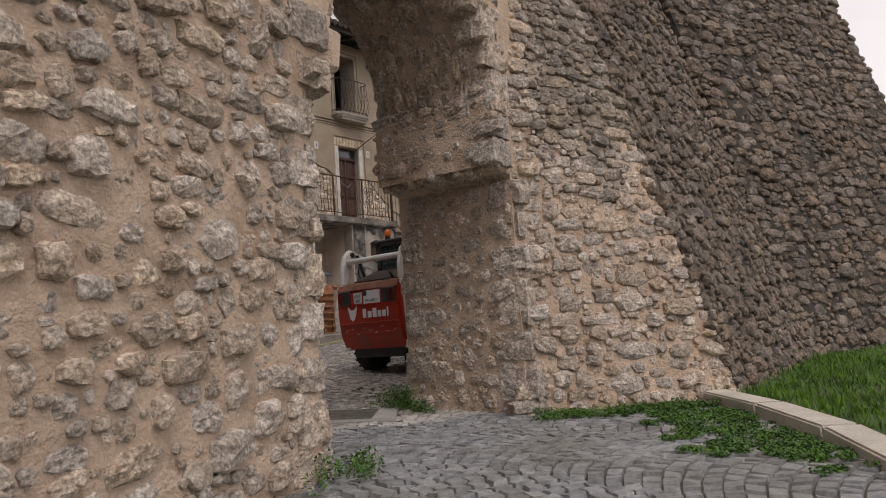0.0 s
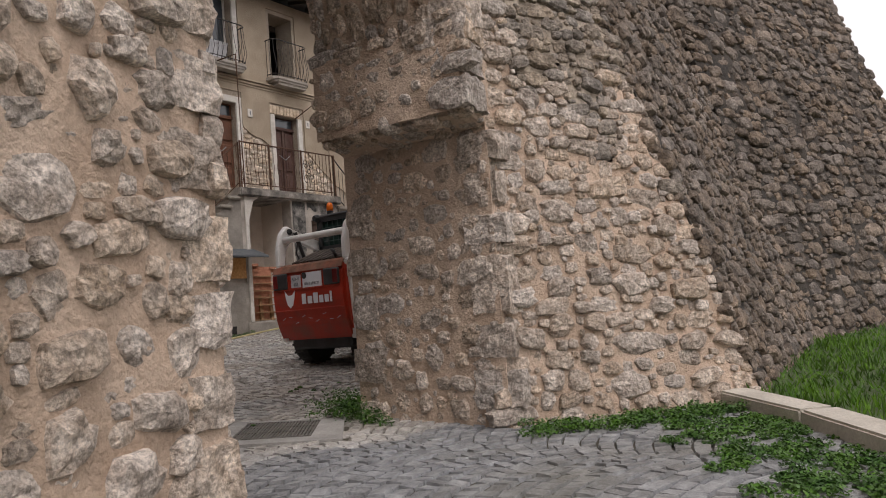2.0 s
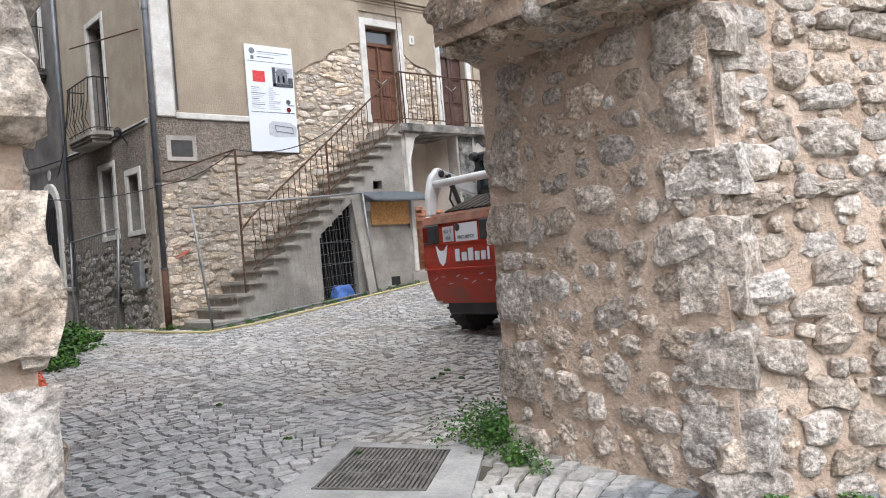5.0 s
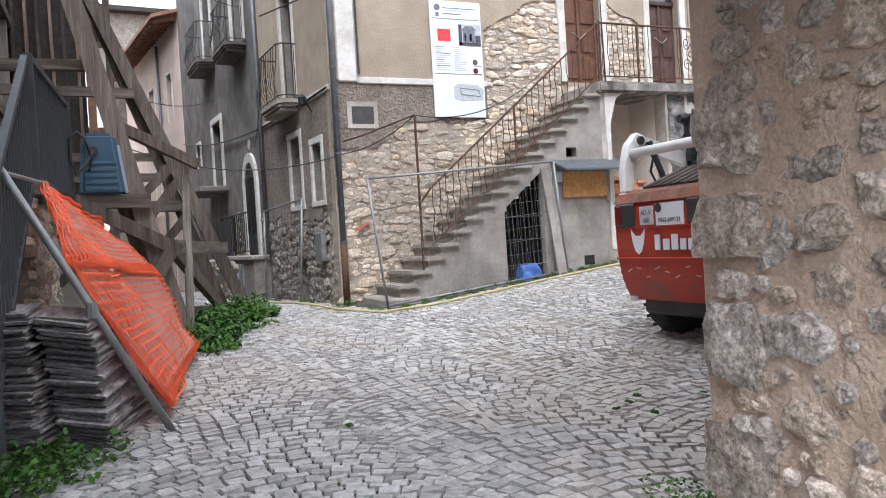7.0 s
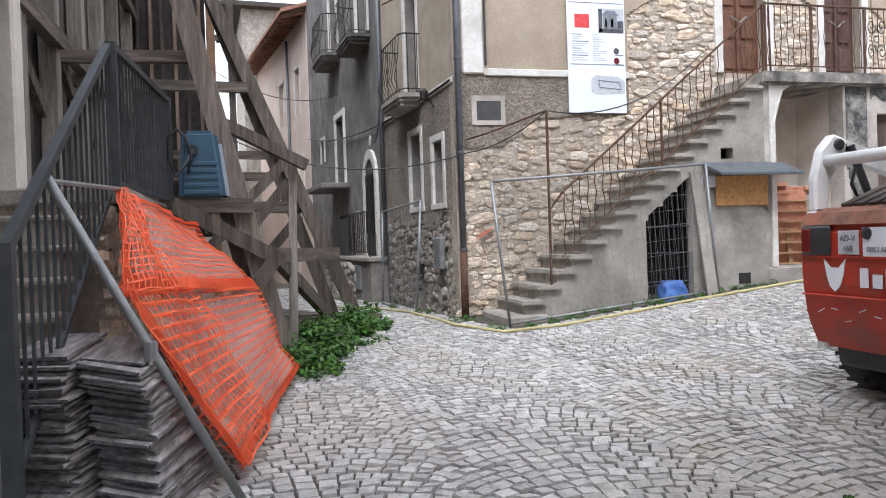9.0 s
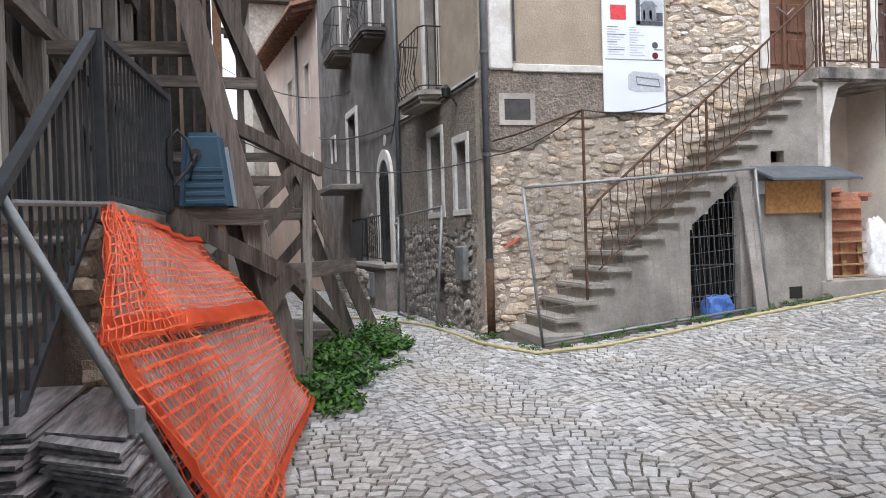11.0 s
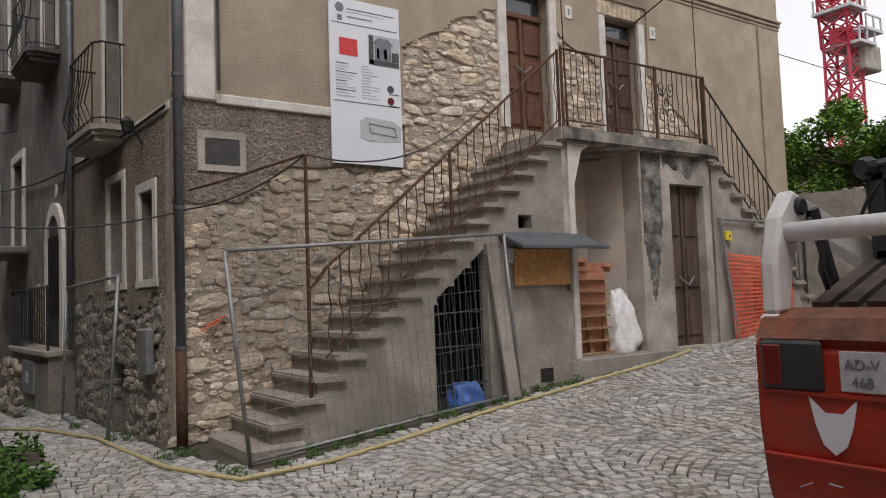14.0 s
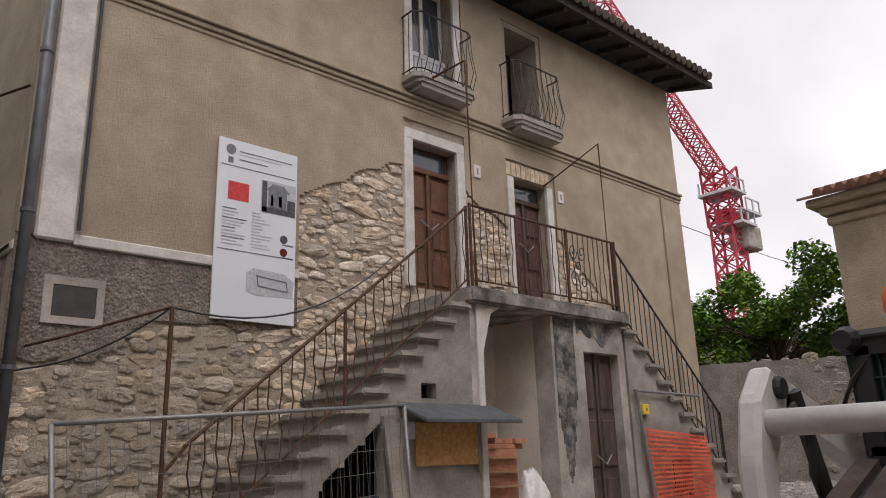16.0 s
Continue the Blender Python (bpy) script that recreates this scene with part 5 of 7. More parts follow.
ob_ = B()
quadplate(ob_, [(3.42, SY + 0.02, 1.93), (4.78, SY + 0.02, 1.93), (4.85, SY - 0.42, 1.74), (3.46, SY - 0.42, 1.74)], (0, 0, -1), 0.045)
part("roof", bevel(ob_, 0.008), M_SLATE, shed)
ob_ = B()
box(ob_, 3.4, 3.75, SY - 0.05, SY - 0.03, 1.55, 1.72)
part("white_panel", ob_, M_INKL, shed)
for x in (3.44, 4.52):
    part("post", beam(B(), (x, SY - 0.04, 0.0 if x < 4 else 1.2), (x, SY - 0.04, 1.76), 0.05, 0.05), M_TIMBER2, shed)
lean = thing("leaning_plank", "grey plank leaning on the flank wall", "plank", (3.4, SY - 0.1, 0.8))
part("plank", beam(B(), (3.42, SY - 0.2, 0.0), (3.28, SY - 0.05, 1.78), 0.17, 0.04, (0, 1, 0)), M_GREYRENDER, lean)
pal = thing("pallet", "upright wooden pallet leaning in the niche", "pallet", (5.0, SY + 0.1, 0.4))
for k in range(7):
    z = 0.38 + k * 0.16
    part("slat", beam(B(), (4.73, SY + 0.14 + k * 0.012, z), (5.38, SY + 0.14 + k * 0.012, z), 0.02, 0.1, (0, 1, 0)), M_PALLET, pal)
for x in (4.77, 5.05, 5.34):
    part("bearer", beam(B(), (x, SY + 0.2, 0.35), (x, SY + 0.32, 1.42), 0.08, 0.09), M_PALLET, pal)
bricks = thing("brick_stack", "terracotta bricks stacked on the pallet", "bricks", (5.0, SY + 0.45, 1.5))
rnd = random.Random(8)
for k in range(12):
    x, z = 4.74 + (k % 5) * 0.19 + rnd.uniform(-0.03, 0.03), 1.47 + (k // 5) * 0.062
    bk = B()
    box(bk, -0.12, 0.12, -0.06, 0.06, -0.03, 0.03, pose(x, SY + 0.3 + rnd.uniform(-0.05, 0.1), z, 0, 0, rnd.uniform(-25, 25)))
    part("brick", bevel(bk, 0.005), M_BRICK, bricks)
bs = B()
box(bs, 4.72, 5.4, SY + 0.22, SY + 0.7, 0.36, 1.44)
part("core", bs, M_BRICK, bricks)


def soft_bag(name, centre, radii, material, seed, label, cat, taper=0.16):
    bm = B()
    bmesh.ops.create_icosphere(bm, subdivisions=4, radius=1.0)
    off = Vector((seed * 7.1, seed * 3.3, 1))
    for v in bm.verts:
        c = v.co.copy()
        k = 1 + 0.2 * noise.noise(c * 1.6 + off) + 0.2 * abs(noise.noise(Vector((c.x * 4, c.y * 4, c.z * 1.6)) + off)) + 0.09 * noise.noise(c * 9 + off)
        sq = Vector((max(-0.62, min(0.62, c.x)) / 0.7, max(-0.62, min(0.62, c.y)) / 0.7, max(-0.85, min(0.8, c.z))))
        sq.x, sq.y = sq.x * (1 - taper * (c.z + 0.5)), sq.y * (1 - taper * (c.z + 0.5))
        v.co = Vector((sq.x * radii[0], sq.y * radii[1], sq.z * radii[2])) * k + Vector(centre)
    ob = part(name, bm, material, None, smooth=True)
    return tagged(ob, label, cat)


soft_bag("rubble_bag", (5.64, SY + 0.24, 0.76), (0.27, 0.2, 0.48), M_BAG, 3, "crumpled white plastic sack standing in the niche", "sack", 0.45)
soft_bag("tarpaulin", (2.95, SY + 0.1, 0.06), (0.2, 0.12, 0.17), M_TARP, 5, "crumpled blue plastic sheet in the cellar opening", "tarpaulin")
gate3 = thing("bar_gate", "rusty bar grille in the cellar opening", "gate", (2.9, SY + 0.1, 0.5))
for k in range(10):
    x = 2.55 + k * 0.075
    part("bar", tube(B(), [(x, SY + 0.1, -0.1), (x, SY + 0.1, 1.1 + (x - 2.5) * 0.8)], 0.008, 4), M_GREYIRON, gate3)
for z in (0.2, 0.62, 1.0):
    part("bar", tube(B(), [(2.5, SY + 0.09, z), (3.25, SY + 0.09, z)], 0.01, 4), M_GREYIRON, gate3)
# a near-black plate on the render, painted as the hole's shade
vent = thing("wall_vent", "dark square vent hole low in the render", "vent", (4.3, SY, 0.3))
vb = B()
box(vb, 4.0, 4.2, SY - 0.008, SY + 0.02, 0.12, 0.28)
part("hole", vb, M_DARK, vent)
hose = part("hose", tube(B(), [(x, y, ground_z(x, y) + 0.025) for x, y in ((-1.6, 3.6), (-0.9, 2.6), (-0.5, 1.2), (-0.45, 0.2), (-0.3, -0.9), (0.1, -1.75), (0.9, -1.85), (1.8, -1.75), (2.8, -1.6), (3.8, -1.52), (4.8, -1.45), (5.8, -1.4), (6.4, -1.3), (6.7, -1.22), (6.75, -1.0))], 0.022, 6), M_HOSE, None, smooth=True)
tagged(hose, "pale yellow hose lying along the house foot", "hose")
ybox = thing("valve_box", "small yellow gas valve box", "box", (7.75, SY, 1.95))
yb = B()
box(yb, 7.72, 7.86, SY - 0.06, SY + 0.0, 1.86, 2.0)
part("case", bevel(yb, 0.01), M_YELLOW, ybox)
ink(ybox, "mark", 7.77, 7.81, 1.91, 1.95, M_INK, SY - 0.061)


def net(name, corners, nu, nv, wu, wv, material, seed, amp, label, parent=None):
    """A plastic barrier net: woven ribbons over a sagging four-cornered sheet (top left, top right, bottom right, bottom left)."""
    a, b, c, d = [Vector(q) for q in corners]
    n = (b - a).cross(d - a).normalized()
    at = lambda s, t: a.lerp(b, s).lerp(d.lerp(c, s), t) + n * (amp * noise.noise(Vector((s * 3 + seed, t * 3, 0.5))) + amp * 0.35 * noise.noise(Vector((s * 11, t * 9 + seed, 2))))
    pieces = []
    for i in range(nv + 1):
        t = i / nv
        pts = []
        for j in range(nu + 1):
            s = j / nu
            p, q = at(s, t), at(s, min(t + 0.004, 1) if t < 1 else t - 0.004)
            dv = (q - p).normalized() * wv / 2
            jit = 1 + 0.5 * noise.noise(Vector((s * 30, t * 40, seed)))
            pts += [p - dv * jit, p + dv * jit]
        pieces.append((np.array([k[:] for k in pts]), [[2 * j, 2 * j + 1, 2 * j + 3, 2 * j + 2] for j in range(nu)]))
    for j in range(nu + 1):
        s = j / nu
        pts = []
        for i in range(nv + 1):
            t = i / nv
            p, q = at(s, t), at(min(s + 0.004, 1) if s < 1 else s - 0.004, t)
            du = (q - p).normalized() * wu / 2
            pts += [p - du + n * 0.002, p + du + n * 0.002]
        pieces.append((np.array([k[:] for k in pts]), [[2 * i, 2 * i + 1, 2 * i + 3, 2 * i + 2] for i in range(nv)]))
    co, fa, base = [], [], 0
    for cc, ff in pieces:
        co.append(cc)
        fa += [[k + base for k in q] for q in ff]
        base += len(cc)
    me = bpy.data.meshes.new(name)
    me.from_pydata(np.concatenate(co).tolist(), [], fa)
    me.materials.append(material)
    ob = new(name, me)
    if parent is not None:
        ob.parent = parent
        ob.matrix_parent_inverse = parent.matrix_basis.inverted()
    mod = ob.modifiers.new("thick", "SOLIDIFY")
    mod.thickness = 0.003
    return ob, at


rnet = thing("red_barrier", "faded red plastic barrier net beside the stair", "barrier", (8.2, SY - 0.1, 0.8))
net("net", ((7.7, SY - 0.06, 1.66), (9.3, SY - 0.06, 1.55), (9.3, SY - 0.1, 0.5), (7.75, SY - 0.06, 0.38)), 30, 20, 0.018, 0.03, M_ORANGE2, 9, 0.05, "", rnet)
nb = B()
box(nb, 8.35, 8.8, SY - 0.045, SY - 0.02, 0.75, 1.25)
part("grille", nb, M_REDLENS, rnet)
part("rail", tube(B(), [(7.55, SY - 0.05, 2.18), (9.2, SY - 0.05, 2.16)], 0.022, 6), M_GALV, rnet)
part("rail_leg", tube(B(), [(7.58, SY - 0.05, 2.2), (7.82, SY - 0.1, 0.3)], 0.024, 6), M_GALV, rnet)

cloth = B()
prism(cloth, [(6.5, 0.62), (7.55, 0.6), (7.6, 1.5), (7.0, 1.46), (6.55, 1.52)], AO + AN * 0.385, AL, UP, AN, 0.012)
tagged(part("cloth", cloth, M_MBLACK, None), "black cloth hung over the terrace railing", "cloth")
paint = thing("paint_mark", "small faded red paint mark on the corner stones", "mark", (0.45, -0.05, 1.0))
for k, (x0, z0, x1, z1) in enumerate(((0.3, 0.92, 0.5, 1.02), (0.34, 0.97, 0.56, 1.07))):
    part("stroke", beam(B(), (x0, -0.055, z0), (x1, -0.055, z1), 0.012, 0.035, (0, 1, 0)), M_ORANGE2, paint)


# ---- propped house with its outside steps ----
prop = thing("propped_house", "old timber-clad house held by raking shores", "house", (-5, -3, 0))
# near-black wall colour holds the shade behind planks and shores
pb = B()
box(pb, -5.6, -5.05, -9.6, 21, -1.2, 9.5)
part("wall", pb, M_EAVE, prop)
pb = B()
prism(pb, [(-4.35, -10.4), (-5.1, -10.6), (-5.6, -9.6), (-5.05, -9.55)], (0, 0, -1.2), FX, (0, 1, 0), UP, 7)
part("end_wall", pb, M_GREYRENDER, prop)
rnd = random.Random(21)
for k in range(46):
    y = -7.6 + k * 0.42 + rnd.uniform(-0.06, 0.06)
    post = k % 3 == 0
    w = rnd.choice([0.2, 0.24]) if post else rnd.choice([0.16, 0.2, 0.26, 0.3])
    x = -4.98 + (0.12 if post else rnd.uniform(0, 0.04))
    # planks beyond y = -3.2 take the colour with shade painted in
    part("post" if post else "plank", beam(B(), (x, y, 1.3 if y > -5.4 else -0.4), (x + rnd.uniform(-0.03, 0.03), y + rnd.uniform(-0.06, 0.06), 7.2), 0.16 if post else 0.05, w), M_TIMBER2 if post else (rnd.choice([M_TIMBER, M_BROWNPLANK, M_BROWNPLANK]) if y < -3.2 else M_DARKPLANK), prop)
for q in range(6):
    y0 = -6.4 + q * 1.26
    part("diagonal", beam(B(), (-4.9, y0, 2.9 + 0.4 * (q % 2)), (-4.9, y0 + 1.1, 2.3 + 0.4 * (q % 2)), 0.08, 0.14), M_TIMBER, prop)
for z in (3.05, 4.9):
    part("rail_beam", beam(B(), (-4.78, -6.5, z), (-4.78, 13.5, z + rnd.uniform(-0.1, 0.1)), 0.12, 0.16), M_TIMBER_H, prop)
ob_ = B()
box(ob_, -5.0, -4.72, -4.35, -4.1, 1.38, 3.0)
part("brick_pier", bevel(ob_, 0.02), M_PALERENDER, prop, "pale stone door pier with a brick head")
ob_ = B()
box(ob_, -5.02, -4.7, -4.4, -4.05, 3.0, 3.5)
part("brick_head", ob_, M_BRICK, prop)
ob_ = B()
box(ob_, -5.0, -4.93, -3.95, -3.5, 1.38, 3.3)
part("white_panel", ob_, M_PALERENDER, prop)
ob_ = B()
box(ob_, -5.04, -4.96, -5.3, -4.4, 1.38, 3.3)
part("door", ob_, M_DARKDOOR, prop)
plat = thing("entry_steps", "stone entry steps and landing with a rubble flank", "steps", (-4.5, -5.5, 0))
ob_ = B()
box(ob_, -5.05, -3.82, -5.15, -2.3, 1.26, 1.38)
part("landing", bevel(ob_, 0.015), M_STEP, plat)
ob_ = B()
box(ob_, -5.05, -3.95, -5.1, -2.35, -0.9, 1.26)
part("base", ob_, M_RUBMORTAR, plat)
for k in range(9):
    ob_ = B()
    z, y = 1.18 - k * 0.2, -5.15 - k * 0.26
    box(ob_, -5.05, -4.08, y - 0.3, y + 0.02, z - 0.05, z)
    part("step", bevel(ob_, 0.015), M_STEP, plat)
    ob_ = B()
    box(ob_, -5.05, -4.14, y - 0.26, y, -0.9, z - 0.051)
    part("riser", ob_, M_GREYRENDER, plat)
srail = thing("entry_railing", "dark grey steel railing on the entry steps", "railing", (-4, -5, 1.4))


def flat_rail(parent, a, b, count, h0, h1):
    a, b = Vector(a), Vector(b)
    part("handrail", beam(B(), a + UP * h1, b + UP * h1, 0.05, 0.05), M_GREYIRON, parent)
    part("low_rail", beam(B(), a + UP * h0, b + UP * h0, 0.03, 0.035), M_GREYIRON, parent)
    for k in range(count):
        c = a.lerp(b, (k + 0.5) / count)
        part("baluster", beam(B(), c + UP * h0, c + UP * h1, 0.016, 0.016), M_GREYIRON, parent)


flat_rail(srail, (-3.93, -5.08, 1.3), (-4.0, -7.32, -0.12), 17, 0.08, 1.08)
flat_rail(srail, (-3.9, -5.02, 1.36), (-3.74, -3.0, 1.36), 19, 0.05, 1.03)
for p, z0, z1 in (((-4.0, -7.34), -0.6, 0.98), ((-3.91, -5.05), 1.2, 2.42), ((-3.74, -2.98), 1.3, 2.42)):
    part("post", beam(B(), (*p, z0), (*p, z1), 0.07, 0.07), M_GREYIRON, srail)

# ---- raking shores ----
shore = thing("raking_shores", "weathered timber raking shores with braces and sole beams", "shoring", (-2.8, -1.5, -0.3))


def timber(a, b, w=0.17, h=0.17, m=None, name="raker"):
    bm = beam(B(), a, b, w, h)
    bmesh.ops.subdivide_edges(bm, edges=bm.edges[:], cuts=2, use_grid_fill=True)
    for v in bm.verts:
        v.co += Vector((noise.noise(v.co * 3), noise.noise(v.co * 3 + Vector((9, 0, 0))), noise.noise(v.co * 3 + Vector((0, 9, 0))))) * 0.012
    level = abs(a[2] - b[2]) < 0.35 * (Vector(a) - Vector(b)).length
    return part(name, bm, M_TIMBER_H if level else m or M_TIMBER, shore)


RA0, RA1 = Vector((-2.64, -2.9, ground_z(-2.64, -2.9) - 0.02)), Vector((-4.16, -2.85, 5.75))
RB0, RB1 = Vector((-1.54, 0.0, ground_z(-1.54, 0.0) + 0.12)), Vector((-4.19, 0.05, 6.3))
timber(RA0, RA1, 0.18, 0.2, M_RAKER)
timber(RA0 + Vector((-0.16, 0.12, 0)), RA0.lerp(RA1, 0.3) + Vector((-0.16, 0.1, 0)), 0.12, 0.16)
timber(RB0, RB1, 0.15, 0.18)
timber(RB0 + Vector((-0.3, 0.2, -0.03)), RB1 + Vector((0.12, 0.2, 0)), 0.14, 0.17, M_TIMBER)
timber((-2.35, -2.75, RA0.z + 0.05), (-4.6, -2.75, RA0.z + 0.2), 0.2, 0.17, name="sole_beam")
timber((-1.2, 0.1, RB0.z - 0.08), (-4.6, 0.15, RB0.z + 0.05), 0.2, 0.17, name="sole_beam")
timber((-2.45, -2.75, -0.36), (-1.3, 0.4, -0.24), 0.2, 0.22, M_TIMBER2, "sole_beam")
timber((-4.7, -2.83, 2.83), (-3.35, -2.83, 2.86), 0.09, 0.12, name="tie")
timber((-4.7, -0.02, 3.15), (-2.95, -0.02, 3.12), 0.09, 0.14, name="tie")
timber((-2.74, -2.74, 0.82), (-1.82, -0.2, 0.78), 0.1, 0.16, M_TIMBER2, "ledger")
timber((-3.75, -3.02, 1.36), (-2.95, -3.02, 1.33), 0.11, 0.15, M_TIMBER2, "ledger")
timber((-3.72, -3.06, 1.36), (-2.74, -3.02, 0.80), 0.09, 0.15, M_TIMBER, "brace")
timber((-2.74, -2.7, 0.80), (-1.85, -0.25, -0.22), 0.09, 0.15, M_TIMBER, "brace")
timber((-2.7, -3.04, 0.86), (-3.02, -3.06, 0.42), 0.09, 0.14, M_TIMBER, "brace")
timber((-2.56, -2.3, -0.36), (-2.5, -2.3, 1.85), 0.09, 0.09, M_TIMBER2, "post")
timber((-3.24, -2.7, 2.22), (-2.36, -2.42, 1.79), 0.09, 0.12, M_TIMBER, "brace")
timber((-3.05, -1.2, 1.44), (-2.5, -1.2, 1.99), 0.08, 0.12, M_TIMBER, "brace")
timber((-3.1, -1.2, 0.96), (-2.5, -1.2, 1.72), 0.08, 0.12, M_TIMBER, "brace")
timber((-2.95, -0.9, 0.6), (-2.35, -0.9, 1.3), 0.08, 0.12, M_TIMBER, "brace")
timber((-4.6, 0.2, 2.22), (-2.55, 0.2, 2.21), 0.08, 0.12, M_TIMBER, "tie")
timber((-4.6, 0.2, 1.92), (-2.45, 0.2, 1.90), 0.08, 0.12, M_TIMBER, "tie")
timber((-4.7, 0.2, 1.48), (-2.25, 0.2, 1.46), 0.3, 0.16, M_TIMBER, "tie")
timber((-4.4, -1.2, 1.75), (-2.9, -1.0, 0.3), 0.08, 0.13, M_TIMBER, "brace")
timber((-4.3, -0.6, 0.2), (-3.1, -0.5, 1.3), 0.08, 0.13, M_TIMBER, "brace")
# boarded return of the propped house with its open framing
# return wall and every other plank coloured dark as painted shade
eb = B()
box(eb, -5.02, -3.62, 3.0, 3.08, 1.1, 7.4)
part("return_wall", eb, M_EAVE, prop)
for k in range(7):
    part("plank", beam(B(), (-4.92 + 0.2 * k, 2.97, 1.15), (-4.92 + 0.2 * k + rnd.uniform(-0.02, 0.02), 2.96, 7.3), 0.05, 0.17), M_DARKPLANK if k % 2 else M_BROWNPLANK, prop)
part("post", beam(B(), (-3.55, 2.95, -0.3), (-3.52, 2.95, 7.4), 0.14, 0.14), M_BROWNPOST, prop, "reddish-brown corner post")
part("post", beam(B(), (-3.2, 3.4, 1.2), (-3.2, 3.4, 6.2), 0.12, 0.12), M_TIMBER, prop)
for z in (3.7, 4.6):
    part("rail", beam(B(), (-3.55, 3.0, z), (-3.1, 3.4, z + 0.1), 0.07, 0.1), M_TIMBER, prop)

# ---- tank, net, pole, boards ----
tank = thing("diesel_tank", "petrol-blue plastic dispenser tank with black hose", "tank", (-3.42, -2.9, 1.4))
tk = B()
box(tk, -3.66, -3.2, -3.12, -2.62, 1.39, 2.08)
for v in tk.verts:
    if v.co.z > 2:
        v.co.x = v.co.x * 0.72 + -3.47 * 0.28
bevel(tk, 0.05, 3)
part("body", tk, M_TANK, tank, smooth=False)
for k in range(5):
    tk = B()
    box(tk, -3.6, -3.27, -3.133, -3.12, 1.45 + k * 0.07, 1.49 + k * 0.07)
    part("rib", bevel(tk, 0.006), M_TANK, tank)
part("side_cap", beam(B(), (-3.185, -2.87, 1.43), (-3.25, -2.87, 1.95), 0.03, 0.4), M_TANKW, tank, "pale side panel")
part("filler", lathe(B(), [(0.05, -0.03), (0.05, 0.0), (0.03, 0.01)], (-3.5, -3.12, 1.88), "y", 12), M_MBLACK, tank)
part("hose", tube(B(), [(-3.5, -3.15, 1.88), (-3.56, -3.2, 1.75), (-3.66, -3.22, 1.62), (-3.72, -3.2, 1.78), (-3.72, -3.18, 2.0), (-3.64, -3.16, 2.08), (-3.56, -3.16, 2.0), (-3.52, -3.18, 1.8), (-3.55, -3.2, 1.65)], 0.018, 6), M_MBLACK, tank, smooth=True)
barrier = thing("orange_barrier", "bright orange plastic barrier net draped over the boards", "barrier", (-3.2, -5, 0.4))
MESH = ((-3.88, -5.25, 1.34), (-3.48, -3.55, 1.14), (-2.6, -3.5, -0.26), (-3.1, -6.38, -0.36))
MID_L, MID_R = (-3.66, -6.62, 0.70), (-2.94, -3.5, 0.52)
tarp = thing("pale_tarpaulin", "dusty pale plastic sheet under the orange net", "tarpaulin", (-3.3, -5, 0.4))
for k, quad in enumerate(((MESH[0], MESH[1], MID_R, MID_L), (MID_L, MID_R, MESH[2], MESH[3]))):
    _, mesh_at = net("net", quad, 44, 15, 0.007, 0.014, M_ORANGE, 3 + k, 0.06, "", barrier)
    under = (Vector(quad[1]) - Vector(quad[0])).cross(Vector(quad[3]) - Vector(quad[0])).normalized() * 0.016
    tb_ = B()
    rows = [[tb_.verts.new(mesh_at(0.05 + 0.92 * i / 30, 0.04 + 0.94 * t / 14) + under * (1 + 0.8 * noise.noise(Vector((i * 0.6, t * 0.9, k))))) for t in range(15)] for i in range(31)]
    for p, q in zip(rows, rows[1:]):
        for t in range(14):
            tb_.faces.new((p[t], p[t + 1], q[t + 1], q[t]))
    bmesh.ops.solidify(tb_, geom=tb_.faces[:], thickness=0.003)
    part("sheet", tb_, M_PALESHEET, tarp, smooth=True)
    qa, qb, qc, qd = [Vector(q) + Vector((0.025, -0.015, 0.02)) for q in quad]
    net("net_fold", (qa, qa.lerp(qb, 0.16 + 0.2 * k), qd.lerp(qc, 0.3 + 0.06 * k), qd), 16, 15, 0.010, 0.015, M_ORANGE, 13 + k, 0.07, "", barrier)
    for t0, t1, s0, s1 in (((0.0, 0.05, 0, 1), (0.86, 1.0, 0, 1), (0.05, 0.9, 0.0, 0.035)) if k == 0 else ((0.95, 1.0, 0, 1), (0.0, 1.0, 0.0, 0.035))):
        bm = B()
        rows = []
        for q in range(25):
            s = s0 + (s1 - s0) * q / 24
            rows.append([bm.verts.new(mesh_at(s, t) + Vector((0.012, -0.008, 0.012))) for t in (t0, t0 / 2 + t1 / 2, t1)])
        for p, q in zip(rows, rows[1:]):
            bm.faces.new((p[0], p[1], q[1], q[0]))
            bm.faces.new((p[1], p[2], q[2], q[1]))
        bmesh.ops.solidify(bm, geom=bm.faces[:], thickness=0.004)
        part("band", bm, M_ORANGE, barrier)
pole = thing("scaffold_pole", "grey steel scaffold pole leaning on the railing", "pole", (-3.5, -6.6, 0.4))
part("pole", tube(B(), [(-4.0, -6.7, 1.36), (-3.06, -6.62, -0.5)], 0.025, 8), M_GALV, pole, smooth=True)
part("coupler", lathe(B(), [(0.03, -0.05), (0.036, -0.05), (0.036, 0.05), (0.03, 0.05)], (-3.52, -6.66, 0.4), "z", 8), M_GALV, pole)
part("cross_tube", tube(B(), [(-3.99, -6.66, 1.3), (-3.86, -5.2, 1.36)], 0.016, 6), M_GALV, pole)
stack = thing("board_stack", "stack of weathered grey boards by the steps", "boards", (-3.75, -6.3, -0.4))
rnd = random.Random(33)
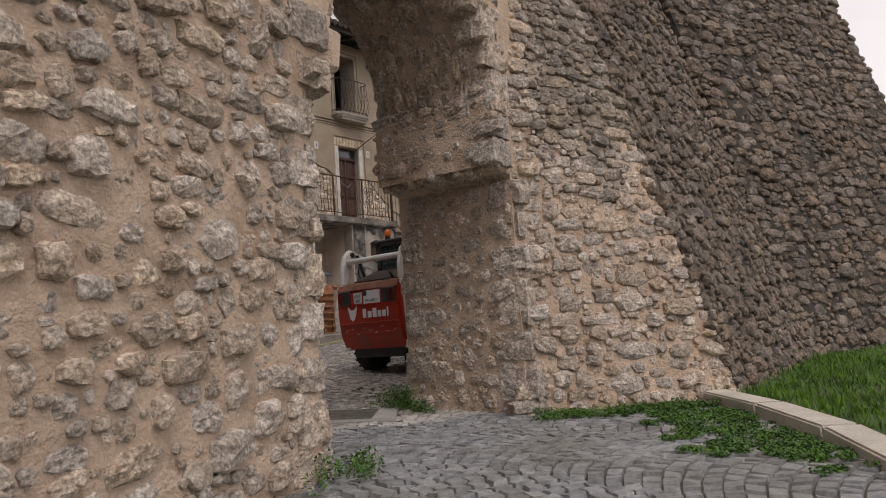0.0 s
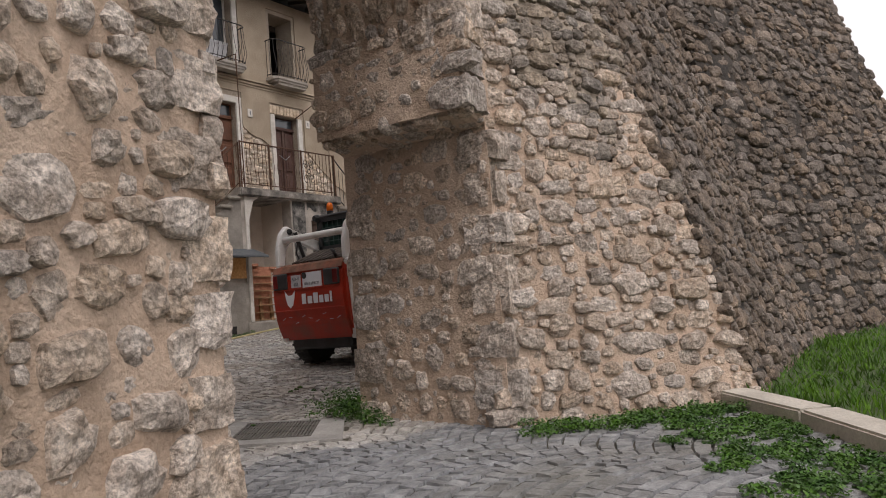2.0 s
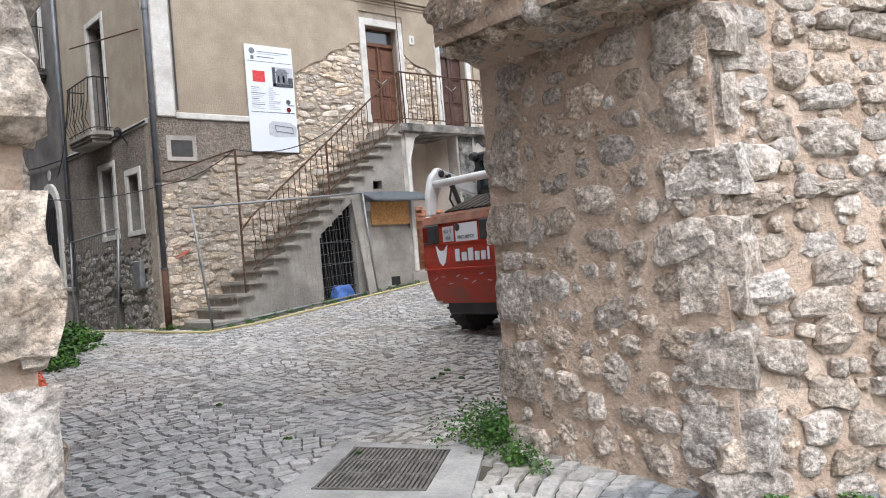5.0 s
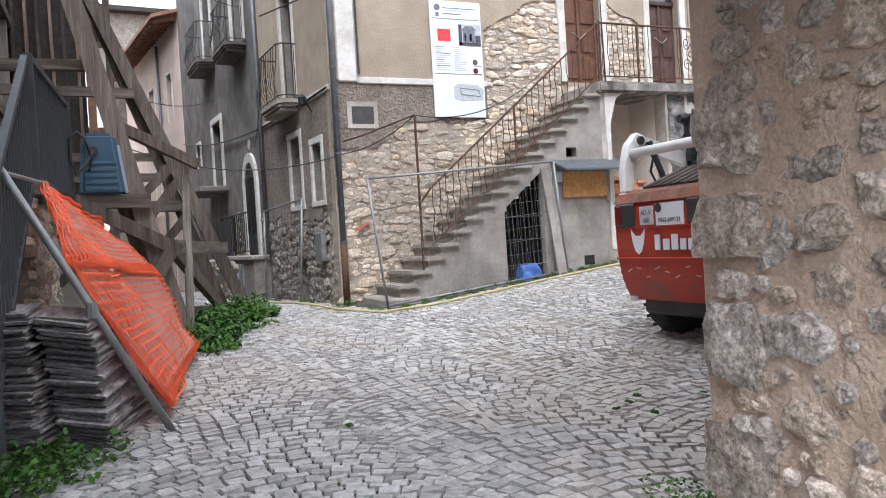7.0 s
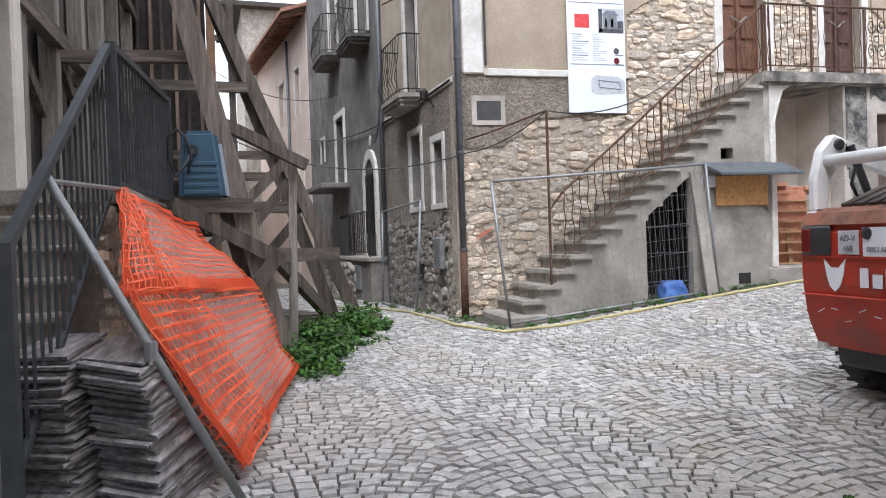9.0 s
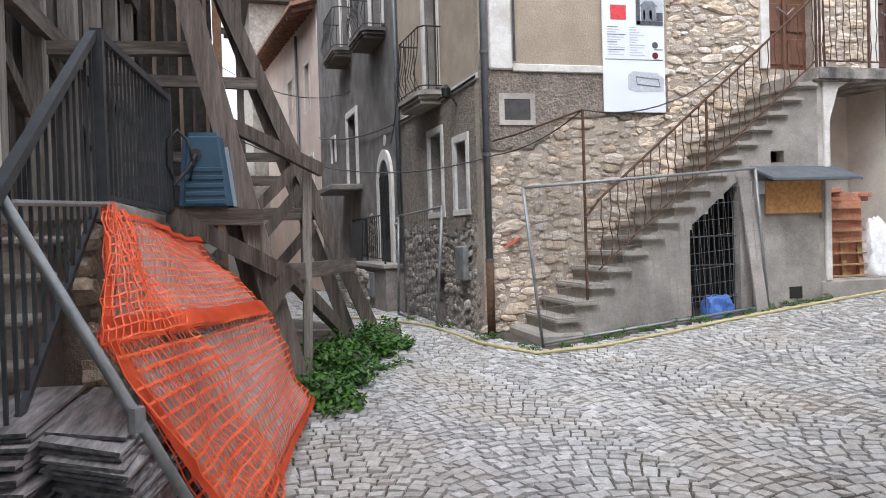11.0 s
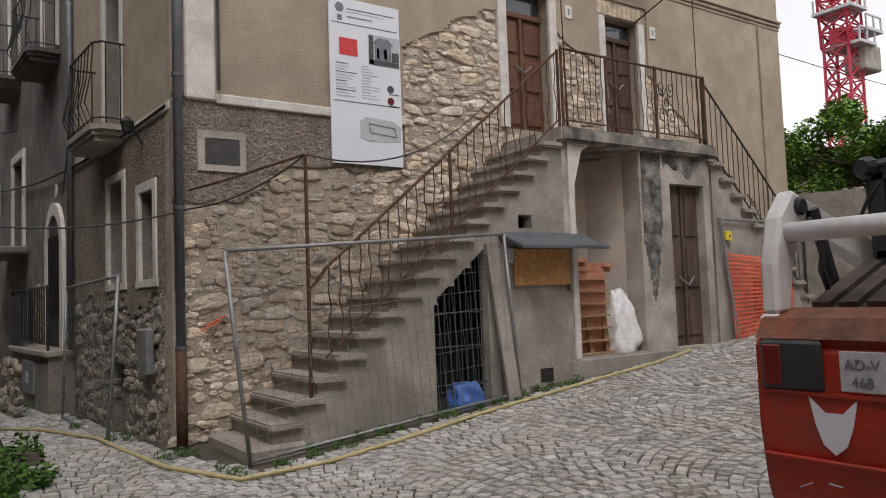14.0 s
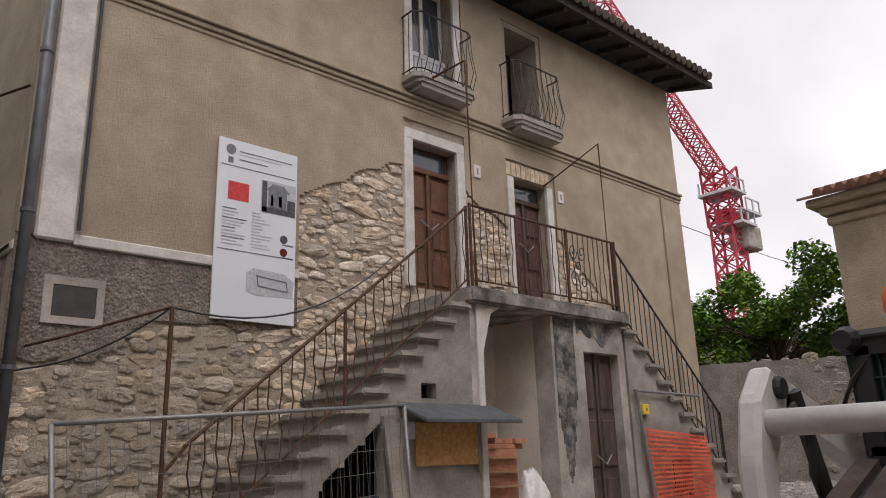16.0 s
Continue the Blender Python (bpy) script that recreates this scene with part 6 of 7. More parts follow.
for c in range(2):
    z = ground_z(-3.8, -6.5) + 0.02
    for k in range(60):
        th = rnd.uniform(0.010, 0.018)
        lean = max(0.0, 1 - k / 46)
        cx = -4.02 + c * 0.31 + rnd.uniform(-0.025, 0.025) + lean * (0.12 if c else 0.04)
        y0 = -6.92 + rnd.uniform(-0.07, 0.05) + (0.10 if c else 0) - lean * 0.06 + 0.05 * math.sin(k * 0.5)
        ob_ = B()
        box(ob_, -0.15, 0.15, 0, rnd.uniform(0.8, 0.95), 0, th, pose(cx, y0, z, rnd.uniform(-1, 1.4), rnd.uniform(-3, 4) + (11 if c else 3), rnd.uniform(-3, 3) - 18 + k * 0.35))
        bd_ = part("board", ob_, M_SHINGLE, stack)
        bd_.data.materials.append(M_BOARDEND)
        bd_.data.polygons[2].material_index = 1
        z += th + rnd.uniform(0.002, 0.009)
        if z > 0.42 - c * 0.05:
            break

# ---- compact loader ----
LZ0 = ground_z(1.9, -6.6)
loader = thing("skid_loader", "red and white compact skid-steer loader, dusty", "loader", (2.1, -6.6, LZ0))
YL, YR, YC = -5.92, -7.32, -6.62
bd = B()
prof = [(1.24, 0.02), (1.14, 0.25), (1.1, 0.55), (1.1, 0.92), (1.16, 1.02), (1.3, 1.06), (1.4, 1.06), (1.5, 0.02)]
prism(bd, prof, (0, YR, 0), FX, UP, (0, 1, 0), YL - YR)
body = part("tailgate", bevel(bd, 0.035, 2), M_RED, loader, "red engine tailgate, scratched and dusty")
for z in (0.42,):
    gb = B()
    box(gb, 1.084, 1.11, YR + 0.04, YL - 0.04, z, z + 0.015)
    part("crease", bevel(gb, 0.005), M_RED, body)
rec = B()
box(rec, 1.085, 1.11, YR + 0.08, YL - 0.08, 0.705, 0.72)
part("crease", rec, M_RED, body)
for y0, y1, m in ((YL - 0.34, YL - 0.05, M_MBLACK), (YR + 0.07, YR + 0.36, M_MBLACK)):
    lb = B()
    box(lb, 1.075, 1.11, y0, y1, 0.72, 0.94)
    lamp = part("tail_light", bevel(lb, 0.015), m, loader, "black tail light housing with red lens")
    ll = B()
    box(ll, 1.066, 1.078, (y1 - 0.11) if y1 > YC else (y0 + 0.02), (y1 - 0.02) if y1 > YC else (y0 + 0.11), 0.74, 0.92)
    part("lens", bevel(ll, 0.006), M_REDLENS, lamp)
lb = B()
box(lb, 1.09, 1.1, YL - 0.6, YL - 0.41, 0.73, 0.90)
plate = part("number_plate", bevel(lb, 0.004), M_INKL, loader, "pale licence plate")


def lettering(text, at, size, material, parent, turn):
    cu = bpy.data.curves.new("lettering", "FONT")
    cu.body, cu.size, cu.extrude, cu.align_x = text, size, 0.002, "CENTER"
    tmp = bpy.data.objects.new("lettering", cu)
    scene.collection.objects.link(tmp)
    me = bpy.data.meshes.new_from_object(tmp.evaluated_get(bpy.context.evaluated_depsgraph_get()))
    bpy.data.objects.remove(tmp)
    me.materials.clear()
    me.materials.append(material)
    ob = new("lettering", me)
    ob.parent = parent
    ob.matrix_parent_inverse = parent.matrix_world.inverted()
    ob.matrix_basis = Matrix.Translation(at) @ turn
    return ob


REAR = pose(0, 0, 0, 90, 0, -90)
lettering("AD-V", (1.087, YL - 0.505, 0.825), 0.062, M_INK, plate, REAR)
lettering("468", (1.087, YL - 0.505, 0.752), 0.062, M_INK, plate, REAR)
part("cap", lathe(B(), [(0.03, 0), (0.042, -0.012), (0.042, -0.03), (0.02, -0.035)], (1.108, YL - 0.68, 0.88), "x", 12), M_MBLACK, loader)
lb = B()
box(lb, 1.088, 1.098, YR + 0.40, YR + 0.76, 0.72, 0.92)
sheet_ = part("paper_notice", lb, M_WHITE, loader, "white paper notice with a phone number")
lettering("0862.689121", (1.085, YR + 0.58, 0.75), 0.055, M_INK, sheet_, REAR)
# maker's mark as plain white shapes
for y0, y1, z0, z1 in ((YC + 0.02, YC + 0.10, 0.5, 0.64), (YC - 0.10, YC - 0.01, 0.5, 0.6), (YC - 0.21, YC - 0.12, 0.5, 0.64), (YC - 0.31, YC - 0.23, 0.5, 0.6), (YC - 0.41, YC - 0.33, 0.5, 0.6), (YC - 0.47, YC - 0.43, 0.5, 0.64)):
    mark = B()
    box(mark, 1.092, 1.099, y0, y1, z0, z1)
    part("maker_mark", bevel(mark, 0.012, 2), M_WHITE, loader, "white block mark")
cat = B()
prism(cat, [(0.0, 0.50), (0.05, 0.46), (0.10, 0.50), (0.13, 0.58), (0.155, 0.70), (0.09, 0.635), (0.01, 0.635), (-0.055, 0.70), (-0.03, 0.58)], (1.099, YL - 0.42, 0), (0, 1, 0), UP, (-1, 0, 0), 0.006)
part("emblem", cat, M_WHITE, loader, "white pointed emblem")
dt = B()
prism(dt, [(1.098, 0.945), (1.156, 1.026), (1.3, 1.066), (1.41, 1.066), (1.41, 1.074), (1.295, 1.074), (1.148, 1.034), (1.09, 0.945)], (0, YR + 0.03, 0), FX, UP, (0, 1, 0), YL - YR - 0.06)
part("dust_layer", dt, M_DUST, body, "brown dust along the top edge")
hood = B()
prism(hood, [(1.3, 1.0), (1.36, 1.07), (1.98, 1.3), (2.1, 1.3), (2.1, 0.2), (1.4, 0.2)], (0, YR + 0.13, 0), FX, UP, (0, 1, 0), YL - YR - 0.26)
part("engine_hood", bevel(hood, 0.02), M_MBLACK, loader, "dark slatted engine hood under brown dust")
for k in range(9):
    y = YR + 0.2 + k * 0.125
    part("hood_slat", beam(B(), (1.36, y, 1.085), (1.98, y, 1.315), 0.085, 0.03), M_HOODDUST, loader)
for y, s in ((YL - 0.02, 1), (YR + 0.02, -1)):
    up = B()
    prism(up, [(1.24, 0.0), (1.45, 0.0), (1.5, 0.95), (1.3, 1.06), (1.17, 1.05), (1.17, 0.9)], (0, y - 0.05 - (0.03 if s > 0 else 0), 0), FX, UP, (0, 1, 0), 0.1)
    part("upright", bevel(up, 0.015), M_MWHITE, loader, "white rear upright")
    la = B()
    prism(la, [(1.18, 1.05), (1.29, 1.05), (1.34, 1.3), (1.52, 1.52), (1.48, 1.6), (1.36, 1.645), (1.24, 1.52), (1.18, 1.3)], (0, y - 0.045 - s * 0.035, 0), FX, UP, (0, 1, 0), 0.09)
    part("lift_arm", bevel(la, 0.02), M_MWHITE, loader, "white lift arm")
    part("arm_beam", beam(B(), (1.46, y - s * 0.035, 1.53), (3.2, y - s * 0.035, 0.98), 0.09, 0.13), M_MWHITE, loader)
    part("ram", tube(B(), [(1.5, y - s * 0.09, 1.55), (1.75, y - s * 0.09, 0.95)], 0.03, 8), M_MBLACK, loader)
    sp = B()
    prism(sp, [(1.5, -0.1), (3.0, -0.1), (3.1, 0.55), (2.9, 0.85), (1.5, 0.9)], (0, y - 0.03, 0), FX, UP, (0, 1, 0), 0.06)
    part("side_panel", sp, M_MWHITE, loader)
    for x in (1.72, 2.85):
        z = ground_z(x, y) + 0.33
        ty = lathe(B(), [(0.18, -0.12), (0.31, -0.12), (0.335, -0.07), (0.335, 0.07), (0.31, 0.12), (0.18, 0.12)], (x, y - s * 0.13, z), "y", 20)
        wheel = part("tyre", ty, M_TYRE, loader)
        part("rim", lathe(B(), [(0.05, -0.1), (0.18, -0.1), (0.18, 0.1), (0.05, 0.1)], (x, y - s * 0.13, z), "y", 14), M_MWHITE, wheel)
        for k in range(18):
            a = 2 * math.pi * k / 18
            part("tread_lug", beam(B(), (x + math.cos(a) * 0.335, y - s * 0.13 - 0.1, z + math.sin(a) * 0.335), (x + math.cos(a + 0.12) * 0.335, y - s * 0.13 + 0.1, z + math.sin(a + 0.12) * 0.335), 0.04, 0.03), M_TYRE, wheel)
part("cross_bar", tube(B(), [(1.3, YL - 0.03, 1.43), (1.3, YR + 0.03, 1.43)], 0.048, 12), M_MWHITE, loader, "thick white cross tube", smooth=True)
und = B()
box(und, 1.3, 3.1, YR + 0.14, YL - 0.14, -0.12, 0.5)
part("chassis", bevel(und, 0.03), M_MBLACK, loader)
for y in (YL - 0.22, YR + 0.22):
    for a, b in (((1.95, 1.2), (1.9, 1.72)), ((1.9, 1.72), (2.95, 1.78)), ((2.95, 1.78), (3.0, 0.6)), ((2.0, 0.5), (1.95, 1.2))):
        part("cab_post", beam(B(), (a[0], y, a[1]), (b[0], y, b[1]), 0.06, 0.07), M_DARKGREEN, loader)
rb = B()
box(rb, 1.86, 2.98, YR + 0.2, YL - 0.2, 1.74, 1.8)
part("cab_roof", bevel(rb, 0.025), M_MBLACK, loader)
gb = B()
box(gb, 1.9, 1.915, YR + 0.26, YL - 0.26, 1.32, 1.7)
part("rear_window", bevel(gb, 0.004), M_CABGLASS, loader)
for k in range(9):
    y = YR + 0.3 + k * 0.1
    part("guard_bar", tube(B(), [(1.885, y, 1.3), (1.885, y, 1.72)], 0.006, 4), M_DARKGREEN, loader)
for z in (1.4, 1.5, 1.6):
    part("guard_bar", tube(B(), [(1.885, YR + 0.26, z), (1.885, YL - 0.26, z)], 0.006, 4), M_DARKGREEN, loader)
fb = B()
for a, b in (((YR + 0.22, 1.3), (YL - 0.22, 1.3)), ((YR + 0.22, 1.73), (YL - 0.22, 1.73)), ((YR + 0.24, 1.3), (YR + 0.24, 1.73)), ((YL - 0.24, 1.3), (YL - 0.24, 1.73))):
    beam(fb, (1.9, *a), (1.9, *b), 0.06, 0.07)
part("window_frame", fb, M_MBLACK, loader)
part("beacon_base", lathe(B(), [(0.05, 0), (0.05, 0.06), (0.03, 0.07)], (1.97, -6.3, 1.79), "z", 12), M_MBLACK, loader)
part("beacon", lathe(B(), [(0.046, 0.0), (0.051, 0.03), (0.049, 0.08), (0.034, 0.115), (0.012, 0.125)], (1.97, -6.3, 1.855), "z", 16), M_AMBER, loader, "orange beacon dome", smooth=True)
part("work_lamp", lathe(B(), [(0.04, -0.05), (0.06, 0.0), (0.06, 0.03)], (1.86, -6.12, 1.76), "x", 10), M_MBLACK, loader)
for y in (YL - 0.055, YR + 0.055):
    part("pivot_pin", lathe(B(), [(0.035, -0.07), (0.045, -0.06), (0.045, 0.06), (0.035, 0.07)], (1.4, y, 1.56), "y", 10), M_MBLACK, loader, "greasy pivot pin")
    part("hydraulic_hose", tube(B(), [(1.42, y - 0.08, 1.5), (1.5, y - 0.1, 1.38), (1.46, y - 0.1, 1.25), (1.52, y - 0.1, 1.14)], 0.014, 6), M_CABLE, loader, smooth=True)
part("tow_hook", tube(B(), [(1.4, YC - 0.3, 1.1), (1.36, YC - 0.3, 1.17), (1.38, YC - 0.24, 1.21), (1.44, YC - 0.22, 1.2)], 0.022, 8), M_MBLACK, loader, "black rubber latch", smooth=True)
for k in range(9):
    part("scratch", beam(B(), (1.0935, YC + 0.5 - k * 0.13, 0.30 + 0.05 * math.sin(k * 2.3)), (1.0935, YC + 0.44 - k * 0.13, 0.31 + 0.05 * math.sin(k * 2.3 + 0.4)), 0.004, 0.006), M_INKL, body)
part("wiring", tube(B(), [(1.97, -6.27, 1.8), (1.88, -6.2, 1.7), (1.86, -6.12, 1.6), (1.88, -6.06, 1.5)], 0.01, 5), M_CABLE, loader)

# ---- beyond the house ----
farh = thing("cream_house", "cream plastered house with a moulded eave", "house", (15, -5, 0))
ob_ = B()
box(ob_, 12.9, 20, -9.5, -2.2, -1.2, 5.65)
part("wall", ob_, M_STUCCO, farh)
for z, d in ((5.3, 0.06), (5.5, 0.14), (5.65, 0.3)):
    ob_ = B()
    box(ob_, 12.9 - d, 20.2, -9.6, -2.2 + d, z, z + 0.16)
    part("eave_moulding", bevel(ob_, 0.03), M_STUCCO, farh)
for k in range(38):
    y = -9.6 + k * 0.2
    part("roof_tile", tube(B(), [(12.45, y, 5.86), (15.5, y, 6.8)], 0.09, 6), M_TILE, farh)
ob_ = B()
quadplate(ob_, [(12.5, -9.8, 5.8), (12.5, -1.8, 5.8), (15.6, -1.8, 6.75), (15.6, -9.8, 6.75)], UP, 0.05)
part("roof", ob_, M_TILE, farh)
lowh = thing("low_white_house", "low white house with a tiled roof behind the trees", "house", (22, 5, 0))
ob_ = B()
box(ob_, 17.0, 24, 2.2, 9, -1.2, 4.35)
part("wall", ob_, M_PALERENDER, lowh)
ob_ = B()
box(ob_, 16.985, 17.0, 3.0, 3.5, 2.7, 3.6)
part("window", ob_, M_DARK, lowh)
ob_ = B()
prism(ob_, [(1.6, 4.35), (5.6, 5.6), (9.6, 4.35), (9.6, 4.48), (5.6, 5.75), (1.6, 4.48)], (16.6, 0, 0), (0, 1, 0), UP, FX, 8)
part("roof", ob_, M_TILE, lowh)
yard = thing("wall_yard", "low rubble garden wall", "wall", (12.2, -1, 1), kind="structure")
ob_ = B()
prism(ob_, [(HX, 0.6), (HX + 0.3, 0.9), (13.2, -1.9), (12.9, -2.2)], (0, 0, -1), FX, (0, 1, 0), UP, 3.9)
part("wall", ob_, M_GREYMORTAR, yard)
close = thing("wall_plaza", "plain rubble wall along the plaza edge", "wall", (6, -9.4, 0), kind="structure")
ob_ = B()
box(ob_, -0.4, 13, -9.6, -9.3, -1.2, 3.2)
part("wall", ob_, M_MORTAR, close)

tree = thing("tree", "small broadleaf tree behind the garden wall", "tree", (16.6, 1.0, 0.6))
rnd = random.Random(55)
part("trunk", tube(B(), [(16.6, 0.9, 0.2), (16.55, 0.85, 2.2), (16.5, 0.7, 4.0)], 0.16, 8, 0.06), M_BARK, tree)
blobs, limbs = [], B()
for k in range(40):
    c = Vector((16.5 + rnd.uniform(-1.5, 1.5), 0.75 + rnd.uniform(-1.9, 1.9), 4.2 + rnd.uniform(-1.1, 1.25)))
    tube(limbs, [(16.53, 0.8, rnd.uniform(2.2, 3.8)), Vector((16.5, 0.7, 3.8)).lerp(c, 0.5), c], 0.035, 5, 0.008)
    blobs += leaf_cloud(rnd, c, (0.5, 0.5, 0.42), 480, 0.125)
part("branchwork", limbs, M_BARK, tree)
joined("crown", blobs, M_TREE, tree, smooth=False)

crane = thing("tower_crane", "red lattice tower crane with a raised jib", "crane", (50.5, 18.6, 0))


def lattice(name, a, b, w, bays, m):
    bm = B()
    a, b, x, y, z = basis(a, b, (1, 0, 0))
    cs = [(x * sx + y * sy) * w / 2 for sx, sy in ((-1, -1), (1, -1), (1, 1), (-1, 1))]
    for c in cs:
        beam(bm, a + c, b + c, w * 0.09, w * 0.09)
    for k in range(bays):
        p, q = a.lerp(b, k / bays), a.lerp(b, (k + 1) / bays)
        for i in range(4):
            j = (i + 1) % 4
            beam(bm, p + cs[i], q + cs[j] if k % 2 else q + cs[j], w * 0.06, w * 0.06)
            beam(bm, p + cs[j], q + cs[i], w * 0.05, w * 0.05)
            beam(bm, p + cs[i], p + cs[j], w * 0.05, w * 0.05)
    return part(name, bm, m, crane)


lattice("mast", (50.6, 18.7, 0), (50.2, 18.4, 17.5), 1.7, 14, M_CRANE)
lattice("jib", (48.8, 18.0, 21.2), (38.0, 22.8, 39.5), 1.2, 26, M_CRANE)
lattice("turret", (50.2, 18.4, 17.5), (49.2, 18.0, 21.6), 1.9, 4, M_CRANE)
part("machine_deck", beam(B(), (50.0, 18.3, 17.6), (49.8, 18.2, 18.6), 1.5, 1.6), M_CRANE, crane)
for x0, z0 in ((49.4, 19.5), (50.4, 17.2), (51.4, 18.2)):
    ob_ = B()
    box(ob_, x0 - 1.1, x0 + 1.1, 16.7, 19.4, z0, z0 + 0.2)
    part("walkway", ob_, M_CRANEG, crane)
    for dx in (-1.0, 0, 1.0):
        for y in (16.8, 19.3):
            part("guard_post", beam(B(), (x0 + dx, y, z0), (x0 + dx, y, z0 + 1.1), 0.1, 0.1), M_CRANEG, crane)
    part("guard_rail", beam(B(), (x0 - 1, 16.8, z0 + 1.1), (x0 + 1, 16.8, z0 + 1.1), 0.1, 0.1), M_CRANEG, crane)
ob_ = B()
box(ob_, 50.6, 52.6, 17.0, 18.6, 15.6, 17.4)
part("counterweight", bevel(ob_, 0.1), M_GREYRENDER, crane)

# ---- drain, kerb, grass, weeds ----
drain = thing("drain_cover", "cast-iron drain grate in a concrete frame", "drain", (-2.6, -9.9, -0.55))
drain.location = (-2.17, -9.7, ground_z(-2.17, -9.7))


def slab_z(p, lift):
    return Vector((p[0], p[1], ground_z(p[0], p[1]) + lift))


SLAB = [(-2.83, -9.65), (-2.24, -10.41), (-1.58, -9.8), (-2.02, -9.0)]
GRATE = [(-2.6, -9.66), (-2.25, -10.12), (-1.73, -9.68), (-2.04, -9.18)]
for i in range(4):
    j = (i + 1) % 4
    part("frame_piece", quadplate(B(), [slab_z(SLAB[i], 0.02), slab_z(SLAB[j], 0.02), slab_z(GRATE[j], 0.02), slab_z(GRATE[i], 0.02)], (0, 0, -1), 0.08), M_CONCRETE, drain)
part("sump", quadplate(B(), [slab_z(q, 0.0) for q in GRATE], (0, 0, -1), 0.05), M_DARK, drain)
g = [slab_z(q, 0.014) for q in GRATE]
for k in range(23):
    s = (k + 0.5) / 23
    part("bar", beam(B(), g[0].lerp(g[1], s), g[3].lerp(g[2], s), 0.016, 0.02), M_GRATE, drain)
for s in (0.02, 0.35, 0.66, 0.98):
    part("cross_bar", beam(B(), g[0].lerp(g[3], s), g[1].lerp(g[2], s), 0.02, 0.022), M_GRATE, drain)

KERB = [(0.05, -12.32), (-0.75, -13.1), (-1.75, -13.85), (-2.9, -14.65), (-4.2, -15.6), (-5.4, -16.8)]


def kerb_side(x, y):
    """Positive on the grass side of the kerb."""
    best = None
    for (x0, y0), (x1, y1) in zip(KERB, KERB[1:]):
        dx, dy = x1 - x0, y1 - y0
        t = min(max(((x - x0) * dx + (y - y0) * dy) / (dx * dx + dy * dy), 0), 1)
        d = math.hypot(x - x0 - dx * t, y - y0 - dy * t)
        s = (dx * (y - y0) - dy * (x - x0))
        if best is None or d < best[0]:
            best = (d, s)
    return best[0] if best[1] > 0 else -best[0]


kerb = thing("kerb", "pale limestone kerb blocks edging the grass", "kerb", (-1.5, -13.6, -0.6), kind="structure")
for (x0, y0), (x1, y1) in zip(KERB, KERB[1:]):
    d = Vector((x1 - x0, y1 - y0, 0)).normalized() * 0.012
    a, b = slab_z((x0, y0), -0.02) + d, slab_z((x1, y1), -0.02) - d
    part("kerb_stone", bevel(beam(B(), a, b, 0.24, 0.26), 0.015, 2), M_KERB, kerb)

rnd = random.Random(77)
lawn = thing("lawn", "bright green grass beside the bastion wall", "grass", (2, -14, -0.5), kind="structure")
me = bpy.data.meshes.new("turf")
xs = [-5.5 + 0.25 * k for k in range(84)]
ys = [-17.5 + 0.25 * k for k in range(24)]
co = [(x, y, max(ground_z(x, y), ground_z(-0.5, y)) + (0.07 if kerb_side(x, y) > 0.08 else -0.08) + max(0, x) * 0.018) for y in ys for x in xs]
me.from_pydata(co, [], [[j * 84 + i, j * 84 + i + 1, (j + 1) * 84 + i + 1, (j + 1) * 84 + i] for j in range(23) for i in range(83)])
M_TURF = mat("turf_earth", (0.035, 0.06, 0.018), (0.07, 0.10, 0.03), 6, 0.95, 0.6, 40)
me.materials.append(M_TURF)
turf = new("turf", me)
turf.parent = lawn
turf.matrix_parent_inverse = lawn.matrix_basis.inverted()
blades = []
while len(blades) < 26000:
    x, y = rnd.uniform(-4.5, 9), rnd.uniform(-17, -12.2)
    if kerb_side(x, y) < 0.13 or (x > 4 and rnd.random() < 0.4):
        continue
    z = max(ground_z(x, y), ground_z(-0.5, y)) + 0.07 + max(0, x) * 0.018
    h, w, a = rnd.uniform(0.05, 0.13) * (0.7 + 0.6 * noise.noise(Vector((x, y, 0)) * 1.3)), rnd.uniform(0.005, 0.011), rnd.uniform(0, 6.28)
    lx, ly = rnd.uniform(-0.05, 0.05), rnd.uniform(-0.05, 0.05)
    c, s = math.cos(a) * w, math.sin(a) * w
    blades.append((np.array([(x - c, y - s, z - 0.01), (x + c, y + s, z - 0.01), (x + lx * 0.5 + c * 0.6, y + ly * 0.5 + s * 0.6, z + h * 0.6), (x + lx, y + ly, z + h)]), [[0, 1, 2], [0, 2, 3]]))
joined("grass_blades", blades, M_GRASS, lawn, smooth=False)


def weeds(spots, label, name="weeds", leaf=0.021):
    """Clumps of small leaves along (x, y, spread, height, count)."""
    out = []
    for x, y, spread, height, count in spots:
        z = ground_z(x, y)
        for _ in range(max(1, count // 40)):
            cx, cy = x + rnd.gauss(0, spread * 0.45), y + rnd.gauss(0, spread * 0.45)
            hh = height * rnd.uniform(0.5, 1.1)
            out += leaf_cloud(rnd, (cx, cy, ground_z(cx, cy) + hh * 0.45), (spread * 0.33, spread * 0.33, hh * 0.5), int(60 * 0.028 / leaf) + 6, leaf)
    return tagged(joined(name, out, M_WEED, None, smooth=False), label, "weeds", kind="stuff")


weeds([(-1.45 + 1.35 * k / 12 - 0.12, -11.45 - 1.1 * k / 12 - 0.1, 0.22, 0.10, 260) for k in range(13)], "green weeds growing at the foot of the buttress")
weeds([(x, y, 0.2, 0.05, 170) for x, y in [(rnd.uniform(-2.6, -0.1), rnd.uniform(-14.2, -11.7)) for _ in range(150)] if -0.95 < kerb_side(x, y) < -0.12], "low weeds spreading over the cobbles by the kerb")
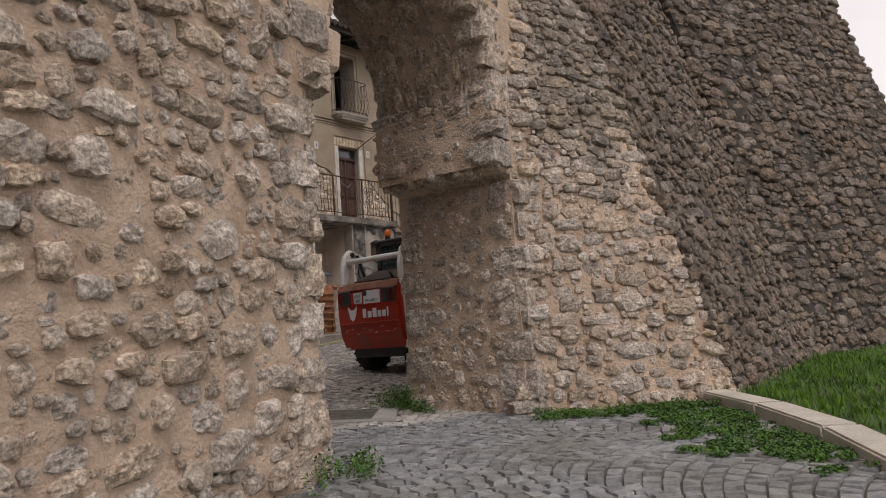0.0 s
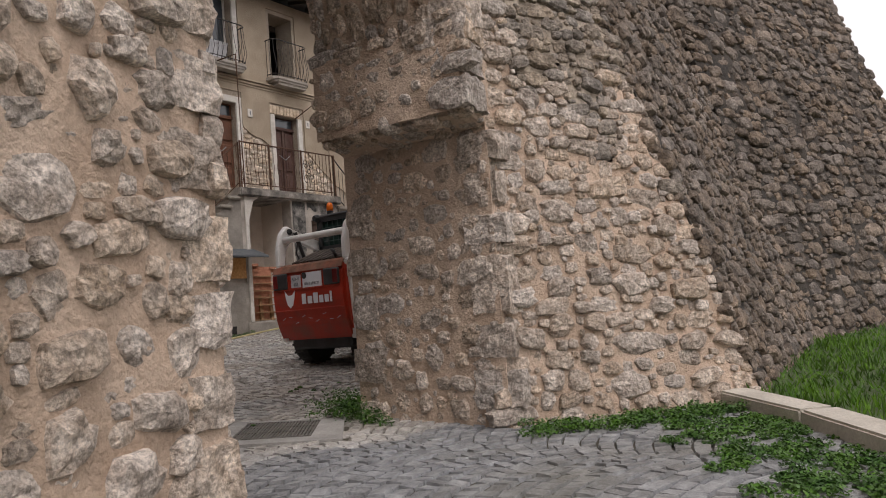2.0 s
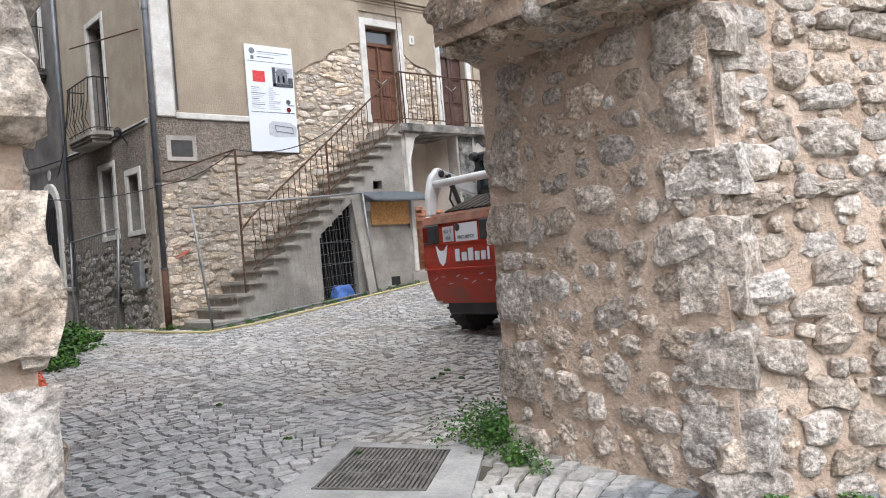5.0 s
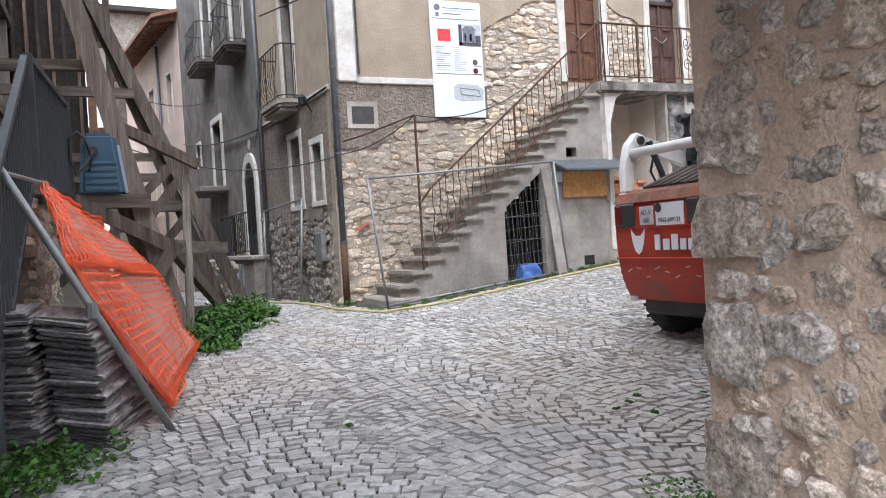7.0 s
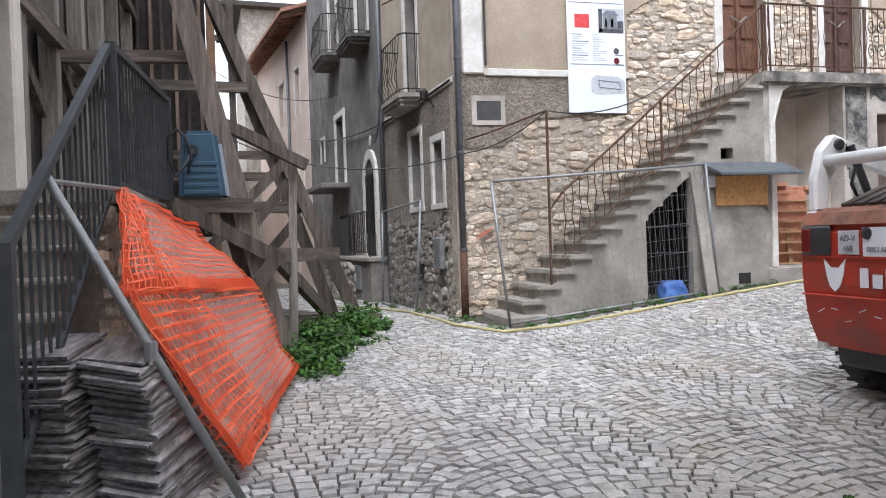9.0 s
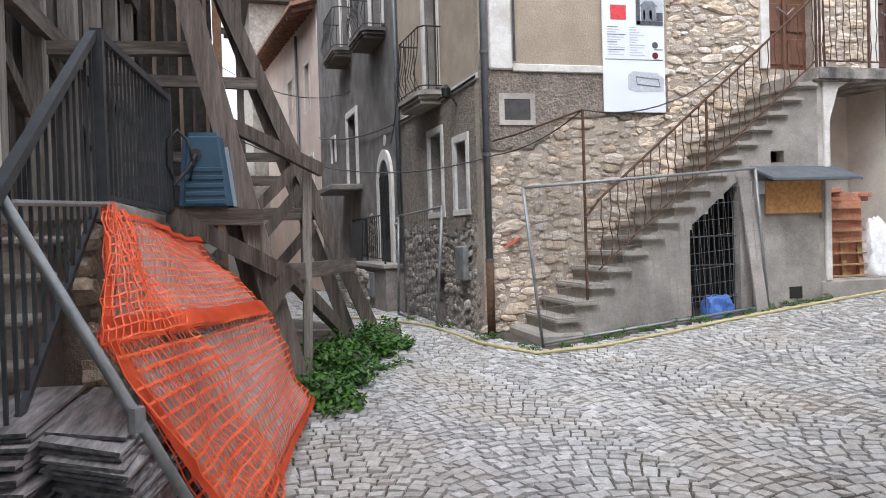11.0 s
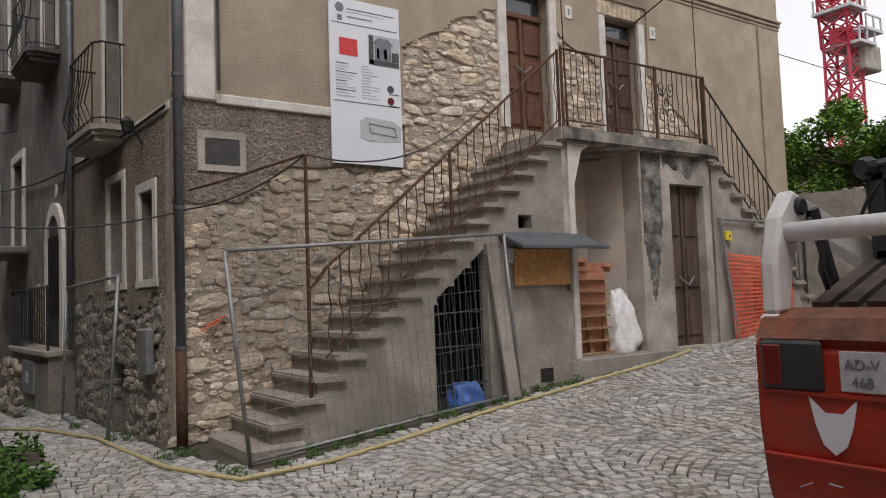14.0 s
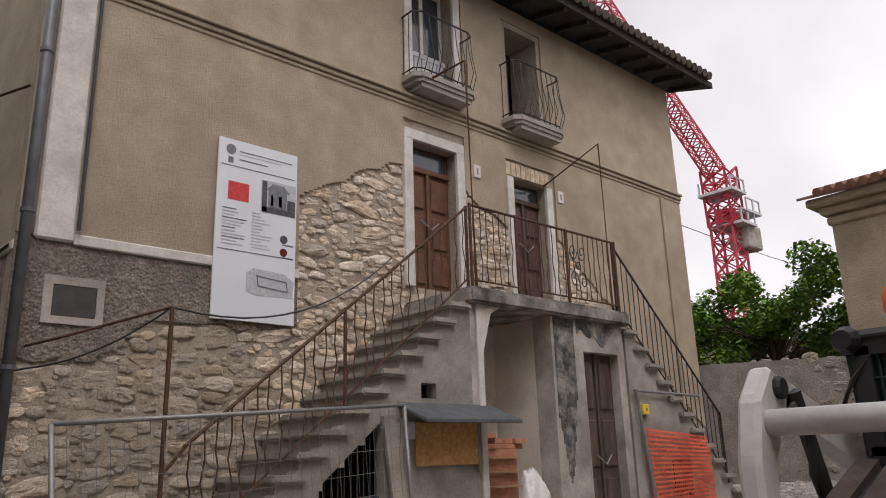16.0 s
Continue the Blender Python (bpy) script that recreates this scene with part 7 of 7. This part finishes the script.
weeds([(-1.5, -9.75, 0.3, 0.26, 900), (-1.3, -9.6, 0.3, 0.25, 700), (-1.62, -10.1, 0.2, 0.14, 300)], "weeds at the inner foot of the gate pier")
weeds([(-4.0, -11.85, 0.25, 0.2, 400)], "weeds at the foot of the gate's other pier")
weeds([(-2.3, -2.2, 0.45, 0.4, 1500), (-2.0, -1.2, 0.4, 0.35, 1100), (-1.7, -0.3, 0.3, 0.35, 900), (-1.35, 0.1, 0.25, 0.3, 500), (-2.6, -3.1, 0.35, 0.35, 900), (-2.3, -3.4, 0.35, 0.12, 400), (-1.8, -1.9, 0.4, 0.08, 300), (-2.9, -1.8, 0.6, 0.4, 1200), (-3.2, -0.6, 0.6, 0.35, 900), (-2.65, -3.11, 0.3, 0.26, 700), (-2.44, -3.07, 0.3, 0.2, 700), (-2.24, -2.64, 0.3, 0.2, 700), (-2.36, -2.02, 0.3, 0.26, 700), (-1.7, -1.22, 0.3, 0.26, 700), (-1.38, -0.74, 0.3, 0.2, 700), (-1.96, -1.04, 0.3, 0.2, 700), (-2.19, -1.2, 0.3, 0.26, 700)], "bushy nettles under the timber shores", leaf=0.055)
weeds([(-4.0, -7.45, 0.35, 0.25, 900), (-3.75, -7.1, 0.3, 0.2, 700), (-4.2, -7.9, 0.4, 0.2, 600), (-4.2, -5.9, 0.2, 0.9, 300)], "weeds around the board stack and steps", leaf=0.045)
weeds([(0.2 + 0.34 * k, -1.45 + 0.02 * k, 0.2, 0.1, 170) for k in range(14)], "weeds along the stair foot")
weeds([(-0.1, -0.5, 0.2, 0.12, 200), (-0.25, 0.9, 0.2, 0.12, 180), (-0.5, 2.5, 0.2, 0.1, 120), (-0.9, 5.5, 0.3, 0.2, 300)], "weeds along the alley wall")
weeds([(rnd.uniform(-2.6, 0.5), rnd.uniform(-9.3, -7.2), 0.08, 0.03, 50) for _ in range(9)], "tiny weeds between the cobbles")

# ---- cobbles, in fanned arcs ----
cob = thing("paving", "grey stone cobbles laid in fanned arcs", "paving", (0, -6, -0.4), kind="structure")


def cobble(x, y, w, d, turn, r):
    z = ground_z(x, y)
    c, s = math.cos(turn), math.sin(turn)
    lo, hi = [], []
    tilt = (r.uniform(-0.006, 0.006), r.uniform(-0.006, 0.006))
    lift = 0.006 + r.uniform(-0.004, 0.007)
    for i, (a, b) in enumerate(((-1, -1), (1, -1), (1, 1), (-1, 1))):
        ja, jb = a * w / 2 * r.uniform(0.92, 1.03), b * d / 2 * r.uniform(0.92, 1.03)
        lo.append((x + c * ja - s * jb, y + s * ja + c * jb, z - 0.03))
        ja, jb = ja * 0.88, jb * 0.87
        hi.append((x + c * ja - s * jb, y + s * ja + c * jb, z + lift + a * tilt[0] + b * tilt[1]))
    return np.array(lo + hi), [[4, 5, 6, 7], [0, 1, 5, 4], [1, 2, 6, 5], [2, 3, 7, 6], [3, 0, 4, 7]]


def in_poly(x, y, poly):
    k = False
    for (x0, y0), (x1, y1) in zip(poly, poly[1:] + poly[:1]):
        if (y0 > y) != (y1 > y) and x < (x1 - x0) * (y - y0) / (y1 - y0) + x0:
            k = not k
    return k


PAVED = [(-4.2, -11.5), (-7.2, -12.2), (-9.5, -16), (-7, -18.5), (-3.6, -15.3), (-0.1, -12.5), (-1.3, -11.2), (-1.3, -9.8), (-0.1, -9.3), (12.8, -9.2), (12.8, -2.0), (11.3, 0.2), (9.8, -1.0), (0.4, -1.5), (-0.1, -0.2), (-0.4, 5), (-1.0, 14), (-3.2, 14), (-2.6, 5), (-1.2, 0.8), (-2.2, -2.6), (-2.9, -3.6), (-3.75, -6.9), (-4.2, -7.6), (-4.3, -9.5)]
rc = random.Random(11)
near_c, far_c, damp_shaded_c = [], [], []
LANE, RAD, ROW = 1.5, 1.25, 0.112
for lane in range(-7, 11):
    xc = lane * LANE + 0.3
    for row in range(-175, 135):
        a = -math.asin(LANE / 2 / RAD)
        a1 = -a
        size = ROW * rc.uniform(0.95, 1.08)
        while a < a1:
            st = ROW * rc.uniform(0.85, 1.2) / RAD
            mid_a = a + st / 2
            a += st
            x = xc + RAD * math.sin(mid_a)
            y = row * ROW + RAD * math.cos(mid_a) - RAD
            y += 0.12 * noise.noise(Vector((x * 0.5, y * 0.5, 3)))
            if y > 6 and (x < -3 or x > 0):
                continue
            if not in_poly(x, y, PAVED) or in_poly(x, y, SLAB):
                continue
            worn = noise.noise(Vector((x * 0.7, y * 0.7, 7)))
            piece = cobble(x, y, st * RAD * 0.96, size * 0.95 * math.cos(mid_a), -mid_a, rc)
            if worn > 0.42:
                piece[0][:, 2] -= 0.006
            if -2.9 < x < -1.4 and -8.9 < y < -6.9 and len(near_c) < 290:
                near_c.append(piece)
            elif y + 0.35 * x < -11.4 + 0.5 * noise.noise(Vector((x, y, 1))):
                damp_shaded_c.append(piece)
            else:
                far_c.append(piece)
joined("cobbles", far_c, M_COBBLE, cob, smooth=False)
# outside the gate: damp stones with the walls' shade in their colour
joined("cobbles", damp_shaded_c, M_COBBLE_D, cob, smooth=False)

# ---- stones of the walls ----
A0 = LE - E1 * 4.6 - P1 * 0.69
LI = LE + P1 * 1.3
gate_face = [Vector((A0.x, A0.y, -1.4)), LE - UP * 1.0, LE + UP * 3.6, Vector((A0.x, A0.y, 3.6))]
mortar_bed(gate, gate_face, 0.035, 0.008, 0.014, M_MORTAR, 1)
stone_quad(gate, gate_face, 0.118, 1, M_STONE, M_STONE_J, lambda p, s, t: s < 0.955, fill=0.97, proud=0.05, aspect=1.6, limit=190, near=(-4.2, -11.7, 0.3))
gate_side = [LE - UP * 0.9, LI - UP * 0.9, LI + UP * 2.0, LE + UP * 2.0]
mortar_bed(gate, gate_side, 0.035, 0.012, 0.014, M_MORTAR, 2)
stone_quad(gate, gate_side, 0.13, 2, M_STONE, M_STONE_J, fill=0.9, proud=0.045, aspect=1.4)
jamb = [(-1.42, -9.84, -0.7), (-1.45, -11.27, -0.7), (-1.45, -11.27, 1.6), (-1.42, -9.84, 1.6)]
mortar_bed(gate, jamb, 0.028, 0.001, 0.013, M_MORTAR, 3)
stone_quad(gate, jamb, 0.125, 3, M_STONE, M_STONE_J, lambda p, s, t: 0.1 < s < 0.9, fill=0.98, proud=0.032, aspect=1.45, limit=110, near=(-1.4, -10.6, 0.2))
c0, c1 = LE + E1 * (SPAN - 0.35) + P1 * 1.3, LE + E1 * (SPAN - 0.35)
stone_quad(gate, [(c0.x, c0.y, 1.7), (c1.x, c1.y, 1.7), (c1.x, c1.y, 2.3), (c0.x, c0.y, 2.3)], 0.11, 4, M_STONE, M_STONE_J, fill=0.95, proud=0.03, aspect=1.8)
shelf = [LE + E1 * (SPAN - 0.3) + UP * 1.605 + P1 * 1.3, LE + E1 * (SPAN + 0.03) + UP * 1.565 + P1 * 1.3, LE + E1 * (SPAN + 0.03) + UP * 1.565, LE + E1 * (SPAN - 0.3) + UP * 1.605]
mortar_bed(gate, shelf, 0.03, 0.005, 0.018, M_MORTAR, 9)
stone_quad(gate, shelf, 0.13, 44, M_STONE, M_STONE_J, fill=1.0, proud=0.04, aspect=1.3)
nose = [LE + E1 * (SPAN - 0.35) + UP * 1.62 + P1 * 1.3, LE + E1 * (SPAN - 0.35) + UP * 1.62, LE + E1 * (SPAN - 0.35) + UP * 2.22, LE + E1 * (SPAN - 0.35) + UP * 2.22 + P1 * 1.3]
mortar_bed(gate, nose, 0.03, 0.006, 0.016, M_MORTAR, 10)
for k in range(0, 14, 2):
    (s0, z0), (s1, z1) = arc[k], arc[k + 2]
    q0, q1 = LE + E1 * s1 + UP * z1, LE + E1 * s0 + UP * z0
    stone_quad(gate, [q0, q1, q1 + P1 * 1.3, q0 + P1 * 1.3], 0.10, 30 + k, M_STONE, M_STONE_J, fill=0.98, proud=0.022, aspect=2.2)


def over_arch(p, s, t):
    return ((s * SPAN - mid) / (half + 0.28)) ** 2 + ((p.z - spring) / (half * 1.12 + 0.28)) ** 2 > 1 and p.z > 2.0


arch_face = [LE + UP * 2.0, JO + UP * 2.0, JO + UP * 5.0, LE + UP * 5.0]
mortar_bed(gate, arch_face, 0.04, 0.012, 0.014, M_MORTAR, 4, over_arch)
stone_quad(gate, arch_face, 0.12, 41, M_STONE, M_STONE_J, over_arch, fill=0.92, proud=0.04, aspect=1.6)
butt_face = [Vector((-1.42, -11.27, -0.85)), BC0, BC0.lerp(BC1, 0.78), Vector((-1.4, -11.16, 4.8))]


def greyed(p, s, t):
    """The upper, weathered part of the buttress face, bare of mortar."""
    return p.z > 2.5 - 1.2 * s + 1.1 * noise.noise(p * 1.3) + 0.8 * noise.noise(p * 5) and s > 0.22


mortar_bed(butt, butt_face, 0.035, 0.002, 0.014, M_MORTAR, 5, lambda p, s, t: not greyed(p, s, t))
stone_quad(butt, butt_face, 0.10, 5, M_STONE, M_STONE_J, lambda p, s, t: not greyed(p, s, t), fill=1.1, proud=0.044, aspect=1.7, limit=290, near=(-0.7, -12, 0.4))
mortar_bed(butt, butt_face, 0.05, 0.0, 0.012, M_RUBMORTAR, 6, greyed)
stone_quad(butt, butt_face, 0.085, 15, M_GREYLIME, M_GREYLIME, greyed, fill=1.06, proud=0.04, aspect=1.7)
# side face and bastion carry darker stones than the buttress front
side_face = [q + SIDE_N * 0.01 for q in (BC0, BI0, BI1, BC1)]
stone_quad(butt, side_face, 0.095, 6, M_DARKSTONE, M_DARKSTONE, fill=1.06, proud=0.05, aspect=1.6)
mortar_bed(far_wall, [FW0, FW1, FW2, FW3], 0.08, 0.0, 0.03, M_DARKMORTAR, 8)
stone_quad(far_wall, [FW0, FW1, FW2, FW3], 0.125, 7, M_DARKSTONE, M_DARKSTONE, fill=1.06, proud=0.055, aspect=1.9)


def block(parent, p, u, v, n, size, seed, material=None):
    """One dressed corner stone."""
    u, v, n = Vector(u), Vector(v), Vector(n)
    bm = B()
    box(bm, -size[0] / 2, size[0] / 2, -size[1] / 2, size[1] / 2, -size[2] / 2, size[2] / 2)
    bmesh.ops.subdivide_edges(bm, edges=bm.edges[:], cuts=5, use_grid_fill=True)
    for w in bm.verts:
        q = w.co.copy()
        k = Vector((q.x / size[0], q.y / size[1], q.z / size[2])) * 2
        r = max(0, k.length - 1.15) * 0.12
        w.co *= 1 - r
        w.co += Vector([noise.noise(q * 9 + Vector((seed * 3 + i, 0, 0))) for i in (0, 5, 9)]) * 0.03
        w.co += Vector([noise.noise(q * 26 + Vector((seed * 3 + i, 0, 0))) for i in (1, 6, 11)]) * 0.012
    m = Matrix(((u.x, v.x, n.x, p[0]), (u.y, v.y, n.y, p[1]), (u.z, v.z, n.z, p[2]), (0, 0, 0, 1)))
    bm.transform(m)
    return part("quoin", bm, material or M_STONE, parent)


for k, (z, w, h) in enumerate(((-0.32, 0.44, 0.32), (0.02, 0.34, 0.28), (0.42, 0.36, 0.48), (0.82, 0.4, 0.24), (1.12, 0.3, 0.26), (1.42, 0.36, 0.24))):
    block(gate, (-1.352, -11.185, z), (0.1, -0.99, 0), UP, (-0.99, -0.1, 0), (w * 0.9, h * 0.88, 0.22), k)
for k, (z, w, h) in enumerate(((-0.55, 0.35, 0.3), (-0.12, 0.42, 0.34), (0.3, 0.3, 0.34), (0.7, 0.4, 0.26), (1.02, 0.34, 0.26))):
    block(gate, (-1.36, -9.99, z), (0.0, -1, 0), UP, (-1, 0, 0), (w * 0.8, h * 0.85, 0.2), 20 + k)
for k, (z, w, h) in enumerate(((-0.6, 0.5, 0.34), (-0.28, 0.34, 0.3), (0.0, 0.52, 0.24), (0.3, 0.34, 0.24), (0.57, 0.3, 0.3), (0.9, 0.4, 0.26), (1.2, 0.3, 0.26), (1.52, 0.42, 0.28), (1.82, 0.36, 0.24), (2.12, 0.42, 0.3))):
    q = LE + E1 * (-w / 2 + 0.05 + (0.18 if z > 1.75 else 0)) + P1 * 0.07
    block(gate, (q.x, q.y, z), E1, UP, -P1, (w * 0.85, h * 0.85, 0.24), 40 + k)
for k in range(8, 15):
    t = math.pi * (k + 0.5) / 14 if k < 14 else math.pi
    s, z = mid - half * math.cos(t), spring + half * 1.12 * math.sin(t)
    q = LE + E1 * (s + 0.1) + P1 * 0.08
    block(gate, (q.x, q.y, z + 0.02), E1, UP, -P1, (0.3, 0.25, 0.3), 60 + k)
for k, (z, w) in enumerate(((1.74, 0.36), (1.98, 0.3), (2.2, 0.32))):
    q = LE + E1 * (SPAN - 0.2) + P1 * 0.1
    block(gate, (q.x, q.y, z), E1, UP, -P1, (w, 0.22, 0.32), 80 + k)


def on_front(p, s, t):
    x, z = p.x, p.z
    if any(h[0] - 0.16 < x < h[1] + 0.16 and h[2] - 0.1 < z < h[3] + 0.2 for h in (DOOR1, DOOR2)):
        return False
    if x < 2.9:
        return z < roughcast(x)[0][0] - 0.02
    return z < rubble_top(x) - 0.05


stone_quad(house, [(0.12, 0.0, -0.4), (8.6, 0.0, -0.4), (8.6, 0.0, 5.5), (0.12, 0.0, 5.5)], 0.095, 8, M_RUBBLE, M_RUBBLE_J, on_front, fill=1.04, proud=0.026, aspect=2.1, limit=290, near=(1.5, 0, 1.5))
a, b = AO + AL * 0.1, AO + AL * 4.25
stone_quad(house, [(b.x, b.y, -0.5), (a.x, a.y, -0.5), (a.x, a.y, 1.75), (b.x, b.y, 1.75)], 0.12, 9, M_GREYRUBBLE, M_GREYRUBBLE, lambda p, s, t: p.z < 1.26 + ragged(12, (p.y), 0.35, 3) and not (1.8 < p.y < 2.5 and p.z < 0.55) and not any(h[0] - 0.1 < p.y < h[1] + 0.1 and p.z > h[2] - 0.1 for h in AWIN[:2]), fill=0.95, proud=0.035, aspect=1.5)
a, b = AO + AL * 4.5 + AN * 0.78, AO + AL * 7.6 + AN * 0.78
stone_quad(ter, [(b.x, b.y, -0.5), (a.x, a.y, -0.5), (a.x, a.y, 0.48), (b.x, b.y, 0.48)], 0.12, 10, M_GREYRUBBLE, M_GREYRUBBLE, lambda p, s, t: not (5.35 < p.y < 6.45 and p.z > -0.2), fill=0.93, proud=0.03, aspect=1.5)
a, b = AO + AL * 4.5, AO + AL * 7.8
stone_quad(neigh, [(b.x, b.y, 0.6), (a.x, a.y, 0.6), (a.x, a.y, 1.9), (b.x, b.y, 1.9)], 0.11, 12, M_GREYRUBBLE, M_GREYRUBBLE, lambda p, s, t: not (4.95 < p.y < 6.45) and p.z < 1.5 + ragged(14, p.y, 0.4, 2), fill=0.93, proud=0.03)
stone_quad(plat, [(-3.95, -5.15, -0.7), (-3.95, -2.4, -0.7), (-3.95, -2.4, 1.22), (-3.95, -5.15, 1.22)], 0.14, 13, M_RUBBLE, M_RUBBLE_J, fill=0.93, proud=0.03)
stone_quad(yard, [(11.5, 0.55, 0.4), (12.9, -2.2, 0.4), (12.9, -2.2, 2.9), (11.5, 0.55, 2.9)], 0.14, 14, M_GREYRUBBLE, M_GREYRUBBLE, fill=0.95, proud=0.03)
for co, fa in near_c:
    me = bpy.data.meshes.new("cobble")
    mid_p = co.mean(0)
    me.from_pydata((co - mid_p).tolist(), [], fa)
    me.materials.append(M_COBBLE_P)
    ob = new("cobble", me)
    ob.parent = cob
    ob.matrix_parent_inverse = cob.matrix_basis.inverted()
    ob.location = mid_p.tolist()
